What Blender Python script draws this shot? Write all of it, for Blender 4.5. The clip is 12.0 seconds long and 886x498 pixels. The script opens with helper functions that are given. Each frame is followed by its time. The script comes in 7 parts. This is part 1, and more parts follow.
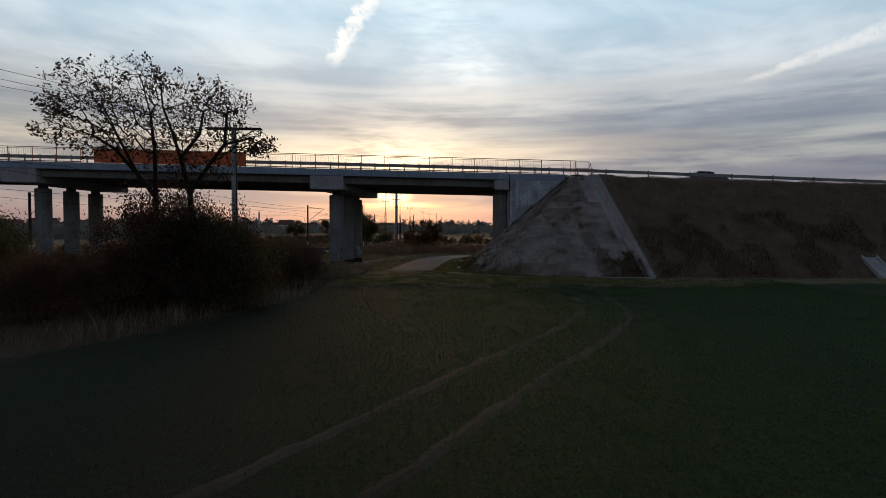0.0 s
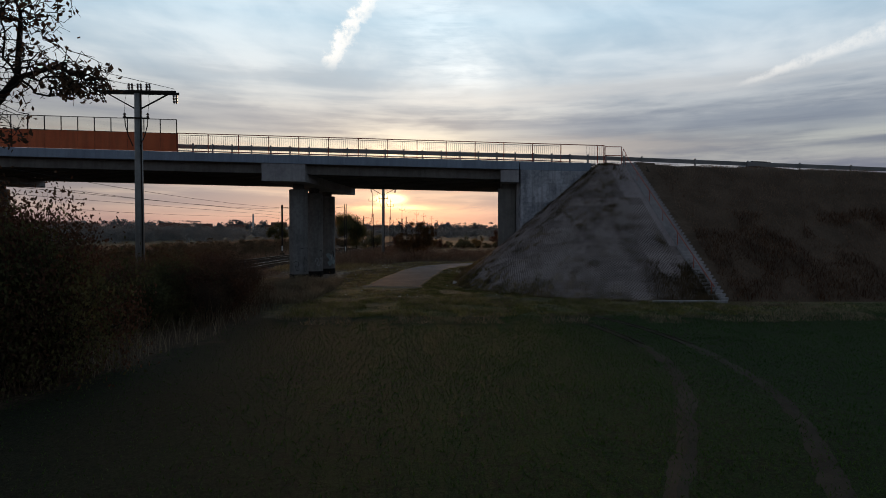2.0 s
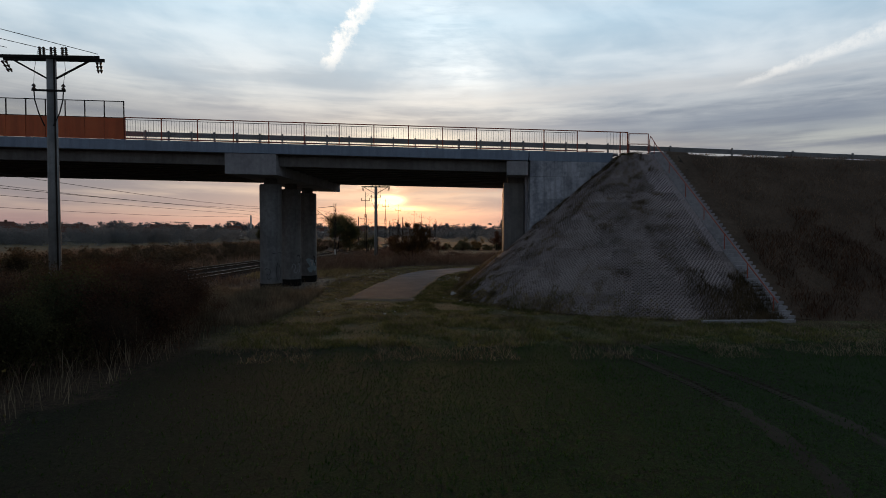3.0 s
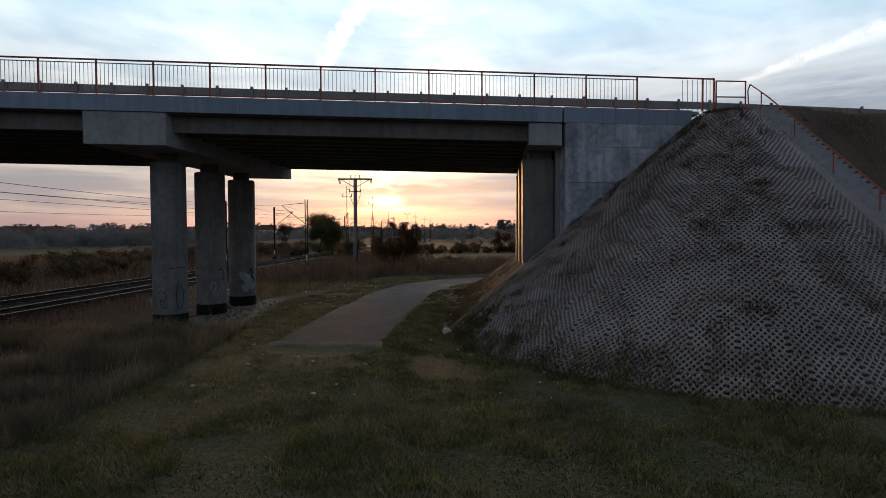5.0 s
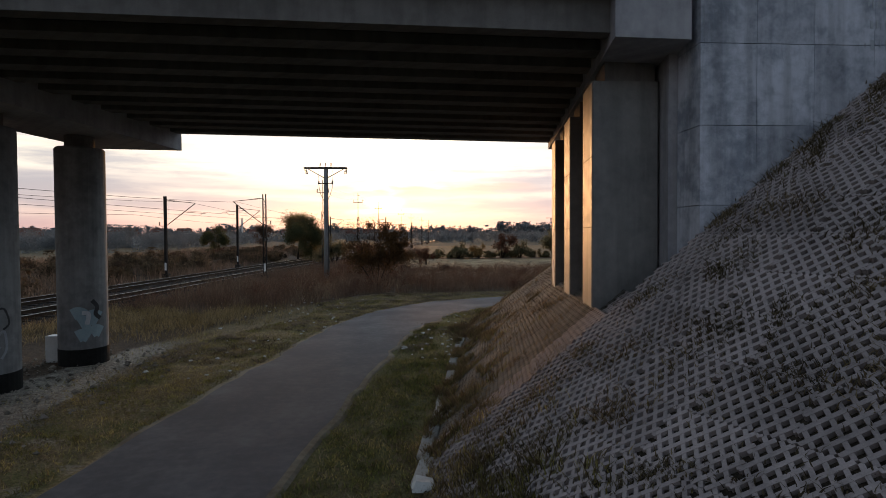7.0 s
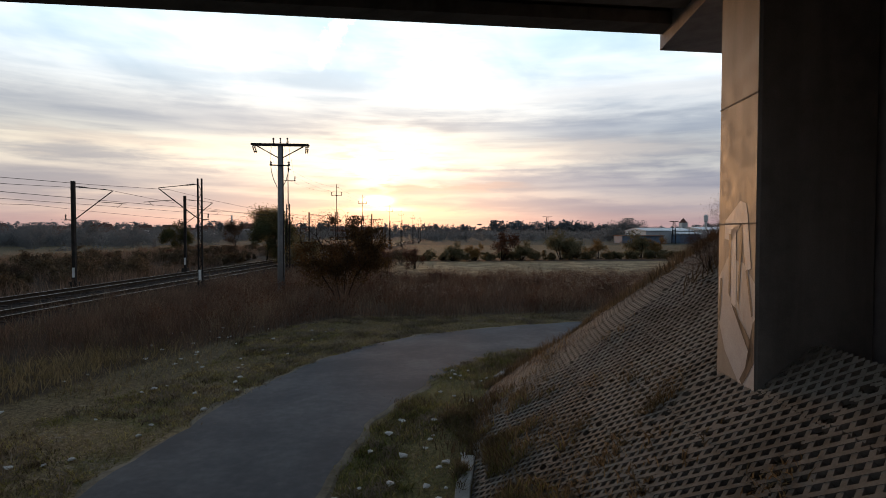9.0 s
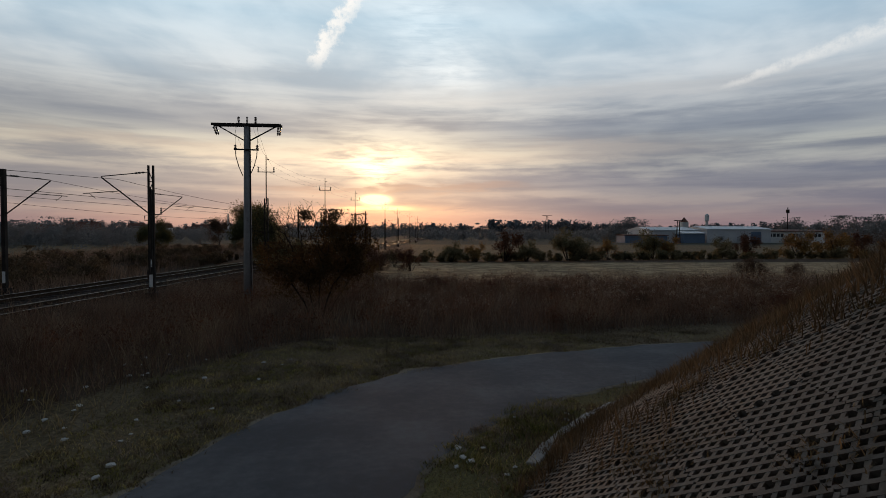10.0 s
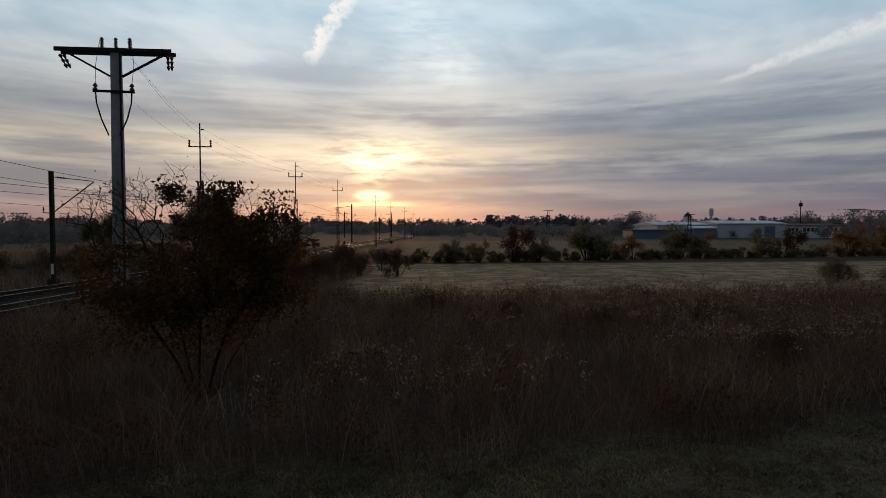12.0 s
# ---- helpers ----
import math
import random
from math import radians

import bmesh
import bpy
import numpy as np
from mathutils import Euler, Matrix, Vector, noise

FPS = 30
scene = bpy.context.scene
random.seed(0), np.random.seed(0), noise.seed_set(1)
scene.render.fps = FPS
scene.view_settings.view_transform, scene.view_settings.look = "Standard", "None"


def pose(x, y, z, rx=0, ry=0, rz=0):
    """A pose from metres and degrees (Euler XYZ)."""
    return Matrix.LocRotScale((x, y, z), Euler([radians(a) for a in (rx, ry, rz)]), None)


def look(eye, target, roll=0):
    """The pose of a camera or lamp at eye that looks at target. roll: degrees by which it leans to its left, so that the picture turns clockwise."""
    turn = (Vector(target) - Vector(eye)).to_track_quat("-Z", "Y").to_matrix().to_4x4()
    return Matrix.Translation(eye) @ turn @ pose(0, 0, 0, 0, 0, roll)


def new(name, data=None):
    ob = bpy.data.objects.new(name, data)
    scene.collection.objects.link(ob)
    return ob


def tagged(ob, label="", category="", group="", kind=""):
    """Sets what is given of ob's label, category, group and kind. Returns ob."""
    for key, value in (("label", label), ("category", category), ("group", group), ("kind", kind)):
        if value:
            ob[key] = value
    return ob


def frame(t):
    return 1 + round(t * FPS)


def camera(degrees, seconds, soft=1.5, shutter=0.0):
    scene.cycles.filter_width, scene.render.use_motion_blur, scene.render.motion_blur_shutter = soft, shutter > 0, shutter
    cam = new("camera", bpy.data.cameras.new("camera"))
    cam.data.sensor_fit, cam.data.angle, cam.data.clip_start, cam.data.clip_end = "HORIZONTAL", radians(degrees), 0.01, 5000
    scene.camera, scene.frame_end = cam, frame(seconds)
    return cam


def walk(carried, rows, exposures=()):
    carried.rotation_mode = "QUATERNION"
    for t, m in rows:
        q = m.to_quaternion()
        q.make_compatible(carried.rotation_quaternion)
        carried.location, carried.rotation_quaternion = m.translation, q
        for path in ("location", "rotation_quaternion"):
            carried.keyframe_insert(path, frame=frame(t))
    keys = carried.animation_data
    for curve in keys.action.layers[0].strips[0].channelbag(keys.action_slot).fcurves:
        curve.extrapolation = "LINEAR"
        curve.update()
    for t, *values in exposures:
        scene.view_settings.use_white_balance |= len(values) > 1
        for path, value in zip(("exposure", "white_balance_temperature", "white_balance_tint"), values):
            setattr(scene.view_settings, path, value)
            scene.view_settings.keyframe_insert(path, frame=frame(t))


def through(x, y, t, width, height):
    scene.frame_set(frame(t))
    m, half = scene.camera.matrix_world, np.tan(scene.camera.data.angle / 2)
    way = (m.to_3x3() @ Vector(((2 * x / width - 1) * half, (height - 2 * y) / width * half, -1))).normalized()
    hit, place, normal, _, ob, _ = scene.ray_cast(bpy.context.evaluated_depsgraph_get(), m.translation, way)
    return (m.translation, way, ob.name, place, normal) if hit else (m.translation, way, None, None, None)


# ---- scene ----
cam = camera(76.1, 12.0, soft=0.9)
PATH = [
    (0, (-8.522, -50.218, 3.48), (-8.418, -48.222, 3.408), 0.1),
    (0.5, (-8.329, -47.474, 3.493), (-8.22, -45.478, 3.423), 0.1),
    (1, (-8.108, -44.689, 3.511), (-7.996, -42.694, 3.443), 0.1),
    (1.5, (-7.848, -41.865, 3.532), (-7.736, -39.869, 3.467), 0.1),
    (2, (-7.594, -38.952, 3.565), (-7.477, -36.956, 3.502), 0.1),
    (2.5, (-7.337, -36.05, 3.587), (-7.219, -34.054, 3.526), 0.1),
    (4.3, (-6.435, -25.482, 3.65), (-6.304, -23.488, 3.593), -0.2),
    (4.5, (-6.321, -24.291, 3.655), (-6.19, -22.297, 3.597), -0.1),
    (5, (-6.016, -21.272, 3.676), (-5.884, -19.277, 3.618), -0.3),
    (5.5, (-5.707, -18.249, 3.682), (-5.573, -16.254, 3.626), -0.3),
    (6, (-5.382, -15.150, 3.702), (-5.249, -13.156, 3.648), -0.3),
    (6.5, (-5.04, -12.095, 3.741), (-4.91, -10.100, 3.689), -0.3),
    (7, (-4.758, -9.017, 3.794), (-4.624, -7.023, 3.742), -0.3),
    (7.2, (-4.648, -7.865, 3.798), (-4.512, -5.871, 3.75), -0.2),
    (8.8, (-3.995, 0.803, 3.806), (-3.841, 2.796, 3.752), -0.1),
    (9, (-3.921, 1.933, 3.808), (-3.761, 3.926, 3.751), 0.1),
    (9.2, (-3.845, 3.084, 3.795), (-3.679, 5.076, 3.738), 0.1),
    (9.5, (-3.735, 4.789, 3.773), (-3.572, 6.781, 3.713), 0.0),
    (10, (-3.513, 7.696, 3.753), (-3.345, 9.687, 3.693), 0.2),
    (10.5, (-3.316, 10.559, 3.719), (-3.145, 12.551, 3.656), 0.3),
    (11, (-3.064, 13.401, 3.69), (-2.888, 15.392, 3.622), 0.4),
    (11.5, (-2.792, 16.203, 3.683), (-2.616, 18.194, 3.611), 0.4),
    (12, (-2.472, 19.01, 3.693), (-2.295, 21.001, 3.618), 0.0),
]
EXPOSURES = [(0, 0.0), (2.5, 0.0), (4.5, 0.25), (6.0, 0.70), (7.2, 1.0), (8.8, 0.72), (9.3, 0.28), (10.0, -0.14), (11.0, -0.22), (12.0, -0.20)]
walk(cam, [(t, look(eye, target, roll)) for t, eye, target, roll in PATH], EXPOSURES)

# ---------------------------------------------------------------- sky and sun
SUN_AZ, SUN_EL = -2.0, 3.0          # degrees, clockwise from +y


def lin(r, g, b):
    """Linear colour from 0-255 values."""
    return tuple(((c / 255 + 0.055) / 1.055) ** 2.4 if c > 10 else c / 255 / 12.92 for c in (r, g, b)) + (1.0,)


class Nodes:
    """Short hand for building node trees."""

    def __init__(self, tree):
        self.tree = tree

    def add(self, kind):
        return self.tree.nodes.new(kind)

    def put(self, socket, value):
        if isinstance(value, bpy.types.NodeSocket):
            self.tree.links.new(value, socket)
        elif value is not None:
            socket.default_value = value

    def math(self, op, a, b=None, c=None):
        node = self.add("ShaderNodeMath")
        node.operation = op
        for socket, value in zip(node.inputs, (a, b, c)):
            self.put(socket, value)
        return node.outputs[0]

    def smooth(self, x, lo, hi, out0=0.0, out1=1.0):
        node = self.add("ShaderNodeMapRange")
        node.interpolation_type = "SMOOTHSTEP"
        for socket, value in zip(node.inputs, (x, lo, hi, out0, out1)):
            self.put(socket, value)
        return node.outputs[0]

    def mix(self, fac, a, b, blend="MIX"):
        node = self.add("ShaderNodeMix")
        node.data_type, node.blend_type = "RGBA", blend
        self.put(node.inputs[0], fac)
        self.put(node.inputs[6], a)
        self.put(node.inputs[7], b)
        return node.outputs[2]

    def ramp(self, fac, stops, mode="LINEAR"):
        node = self.add("ShaderNodeValToRGB")
        node.color_ramp.interpolation = mode
        els = node.color_ramp.elements
        while len(els) < len(stops):
            els.new(0.5)
        for el, (p, c) in zip(els, stops):
            el.position = p
        for el, (p, c) in zip(els, stops):
            el.color = c
        self.put(node.inputs[0], fac)
        return node.outputs[0]

    def noise(self, vector, scale, detail=4.0, rough=0.55, distort=0.0):
        node = self.add("ShaderNodeTexNoise")
        self.put(node.inputs["Vector"], vector)
        node.inputs["Scale"].default_value = scale
        node.inputs["Detail"].default_value = detail
        node.inputs["Roughness"].default_value = rough
        node.inputs["Distortion"].default_value = distort
        return node.outputs["Fac"]

    def xyz(self, x, y, z=0.0):
        node = self.add("ShaderNodeCombineXYZ")
        for socket, value in zip(node.inputs, (x, y, z)):
            self.put(socket, value)
        return node.outputs[0]


world = bpy.data.worlds.new("evening_sky")
scene.world = world
world.use_nodes = True
world.node_tree.nodes.clear()
W = Nodes(world.node_tree)
way = W.add("ShaderNodeTexCoord").outputs["Generated"]
split = W.add("ShaderNodeSeparateXYZ")
W.put(split.inputs[0], way)
dx, dy, dz = split.outputs
el = W.math("DEGREES", W.math("ARCSINE", dz))
az = W.math("DEGREES", W.math("ARCTAN2", dx, dy))
# sheets of altostratus, drawn out sideways
flat = W.xyz(W.math("MULTIPLY", az, 0.030), W.math("MULTIPLY", el, 0.20), 3.7)
streak = W.noise(flat, 1.9, 6.0, 0.46, 0.25)
tilt = W.xyz(W.math("ADD", W.math("MULTIPLY", az, 0.055), W.math("MULTIPLY", el, 0.03)), W.math("MULTIPLY", el, 0.42), 9.1)
wisp = W.noise(tilt, 1.4, 6.0, 0.47, 0.45)
fine = W.noise(W.xyz(W.math("MULTIPLY", az, 0.20), W.math("MULTIPLY", el, 1.2), 1.3), 1.5, 6.0, 0.6, 0.4)
strips = W.noise(W.xyz(W.math("MULTIPLY", az, 0.045), W.math("MULTIPLY", el, 0.75), 6.1), 1.3, 5.0, 0.5, 0.3)
puff = W.noise(W.xyz(W.math("ADD", W.math("MULTIPLY", az, 0.075), W.math("MULTIPLY", el, 0.05)), W.math("MULTIPLY", el, 0.15), 2.2), 1.25, 5.0, 0.5, 0.35)
cloud = W.math("ADD", W.math("MULTIPLY", streak, 0.7), W.math("ADD", W.math("MULTIPLY", wisp, 0.55), W.math("ADD", W.math("MULTIPLY", W.math("SUBTRACT", fine, 0.5), W.smooth(el, 8.0, 15.0, 0.22, 0.06)), W.math("MULTIPLY", W.math("SUBTRACT", strips, 0.5), W.smooth(el, 8.0, 16.0, 0.60, 0.25)))))
cover = W.mix(W.smooth(el, 11.0, 17.0), W.smooth(cloud, 0.45, 0.80), W.smooth(W.math("ADD", W.math("MULTIPLY", puff, 0.8), W.math("MULTIPLY", cloud, 0.25)), 0.38, 0.72))
up = W.math("DIVIDE", W.math("MAXIMUM", el, 0.0), 90.0)


def stops(*rows):
    return [(e / 90.0, lin(*c)) for e, c in rows]


bright = W.ramp(up, stops((0, (184, 150, 146)), (2, (192, 168, 160)), (5, (208, 194, 182)), (8, (228, 218, 198)), (11, (208, 207, 203)),
                          (15, (214, 221, 226)), (20, (204, 223, 236)), (26, (190, 207, 221)), (45, (124, 137, 150)), (90, (90, 104, 120))))
dull = W.ramp(up, stops((0, (150, 132, 137)), (2, (152, 141, 147)), (5, (146, 143, 150)), (8, (160, 158, 160)), (11, (150, 155, 163)),
                        (15, (166, 184, 199)), (20, (170, 197, 216)), (26, (146, 169, 191)), (45, (100, 116, 134)), (90, (72, 86, 104))))
sky = W.mix(cover, dull, bright)
# light of the veiled sun
saz, sel = radians(SUN_AZ), radians(SUN_EL)
sun_way = Vector((math.sin(saz) * math.cos(sel), math.cos(saz) * math.cos(sel), math.sin(sel)))
daz = W.math("SUBTRACT", az, SUN_AZ)
waved = W.math("ADD", el, W.math("ADD", W.math("MULTIPLY", W.math("SUBTRACT", streak, 0.5), 3.2), W.math("MULTIPLY", W.math("SUBTRACT", fine, 0.5), 1.6)))


def layer(el0, half, a0, a1, soft, colour, amount, sky):
    """A sheet of cloud at one height, between two bearings."""
    v = W.math("DIVIDE", W.math("SUBTRACT", waved, el0), half)
    g = W.math("EXPONENT", W.math("MULTIPLY", W.math("MULTIPLY", v, v), -1.0))
    g = W.math("MULTIPLY", g, W.math("MULTIPLY", W.smooth(az, a0 - soft, a0 + soft), W.smooth(az, a1 - soft, a1 + soft, 1.0, 0.0)))
    return W.mix(W.math("MULTIPLY", g, amount), sky, lin(*colour))


sky = layer(10.8, 1.7, -60, -11, 6, (140, 145, 157), 0.62, sky)
sky = layer(10.2, 1.3, 7, 60, 6, (138, 146, 160), 0.58, sky)
sky = layer(14.6, 0.8, -22, -6, 4, (158, 170, 182), 0.45, sky)
sky = layer(13.2, 0.9, 2, 40, 8, (212, 208, 204), 0.40, sky)
sky = layer(7.6, 0.8, -34, 30, 8, (228, 206, 184), 0.45, sky)
sky = layer(5.1, 0.8, 7, 60, 5, (142, 141, 153), 0.55, sky)
sky = layer(5.2, 0.8, -60, -13, 4, (152, 146, 152), 0.45, sky)
sky = layer(2.9, 0.5, 12, 60, 6, (140, 135, 148), 0.40, sky)
sky = layer(1.0, 0.8, -60, 45, 10, (190, 146, 142), 0.30, sky)


def glow(de, el0, wide, high, colour, amount, sky, breakup=0.0):
    """A warm brightening of the cloud round the sun."""
    u = W.math("DIVIDE", W.math("SUBTRACT", daz, de), wide)
    v = W.math("DIVIDE", W.math("SUBTRACT", el, el0), high)
    g = W.math("EXPONENT", W.math("MULTIPLY", W.math("ADD", W.math("MULTIPLY", u, u), W.math("MULTIPLY", v, v)), -1.0))
    if breakup:
        g = W.math("MULTIPLY", g, W.smooth(fine, 0.5 - breakup, 0.5 + breakup * 0.6, 0.15, 1.0))
    return W.mix(1.0, sky, W.mix(W.math("MULTIPLY", g, amount), (0, 0, 0, 1), colour), "ADD")


side = W.math("MULTIPLY", W.smooth(W.math("ABSOLUTE", daz), 9.0, 30.0), W.smooth(el, 8.0, 17.0, 1.0, 0.25))
sky = W.mix(W.math("MULTIPLY", side, 0.7), sky, W.mix(1.0, sky, (0.60, 0.645, 0.70, 1), "MULTIPLY"))
right = W.smooth(daz, 5.0, 30.0)
sky = W.mix(W.math("MULTIPLY", right, W.smooth(el, 7.0, 16.0, 1.0, 0.15)), sky, W.mix(1.0, sky, (0.68, 0.76, 0.90, 1), "MULTIPLY"))
sky = glow(0.0, 4.0, 13.0, 4.5, lin(255, 214, 160), 0.03, sky)
sky = glow(0.5, 7.2, 4.6, 1.5, lin(255, 234, 184), 0.85, sky, 0.2)
sky = glow(0.0, 5.6, 1.9, 1.3, lin(255, 230, 170), 0.75, sky, 0.15)
sky = glow(-3.0, 6.8, 13.0, 1.0, lin(255, 226, 190), 0.18, sky, 0.2)
sky = layer(4.2, 0.32, -13, 12, 4, (176, 148, 140), 0.55, sky)
sky = glow(0.0, 3.2, 1.1, 0.36, lin(255, 240, 170), 4.5, sky)
sky = glow(0.2, 2.35, 2.6, 0.24, lin(255, 226, 140), 1.6, sky, 0.25)
sky = glow(0.0, 2.2, 8.0, 0.45, lin(255, 190, 105), 0.40, sky, 0.2)
sky = glow(0.0, 1.6, 9.0, 1.0, lin(255, 160, 100), 0.12, sky)
sky = glow(5.0, 19.0, 4.5, 5.0, lin(255, 250, 240), 0.20, sky, 0.35)
sky = glow(8.5, 15.5, 3.5, 1.6, lin(255, 248, 236), 0.16, sky, 0.35)


def trail(a0, e0, a1, e1, w0, w1, amount, sky, ragged=3.4):
    """An old, frayed condensation trail between two places of the sky."""
    n = math.hypot(a1 - a0, e1 - e0)
    ca, ce = (a1 - a0) / n, (e1 - e0) / n
    pa, pe = W.math("SUBTRACT", az, a0), W.math("SUBTRACT", el, e0)
    along = W.math("DIVIDE", W.math("ADD", W.math("MULTIPLY", pa, ca), W.math("MULTIPLY", pe, ce)), n)
    fray = W.noise(W.xyz(W.math("MULTIPLY", az, 0.9), W.math("MULTIPLY", el, 0.9), 5.0), 1.0, 6.0, 0.65)
    off = W.math("ADD", W.math("SUBTRACT", W.math("MULTIPLY", pa, ce), W.math("MULTIPLY", pe, ca)), W.math("MULTIPLY", W.math("SUBTRACT", fray, 0.5), ragged))
    width = W.math("ADD", W.math("MULTIPLY", along, w1 - w0), w0)
    body = W.smooth(W.math("DIVIDE", W.math("ABSOLUTE", off), width), 0.15, 1.0, 1.0, 0.0)
    ends = W.math("MULTIPLY", W.smooth(along, -0.10, 0.14), W.smooth(along, 1.3, 1.9, 1.0, 0.0))
    g = W.math("MULTIPLY", W.math("MULTIPLY", body, ends), W.smooth(fray, 0.3, 0.6, 0.35, 1.0))
    return W.mix(W.math("MULTIPLY", g, amount), sky, lin(255, 251, 246))


sky = trail(-8.0, 15.9, -3.9, 22.2, 1.0, 1.25, 0.75, sky)
sky = trail(31.2, 13.0, 43.5, 16.2, 0.35, 1.1, 0.36, sky, 1.0)
# the sky is dimmer away from the sun, below the horizon it is dark earth
facing = W.math("ADD", W.math("ADD", W.math("MULTIPLY", dx, sun_way.x), W.math("MULTIPLY", dy, sun_way.y)), W.math("MULTIPLY", dz, sun_way.z))
dim = W.smooth(facing, -0.5, 0.75)
sky = W.mix(1.0, sky, W.mix(dim, (0.405, 0.405, 0.43, 1), (1.07, 1.05, 1.02, 1)), "MULTIPLY")
sky = W.mix(W.smooth(el, -2.0, 0.0), lin(40, 38, 42), sky)
air = W.add("ShaderNodeTexSky")
air.sky_type, air.sun_disc, air.sun_elevation, air.sun_rotation = "NISHITA", False, sel, saz
back = W.add("ShaderNodeBackground")
W.put(back.inputs[0], sky)
back.inputs[1].default_value = 1.10
clear = W.add("ShaderNodeBackground")
W.put(clear.inputs[0], air.outputs[0])
clear.inputs[1].default_value = 0.01
both = W.add("ShaderNodeAddShader")
W.put(both.inputs[0], back.outputs[0])
W.put(both.inputs[1], clear.outputs[0])
W.put(W.add("ShaderNodeOutputWorld").inputs[0], both.outputs[0])

lamp = bpy.data.lights.new("sun", "SUN")
lamp.energy, lamp.angle, lamp.color = 1.3, radians(12.0), (1.0, 0.50, 0.20)
new("sun", lamp).matrix_world = look(sun_way * 100, (0, 0, 0))

# ---------------------------------------------------------------- materials
def surface(name, base, second, rough=0.8, coarse=0.4, fine=9.0, grit=60.0, bump=0.25, metal=0.0, depth=0.02, spread=(0.35, 0.65), vary=0.0, islands=False, streaks=0.0):
    """A weathered surface: two colours mixed by coarse stains and fine grain, grit in the relief, vary: change from piece to piece."""
    m = bpy.data.materials.new(name)
    m.use_nodes = True
    T = Nodes(m.node_tree)
    shader = m.node_tree.nodes["Principled BSDF"]
    where = T.add("ShaderNodeTexCoord").outputs["Object"]
    if not islands:
        where = T.add("ShaderNodeNewGeometry").outputs["Position"]
    big, small, tiny = T.noise(where, coarse, 5.0, 0.6), T.noise(where, fine, 5.0, 0.65), T.noise(where, grit, 3.0, 0.6)
    fac = T.smooth(T.math("ADD", T.math("MULTIPLY", big, 0.6), T.math("MULTIPLY", small, 0.4)), *spread)
    colour = T.mix(fac, base, second)
    shade = T.math("ADD", T.math("MULTIPLY", tiny, 0.5), 0.75)
    if streaks:
        s = T.add("ShaderNodeSeparateXYZ")
        T.put(s.inputs[0], where)
        run = T.noise(T.xyz(T.math("MULTIPLY", T.math("ADD", s.outputs[0], s.outputs[1]), 3.0), T.math("MULTIPLY", s.outputs[2], 0.25)), 1.0, 5.0, 0.6)
        shade = T.math("MULTIPLY", shade, T.smooth(run, 0.35, 0.6, 1.0 - streaks, 1.0))
    if vary:
        rand = T.add("ShaderNodeNewGeometry").outputs["Random Per Island"] if islands else T.add("ShaderNodeObjectInfo").outputs["Random"]
        shade = T.math("MULTIPLY", shade, T.smooth(rand, 0.0, 1.0, 1.0 - vary, 1.0 + vary))
    T.put(shader.inputs["Base Color"], T.mix(1.0, colour, T.xyz(shade, shade, shade), "MULTIPLY"))
    T.put(shader.inputs["Roughness"], T.smooth(small, 0.2, 0.8, max(rough - 0.12, 0.05), min(rough + 0.1, 1.0)))
    shader.inputs["Metallic"].default_value = metal
    shader.inputs["Specular IOR Level"].default_value = 0.12 if rough >= 0.8 else 0.5
    if bump:
        b = T.add("ShaderNodeBump")
        b.inputs["Strength"].default_value, b.inputs["Distance"].default_value = bump, depth
        T.put(b.inputs["Height"], T.math("ADD", T.math("MULTIPLY", small, 0.7), T.math("MULTIPLY", tiny, 0.4)))
        T.put(shader.inputs["Normal"], b.outputs[0])
    return m


def c(r, g, b):
    return (r, g, b, 1.0)


CONCRETE = surface("weathered_concrete", c(0.285, 0.276, 0.292), c(0.418, 0.405, 0.419), 0.85, 0.5, 5.0, 70, 0.2, streaks=0.15)
WING = surface("pale_board_marked_concrete", c(0.257, 0.276, 0.317), c(0.551, 0.561, 0.614), 0.85, 0.9, 5.0, 60, 0.3, vary=0.09, streaks=0.3, spread=(0.36, 0.60))
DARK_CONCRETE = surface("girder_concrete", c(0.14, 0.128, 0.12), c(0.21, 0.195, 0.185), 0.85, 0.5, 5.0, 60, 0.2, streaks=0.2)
FASCIA = surface("blue_grey_paint", c(0.23, 0.285, 0.38), c(0.285, 0.35, 0.45), 0.6, 0.7, 7.0, 60, 0.08, vary=0.06, streaks=0.15)
LATTICE = surface("openwork_slab_concrete", c(0.185, 0.158, 0.152), c(0.315, 0.268, 0.258), 0.9, 0.5, 4.0, 50, 0.3, vary=0.14, spread=(0.30, 0.56))
# Darker, browner copy of the slab concrete for single slabs beyond y = 1
DARK_LATTICE = surface("dark_openwork_concrete", c(0.068, 0.061, 0.053), c(0.165, 0.15, 0.133), 0.9, 0.5, 4.0, 50, 0.3, vary=0.05, spread=(0.36, 0.58))
COLUMN = surface("column_concrete", c(0.165, 0.165, 0.168), c(0.27, 0.27, 0.27), 0.85, 0.5, 4.0, 70, 0.15, streaks=0.2)
PILLAR = surface("smooth_pillar_concrete", c(0.135, 0.130, 0.124), c(0.23, 0.218, 0.205), 0.62, 0.6, 4.0, 70, 0.1, streaks=0.2)
LATTICE_REST = surface("openwork_slab_concrete_far", c(0.30, 0.260, 0.262), c(0.40, 0.347, 0.350), 0.9, 0.5, 4.0, 50, 0.3, spread=(0.30, 0.56))
BITUMEN = surface("black_bitumen_coat", c(0.010, 0.010, 0.010), c(0.022, 0.021, 0.020), 0.85, 1.0, 8.0, 50, 0.2)
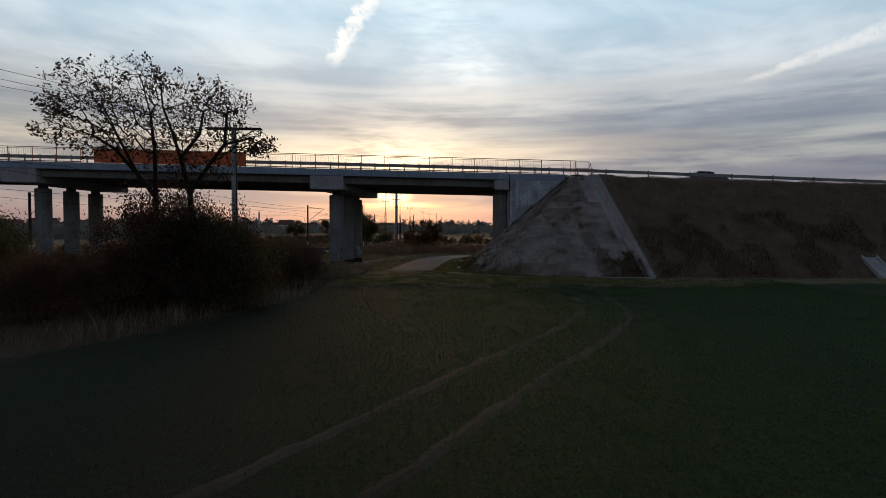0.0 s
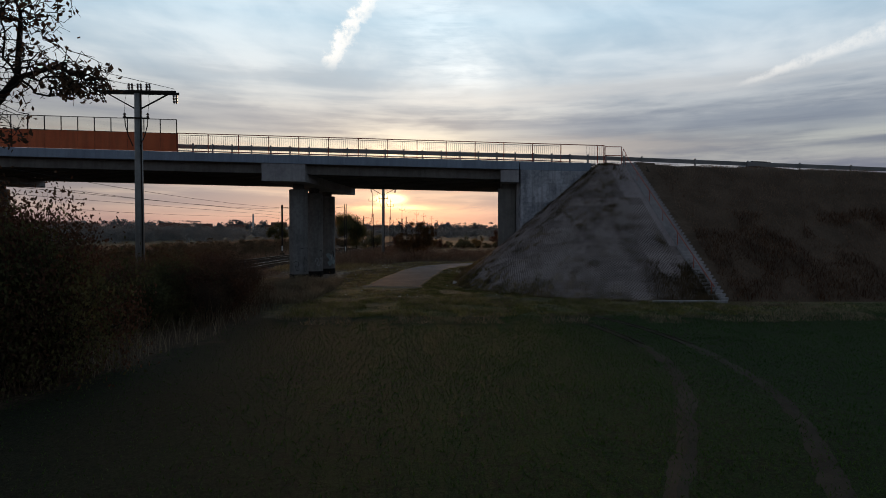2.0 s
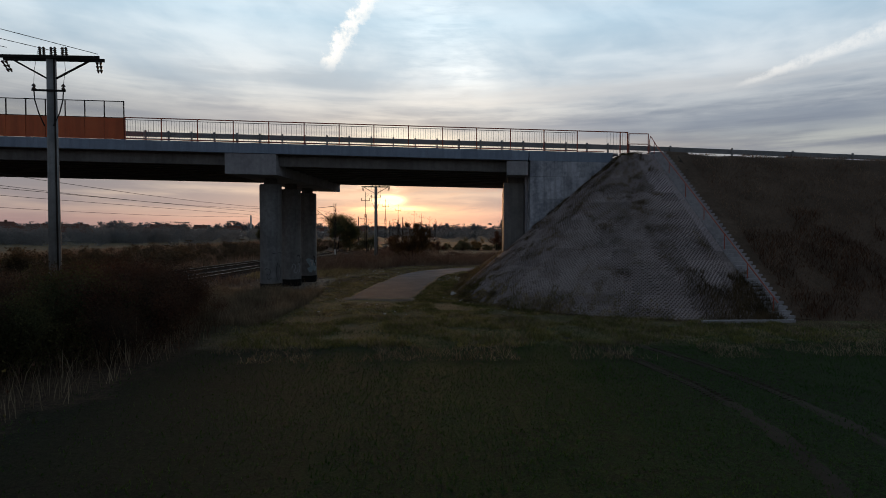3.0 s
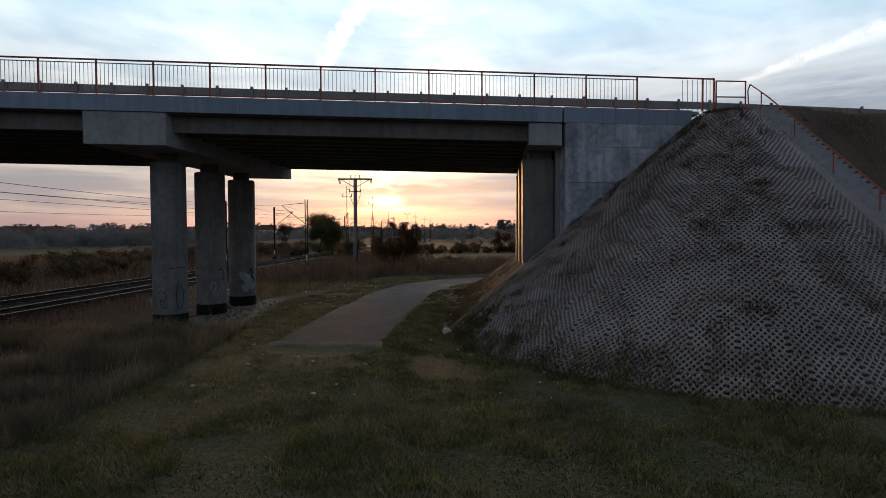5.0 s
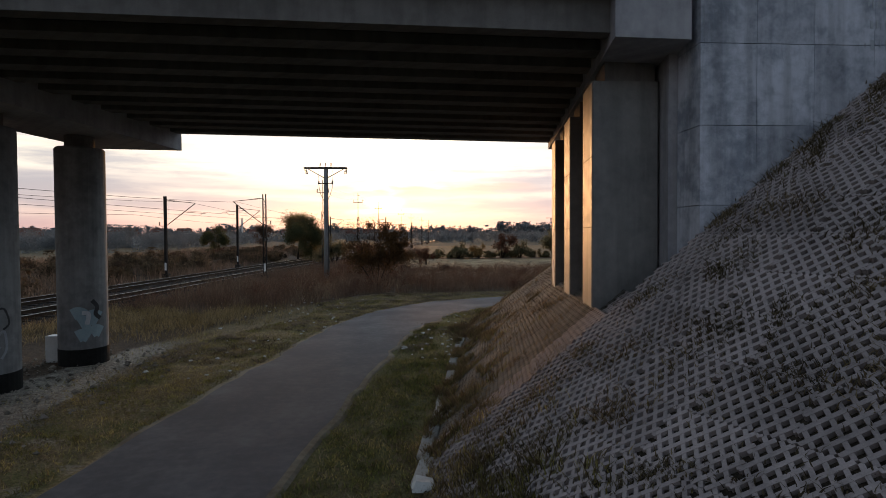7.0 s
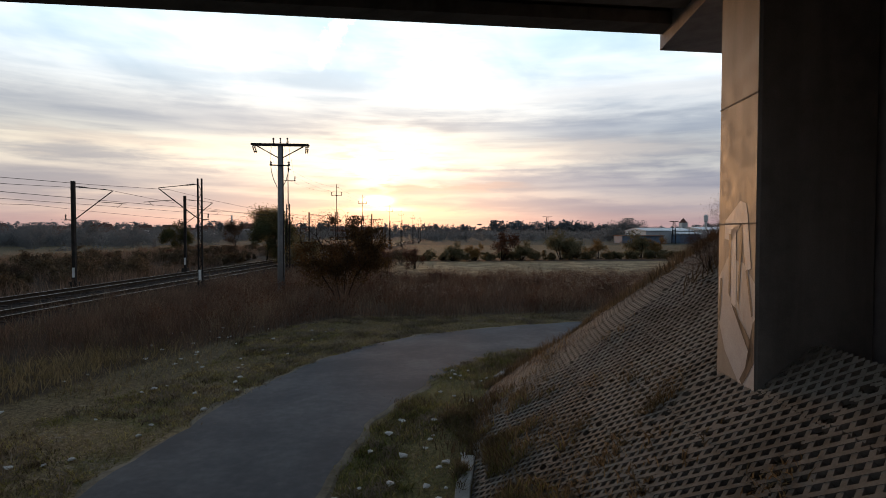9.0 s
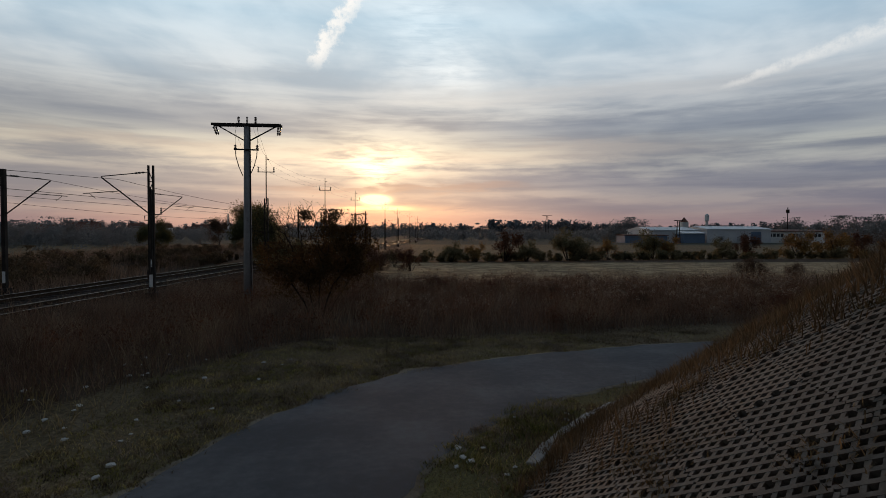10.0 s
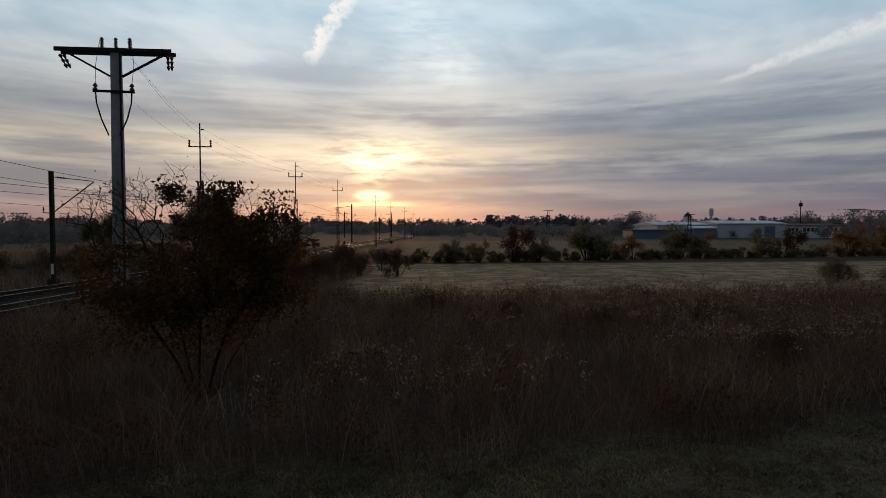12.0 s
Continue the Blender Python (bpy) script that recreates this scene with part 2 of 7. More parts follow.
ASPHALT = surface("worn_asphalt", c(0.072, 0.073, 0.080), c(0.150, 0.150, 0.157), 0.9, 0.45, 5.0, 130, 0.15, depth=0.005, spread=(0.38, 0.72))
ROAD = surface("road_asphalt", c(0.05, 0.05, 0.052), c(0.07, 0.07, 0.07), 0.85, 0.4, 6.0, 120, 0.3)
GALV = surface("galvanised_steel", c(0.19, 0.195, 0.20), c(0.28, 0.28, 0.28), 0.55, 1.0, 10.0, 60, 0.05, metal=0.4)
RUST_RED = surface("red_painted_steel", c(0.34, 0.055, 0.030), c(0.42, 0.10, 0.05), 0.55, 2.0, 14.0, 60, 0.1)
ORANGE = surface("orange_panel_paint", c(0.62, 0.115, 0.030), c(0.68, 0.15, 0.045), 0.55, 0.7, 6.0, 50, 0.05, streaks=0.2)
STEEL_DARK = surface("dark_weathered_steel", c(0.018, 0.016, 0.015), c(0.04, 0.034, 0.03), 0.85, 2.0, 12.0, 60, 0.15)
RAIL_STEEL = surface("worn_rail_steel", c(0.20, 0.16, 0.13), c(0.34, 0.31, 0.29), 0.42, 2.0, 12.0, 60, 0.05, metal=0.8)
POLE_CONCRETE = surface("spun_concrete_pole", c(0.22, 0.22, 0.216), c(0.32, 0.315, 0.308), 0.85, 1.0, 7.0, 60, 0.15, streaks=0.25)
RAIL_RUST = surface("rusty_rail_side", c(0.030, 0.020, 0.014), c(0.055, 0.036, 0.024), 0.9, 2.0, 12.0, 60, 0.1)
BALLAST = surface("track_ballast", c(0.015, 0.012, 0.010), c(0.034, 0.028, 0.024), 0.9, 2.0, 18.0, 40, 0.9, depth=0.05)
SLEEPER = surface("concrete_sleeper", c(0.028, 0.024, 0.021), c(0.048, 0.042, 0.037), 0.9, 2.0, 12.0, 60, 0.2)
BARK = surface("dark_bark", c(0.016, 0.013, 0.011), c(0.035, 0.028, 0.022), 0.9, 3.0, 18.0, 60, 0.5)
CERAMIC = surface("brown_ceramic", c(0.06, 0.03, 0.02), c(0.09, 0.05, 0.03), 0.25, 3.0, 12.0, 60, 0.0)

# ---------------------------------------------------------------- mesh helpers
def link(name, data, parent=None, label=""):
    ob = new(name, data)
    if parent is not None:
        ob.parent = parent
        ob.matrix_parent_inverse = parent.matrix_basis.inverted()
    return tagged(ob, label)


def mesh_of(name, bm, material, smooth=False):
    me = bpy.data.meshes.new(name)
    bmesh.ops.recalc_face_normals(bm, faces=bm.faces)
    bm.to_mesh(me)
    bm.free()
    for m in material if isinstance(material, (list, tuple)) else (material,):
        me.materials.append(m)
    if smooth:
        me.shade_smooth()
    else:
        me.shade_flat()
    return me


def part(name, bm, material, parent=None, label="", smooth=False):
    """Links a bmesh as one mesh object under a thing or a part."""
    return link(name, mesh_of(name, bm, material, smooth), parent, label)


def thing(name, label, category, at=(0, 0, 0), group="", kind=""):
    ob = new(name)
    ob.location = at
    bpy.context.view_layer.update()
    return tagged(ob, label, category, group, kind)


def hexa(bm, corners):
    """A solid from eight corners: four below, four above, both the same way round."""
    v = [bm.verts.new(p) for p in corners]
    for a in ((3, 2, 1, 0), (4, 5, 6, 7), (0, 1, 5, 4), (1, 2, 6, 5), (2, 3, 7, 6), (3, 0, 4, 7)):
        bm.faces.new([v[i] for i in a])
    return v


def box(bm, x0, x1, y0, y1, z0, z1, skew=0.0, fall=0.0, cross=0.0):
    """A box whose sides follow the bridge's skew (x by y), its fall along x and its crossfall along y."""
    out = []
    for z in (z0, z1):
        for x, y in ((x0, y0), (x1, y0), (x1, y1), (x0, y1)):
            xx = x + skew * y
            out.append((xx, y, z - fall * xx - cross * y))
    return hexa(bm, out)


def tube(bm, a, b, r0, r1=None, n=8, caps=True):
    """A round bar from a to b."""
    a, b, r1 = Vector(a), Vector(b), r0 if r1 is None else r1
    d = (b - a).normalized()
    s = d.cross(Vector((0, 0, 1)) if abs(d.z) < 0.9 else Vector((1, 0, 0))).normalized()
    u = d.cross(s)
    rings = []
    for p, r in ((a, r0), (b, r1)):
        rings.append([bm.verts.new(p + (s * math.cos(k * math.tau / n) + u * math.sin(k * math.tau / n)) * r) for k in range(n)])
    for k in range(n):
        bm.faces.new((rings[0][k], rings[0][(k + 1) % n], rings[1][(k + 1) % n], rings[1][k]))
    if caps:
        bm.faces.new(rings[0][::-1])
        bm.faces.new(rings[1])


def bar(bm, a, b, w, h):
    """A square bar from a to b, w wide and h high."""
    a, b = Vector(a), Vector(b)
    d = (b - a).normalized()
    s = d.cross(Vector((0, 0, 1)) if abs(d.z) < 0.95 else Vector((0, 1, 0))).normalized() * (w / 2)
    u = s.cross(d).normalized() * (h / 2)
    hexa(bm, [a - s - u, a + s - u, a + s + u, a - s + u, b - s - u, b + s - u, b + s + u, b - s + u])


def lathe(bm, profile, at=(0, 0, 0), n=24):
    """A turned body from (radius, height) pairs."""
    rings = [[bm.verts.new((at[0] + r * math.cos(k * math.tau / n), at[1] + r * math.sin(k * math.tau / n), at[2] + z)) for k in range(n)] for r, z in profile]
    for p, q in zip(rings, rings[1:]):
        for k in range(n):
            bm.faces.new((p[k], p[(k + 1) % n], q[(k + 1) % n], q[k]))
    bm.faces.new(rings[0][::-1])
    bm.faces.new(rings[-1])


def soup(name, verts, faces, material, smooth=False):
    """A mesh from arrays of corners and of faces, all of one size."""
    me = bpy.data.meshes.new(name)
    verts, faces = np.asarray(verts, np.float32), np.asarray(faces, np.int32)
    n, k = faces.shape
    me.vertices.add(len(verts))
    me.vertices.foreach_set("co", verts.ravel())
    me.loops.add(n * k)
    me.loops.foreach_set("vertex_index", faces.ravel())
    me.polygons.add(n)
    me.polygons.foreach_set("loop_start", np.arange(0, n * k, k, dtype=np.int32))
    me.update(calc_edges=True)
    for m in material if isinstance(material, (list, tuple)) else (material,):
        me.materials.append(m)
    if smooth:
        me.shade_smooth()
    else:
        me.shade_flat()
    return me

# ---------------------------------------------------------------- ground, embankment, path
def rail_x(y):
    """The near track's near rail."""
    return -23.3 + 0.12 * y


PATH_LINE = [(-9.2, -6.0), (-8.7, -2.4), (-7.75, 4.6), (-6.9, 9.6), (-6.35, 12.8), (-5.5, 15.6), (-4.2, 18.4), (-2.4, 20.7), (0.2, 22.3), (3.4, 23.6), (7.4, 24.5), (15, 25.4), (40, 27.6), (60, 29.0)]


def glide(points, per=8):
    """A smooth line through points (Catmull-Rom)."""
    out = []
    for p0, p1, p2, p3 in zip(points, points[1:], points[2:], points[3:]):
        for k in range(per):
            t = k / per
            out.append(tuple(0.5 * (2 * b + (c_ - a) * t + (2 * a - 5 * b + 4 * c_ - d) * t * t + (3 * b - a - 3 * c_ + d) * t ** 3) for a, b, c_, d in zip(p0, p1, p2, p3)))
    return out + [points[-2]]


def both_sides(line, half, wave=0.0):
    """The two edges of a strip along a line; half may change from start to end."""
    left, right = [], []
    for k, (x, y) in enumerate(line):
        ax, ay = line[max(k - 1, 0)]
        bx, by = line[min(k + 1, len(line) - 1)]
        n = math.hypot(bx - ax, by - ay)
        nx, ny = -(by - ay) / n, (bx - ax) / n
        w = half(k / len(line))
        l, r = (w + wave * (noise.noise((x * 0.9, y * 0.9, s)) + 0.5 * noise.noise((x * 4.0, y * 4.0, s))) for s in (1, 8))
        left.append((x + nx * l, y + ny * l))
        right.append((x - nx * r, y - ny * r))
    return left, right


LEFT, RIGHT = both_sides(glide(PATH_LINE), lambda s: 1.68 + 0.4 * math.exp(-((s - 0.52) / 0.16) ** 2), 0.16)
ROAD_FALL = 0.018


def road_z(x):
    """Level of the verge beside the road."""
    return 8.36 - ROAD_FALL * min(x, 6.5) - 0.030 * max(x - 6.5, 0.0)


CONE_R, CONE_S = 10.95, 0.83
ABUT = 0.155                                   # skew of the abutment
NEAR_C, FAR_C = (6.5, 0.0), (7.9, 11.2)
FAR_R, FAR_S = 10.5, 0.74


def bank_z(x, y):
    """Height of the embankment's surface."""
    if y <= 0.0:
        d = math.hypot(x - NEAR_C[0], y) if x < NEAR_C[0] else -y - 0.03 * (x - NEAR_C[0])
    elif y >= 11.2:
        d = math.hypot(x - FAR_C[0], y - 11.2) if x < FAR_C[0] else y - 11.2
        return max(min(FAR_S * (FAR_R - d), road_z(x) - 0.06), -0.5)
    else:
        xs = x - ABUT * y
        if xs < (0.35 if y < 7.8 else 1.6):
            k = y / 11.2
            return max(min((CONE_S + (FAR_S - CONE_S) * k) * (xs + 4.45 - 0.11 * k), 2.5 + 2.6 * min(max((y - 7.8) / 0.4, 0.0), 1.0)), -0.5)
        return min(CONE_S * (xs + 4.45), road_z(x) - 0.5)
    z = CONE_S * (CONE_R - d)
    return max(min(z, road_z(x) - 0.06), -0.5)


def berm(x, y):
    """Height of the low bank beyond the railway."""
    def ease(t):
        t = min(max(t, 0.0), 1.0)
        return t * t * (3 - 2 * t)
    d = rail_x(y) - x
    return 0.8 * ease((d - 8.6) / 6.5) * ease((75.0 - d) / 30.0) * ease((y + 2.0) / 12.0) * ease((150.0 - y) / 60.0) * (0.85 + 0.3 * noise.noise((x * 0.05, y * 0.05, 4)))


def steps_to(lo, hi, near, n):
    """Coordinates that lie close together round near and grow apart to both ends."""
    t = np.linspace(-1, 1, n)
    k = np.sign(t) * np.abs(t) ** 4
    return near + np.where(k < 0, -k * (lo - near), k * (hi - near)) + t * 30


gx, gy = steps_to(-2600, 2600, -8, 150), steps_to(-1500, 3600, -8, 170)
GX, GY = np.meshgrid(gx, gy)
relief = np.array([noise.noise((x * 0.09, y * 0.09, 0)) * 0.05 + noise.noise((x * 0.6, y * 0.6, 4)) * 0.02 for x, y in zip(GX.ravel(), GY.ravel())])
far = np.clip((np.hypot(GX, GY).ravel() - 350) / 1500, 0, 1)
relief += far * far * 16 * (0.6 + 0.8 * np.array([noise.noise((x * 0.0022, y * 0.0022, 7)) for x, y in zip(GX.ravel(), GY.ravel())]))
relief += np.array([berm(x, y) for x, y in zip(GX.ravel(), GY.ravel())])
idx = np.arange(GX.size).reshape(GX.shape)
quads = np.stack([idx[:-1, :-1], idx[:-1, 1:], idx[1:, 1:], idx[1:, :-1]], -1).reshape(-1, 4)


def ground_z(x, y):
    """Height of the ground sheet at places."""
    x, y = np.asarray(x, float), np.asarray(y, float)
    i, j = np.clip(np.searchsorted(gx, x) - 1, 0, len(gx) - 2), np.clip(np.searchsorted(gy, y) - 1, 0, len(gy) - 2)
    u, v = (x - gx[i]) / (gx[i + 1] - gx[i]), (y - gy[j]) / (gy[j + 1] - gy[j])
    z = relief.reshape(GX.shape)
    return (z[j, i] * (1 - u) + z[j, i + 1] * u) * (1 - v) + (z[j + 1, i] * (1 - u) + z[j + 1, i + 1] * u) * v - 0.02


def ground_material():
    m = bpy.data.materials.new("ground_cover")
    m.use_nodes = True
    T = Nodes(m.node_tree)
    shader = m.node_tree.nodes["Principled BSDF"]
    where = T.add("ShaderNodeNewGeometry").outputs["Position"]
    s = T.add("ShaderNodeSeparateXYZ")
    T.put(s.inputs[0], where)
    x, y = s.outputs[0], s.outputs[1]
    big, mid, small, tiny = T.noise(where, 0.12, 5, 0.6), T.noise(where, 0.9, 6, 0.65), T.noise(where, 7.0, 6, 0.7), T.noise(where, 45.0, 4, 0.7)
    wob = T.math("MULTIPLY", T.math("SUBTRACT", mid, 0.5), 3.0)
    # young cereal, in dark green with bare soil showing through
    crop = T.mix(T.smooth(small, 0.36, 0.62), c(0.020, 0.020, 0.011), c(0.023, 0.044, 0.011))
    crop = T.mix(T.smooth(mid, 0.42, 0.66), crop, c(0.020, 0.036, 0.010))
    # Darkens towards the left: the hedge's shade put into the ground colour
    crop = T.mix(T.smooth(T.math("ADD", x, T.math("MULTIPLY", wob, 2.0)), -13.0, -4.0, 0.7, 0.0), crop, c(0.018, 0.017, 0.013))
    # verge: trampled grass, dead stalks and pale bare patches
    verge = T.mix(T.smooth(small, 0.35, 0.65), c(0.165, 0.118, 0.062), c(0.32, 0.238, 0.138))
    verge = T.mix(T.smooth(T.noise(where, 0.35, 5, 0.6), 0.42, 0.60), verge, c(0.145, 0.136, 0.055))
    verge = T.mix(T.smooth(T.math("ADD", T.math("MULTIPLY", mid, 0.7), T.math("MULTIPLY", small, 0.3)), 0.52, 0.64), verge, c(0.28, 0.235, 0.18))
    weeds = T.mix(T.smooth(small, 0.35, 0.65), c(0.045, 0.031, 0.022), c(0.095, 0.067, 0.045))
    rough = T.mix(T.smooth(small, 0.35, 0.65), c(0.105, 0.078, 0.042), c(0.21, 0.158, 0.085))
    stubble = T.mix(T.smooth(T.noise(where, 0.5, 8, 0.7), 0.42, 0.60), c(0.20, 0.142, 0.080), c(0.40, 0.295, 0.170))
    meadow = T.mix(T.smooth(mid, 0.35, 0.65), c(0.080, 0.064, 0.038), c(0.14, 0.11, 0.062))
    dirt = T.mix(T.smooth(small, 0.3, 0.7), c(0.17, 0.150, 0.125), c(0.36, 0.32, 0.27))
    colour = T.mix(T.smooth(T.math("ADD", y, wob), -16.0, -13.0), crop, verge)
    under = T.math("MULTIPLY", T.smooth(T.math("ADD", T.math("ABSOLUTE", T.math("ADD", x, 15.0)), wob), 1.9, 3.0, 1.0, 0.0), T.smooth(T.math("ABSOLUTE", T.math("SUBTRACT", y, 5.6)), 4.5, 7.5, 1.0, 0.0))
    south = T.math("MAXIMUM", T.math("SUBTRACT", -18.0, y), 0.0)
    left = T.math("ADD", T.math("ADD", x, T.math("MULTIPLY", T.math("MULTIPLY", south, south), 0.014)), T.math("ADD", wob, T.math("SUBTRACT", T.math("MULTIPLY", y, -0.08), T.smooth(y, 11.0, 18.0, 0.0, 1.6))))
    colour = T.mix(T.smooth(left, -13.2, -12.0, 1.0, 0.0), colour, T.mix(T.smooth(T.math("ADD", y, wob), 8.0, 13.0), weeds, rough))
    shady = T.mix(T.smooth(small, 0.35, 0.65), c(0.075, 0.058, 0.034), c(0.155, 0.122, 0.074))
    colour = T.mix(T.smooth(T.math("ADD", y, wob), 15.0, 19.0, 0.0, 0.85), colour, shady)
    # greener between the path and the slope, darker beside the field
    lane = T.math("MULTIPLY", T.smooth(T.math("ADD", T.math("SUBTRACT", x, T.math("MULTIPLY", y, 0.14)), wob), -8.2, -7.0), T.math("MULTIPLY", T.smooth(y, 19.0, 22.0, 1.0, 0.0), T.smooth(y, -6.0, -2.0)))
    colour = T.mix(T.math("MULTIPLY", lane, T.smooth(mid, 0.35, 0.55, 0.45, 0.9)), colour, c(0.125, 0.115, 0.048))
    colour = T.mix(T.math("MULTIPLY", T.smooth(y, -7.5, -4.0, 0.62, 0.0), T.smooth(y, -15.0, -13.0)), colour, c(0.062, 0.062, 0.030))
    colour = T.mix(under, colour, dirt)
    colour = T.mix(T.smooth(T.math("ADD", T.math("ADD", T.math("SUBTRACT", y, T.math("MULTIPLY", T.math("MAXIMUM", x, -2.0), 0.17)), T.math("MULTIPLY", T.math("POWER", T.math("MAXIMUM", T.math("SUBTRACT", -5.0, x), 0.0), 2.0), 0.22)), wob), 27.5, 29.0), colour, weeds)
    east = T.smooth(T.math("ADD", x, wob), -7.0, -4.0)
    colour = T.mix(T.math("MULTIPLY", east, T.smooth(T.math("ADD", y, wob), 45.5, 47.5)), colour, stubble)
    colour = T.mix(T.smooth(T.math("ADD", y, wob), 76.0, 78.0), colour, weeds)
    colour = T.mix(T.math("MULTIPLY", T.smooth(x, -1.0, 2.0), T.smooth(T.math("ADD", y, wob), 84.0, 87.0)), colour, meadow)
    west = T.smooth(T.math("ADD", x, T.math("MULTIPLY", y, -0.12)), -52.0, -46.0, 1.0, 0.0)
    colour = T.mix(T.math("MULTIPLY", west, T.smooth(y, 30.0, 36.0)), colour, meadow)
    colour = T.mix(T.smooth(T.math("ADD", y, T.math("MULTIPLY", wob, 6.0)), 165.0, 190.0), colour, c(0.045, 0.048, 0.036))
    shade = T.math("ADD", T.math("MULTIPLY", tiny, 0.9), 0.55)
    shade = T.math("MULTIPLY", shade, T.math("ADD", T.math("MULTIPLY", big, 0.7), 0.65))
    shade = T.math("MULTIPLY", shade, T.smooth(T.noise(where, 19.0, 5, 0.75), 0.34, 0.66, 0.6, 1.4))
    T.put(shader.inputs["Base Color"], T.mix(1.0, colour, T.xyz(shade, shade, shade), "MULTIPLY"))
    shader.inputs["Roughness"].default_value = 0.95
    shader.inputs["Specular IOR Level"].default_value = 0.11
    b = T.add("ShaderNodeBump")
    b.inputs["Strength"].default_value, b.inputs["Distance"].default_value = 0.8, 0.06
    T.put(b.inputs["Height"], T.math("ADD", small, T.math("MULTIPLY", tiny, 0.5)))
    T.put(shader.inputs["Normal"], b.outputs[0])
    return m


GROUND = ground_material()
ground = new("ground", soup("ground", np.stack([GX.ravel(), GY.ravel(), relief - 0.02], -1), quads, GROUND, True))
tagged(ground, "wide flat farmland with young green crop and rough dark verges", "ground", kind="structure")

BANK_SOIL = surface("bank_soil_and_dead_grass", c(0.078, 0.056, 0.040), c(0.138, 0.098, 0.070), 0.95, 0.7, 6.0, 40, 0.8, depth=0.05)
ex = np.concatenate([np.arange(-6.0, 14.0, 0.4), np.arange(14.0, 60.0, 2.0), np.arange(60.0, 420.0, 40.0)])
ey = np.concatenate([np.arange(-26.0, -0.3, 0.4), [-0.03, 0.45], np.arange(1.0, 10.8, 0.7), [10.75, 11.23], np.arange(11.6, 28.0, 0.4)])
bank_v = []
for yy in ey:
    for xx in ex:
        sx = xx + ABUT * min(max(yy, 0.0), 11.2)
        z = bank_z(sx, yy)
        paved = (-0.05 < yy < 11.3 and sx < 4.0) or (yy <= -0.05 and sx < 7.6) or (yy >= 11.3 and z < 4.4 and yy - 11.2 < FAR_C[0] - sx)
        if paved and z > -0.4:
            z -= 0.045
        bank_v.append((sx, yy, z + (noise.noise((sx * 0.8, yy * 0.8, 2)) * 0.06 if z > -0.4 and sx > 9.2 else 0.0) - 0.012))
bidx = np.arange(len(bank_v)).reshape(len(ey), len(ex))
bq = np.stack([bidx[:-1, :-1], bidx[:-1, 1:], bidx[1:, 1:], bidx[1:, :-1]], -1).reshape(-1, 4)
# Soil coloured darker to hold the shade under the deck and in slab holes
SHADED_SOIL = surface("dark_shaded_soil", c(0.028, 0.023, 0.017), c(0.072, 0.057, 0.042), 0.95, 0.9, 7.0, 40, 0.8, depth=0.05)
bank = new("embankment", soup("embankment", bank_v, bq, [BANK_SOIL, SHADED_SOIL], True))
corner = np.array(bank_v)[bq[:, 0]]
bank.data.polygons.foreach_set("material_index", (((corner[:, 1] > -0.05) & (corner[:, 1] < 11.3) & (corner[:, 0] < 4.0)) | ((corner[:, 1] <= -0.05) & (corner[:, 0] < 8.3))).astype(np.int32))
tagged(bank, "high road embankment of dark soil and dead grass", "embankment", kind="structure")

bm = bmesh.new()
lv = [bm.verts.new((x, y, 0.022)) for x, y in LEFT]
rv = [bm.verts.new((x, y, 0.022)) for x, y in RIGHT]
lw = [bm.verts.new((x, y, -0.1)) for x, y in LEFT]
rw = [bm.verts.new((x, y, -0.1)) for x, y in RIGHT]
for k in range(len(LEFT) - 1):
    bm.faces.new((lv[k], lv[k + 1], rv[k + 1], rv[k]))
    bm.faces.new((lw[k], lw[k + 1], lv[k + 1], lv[k]))
    bm.faces.new((rv[k], rv[k + 1], rw[k + 1], rw[k]))
bm.faces.new((lw[0], lv[0], rv[0], rw[0]))
tagged(part("path", bm, ASPHALT), "worn grey asphalt path that passes under the bridge and bends away", "path", kind="structure")

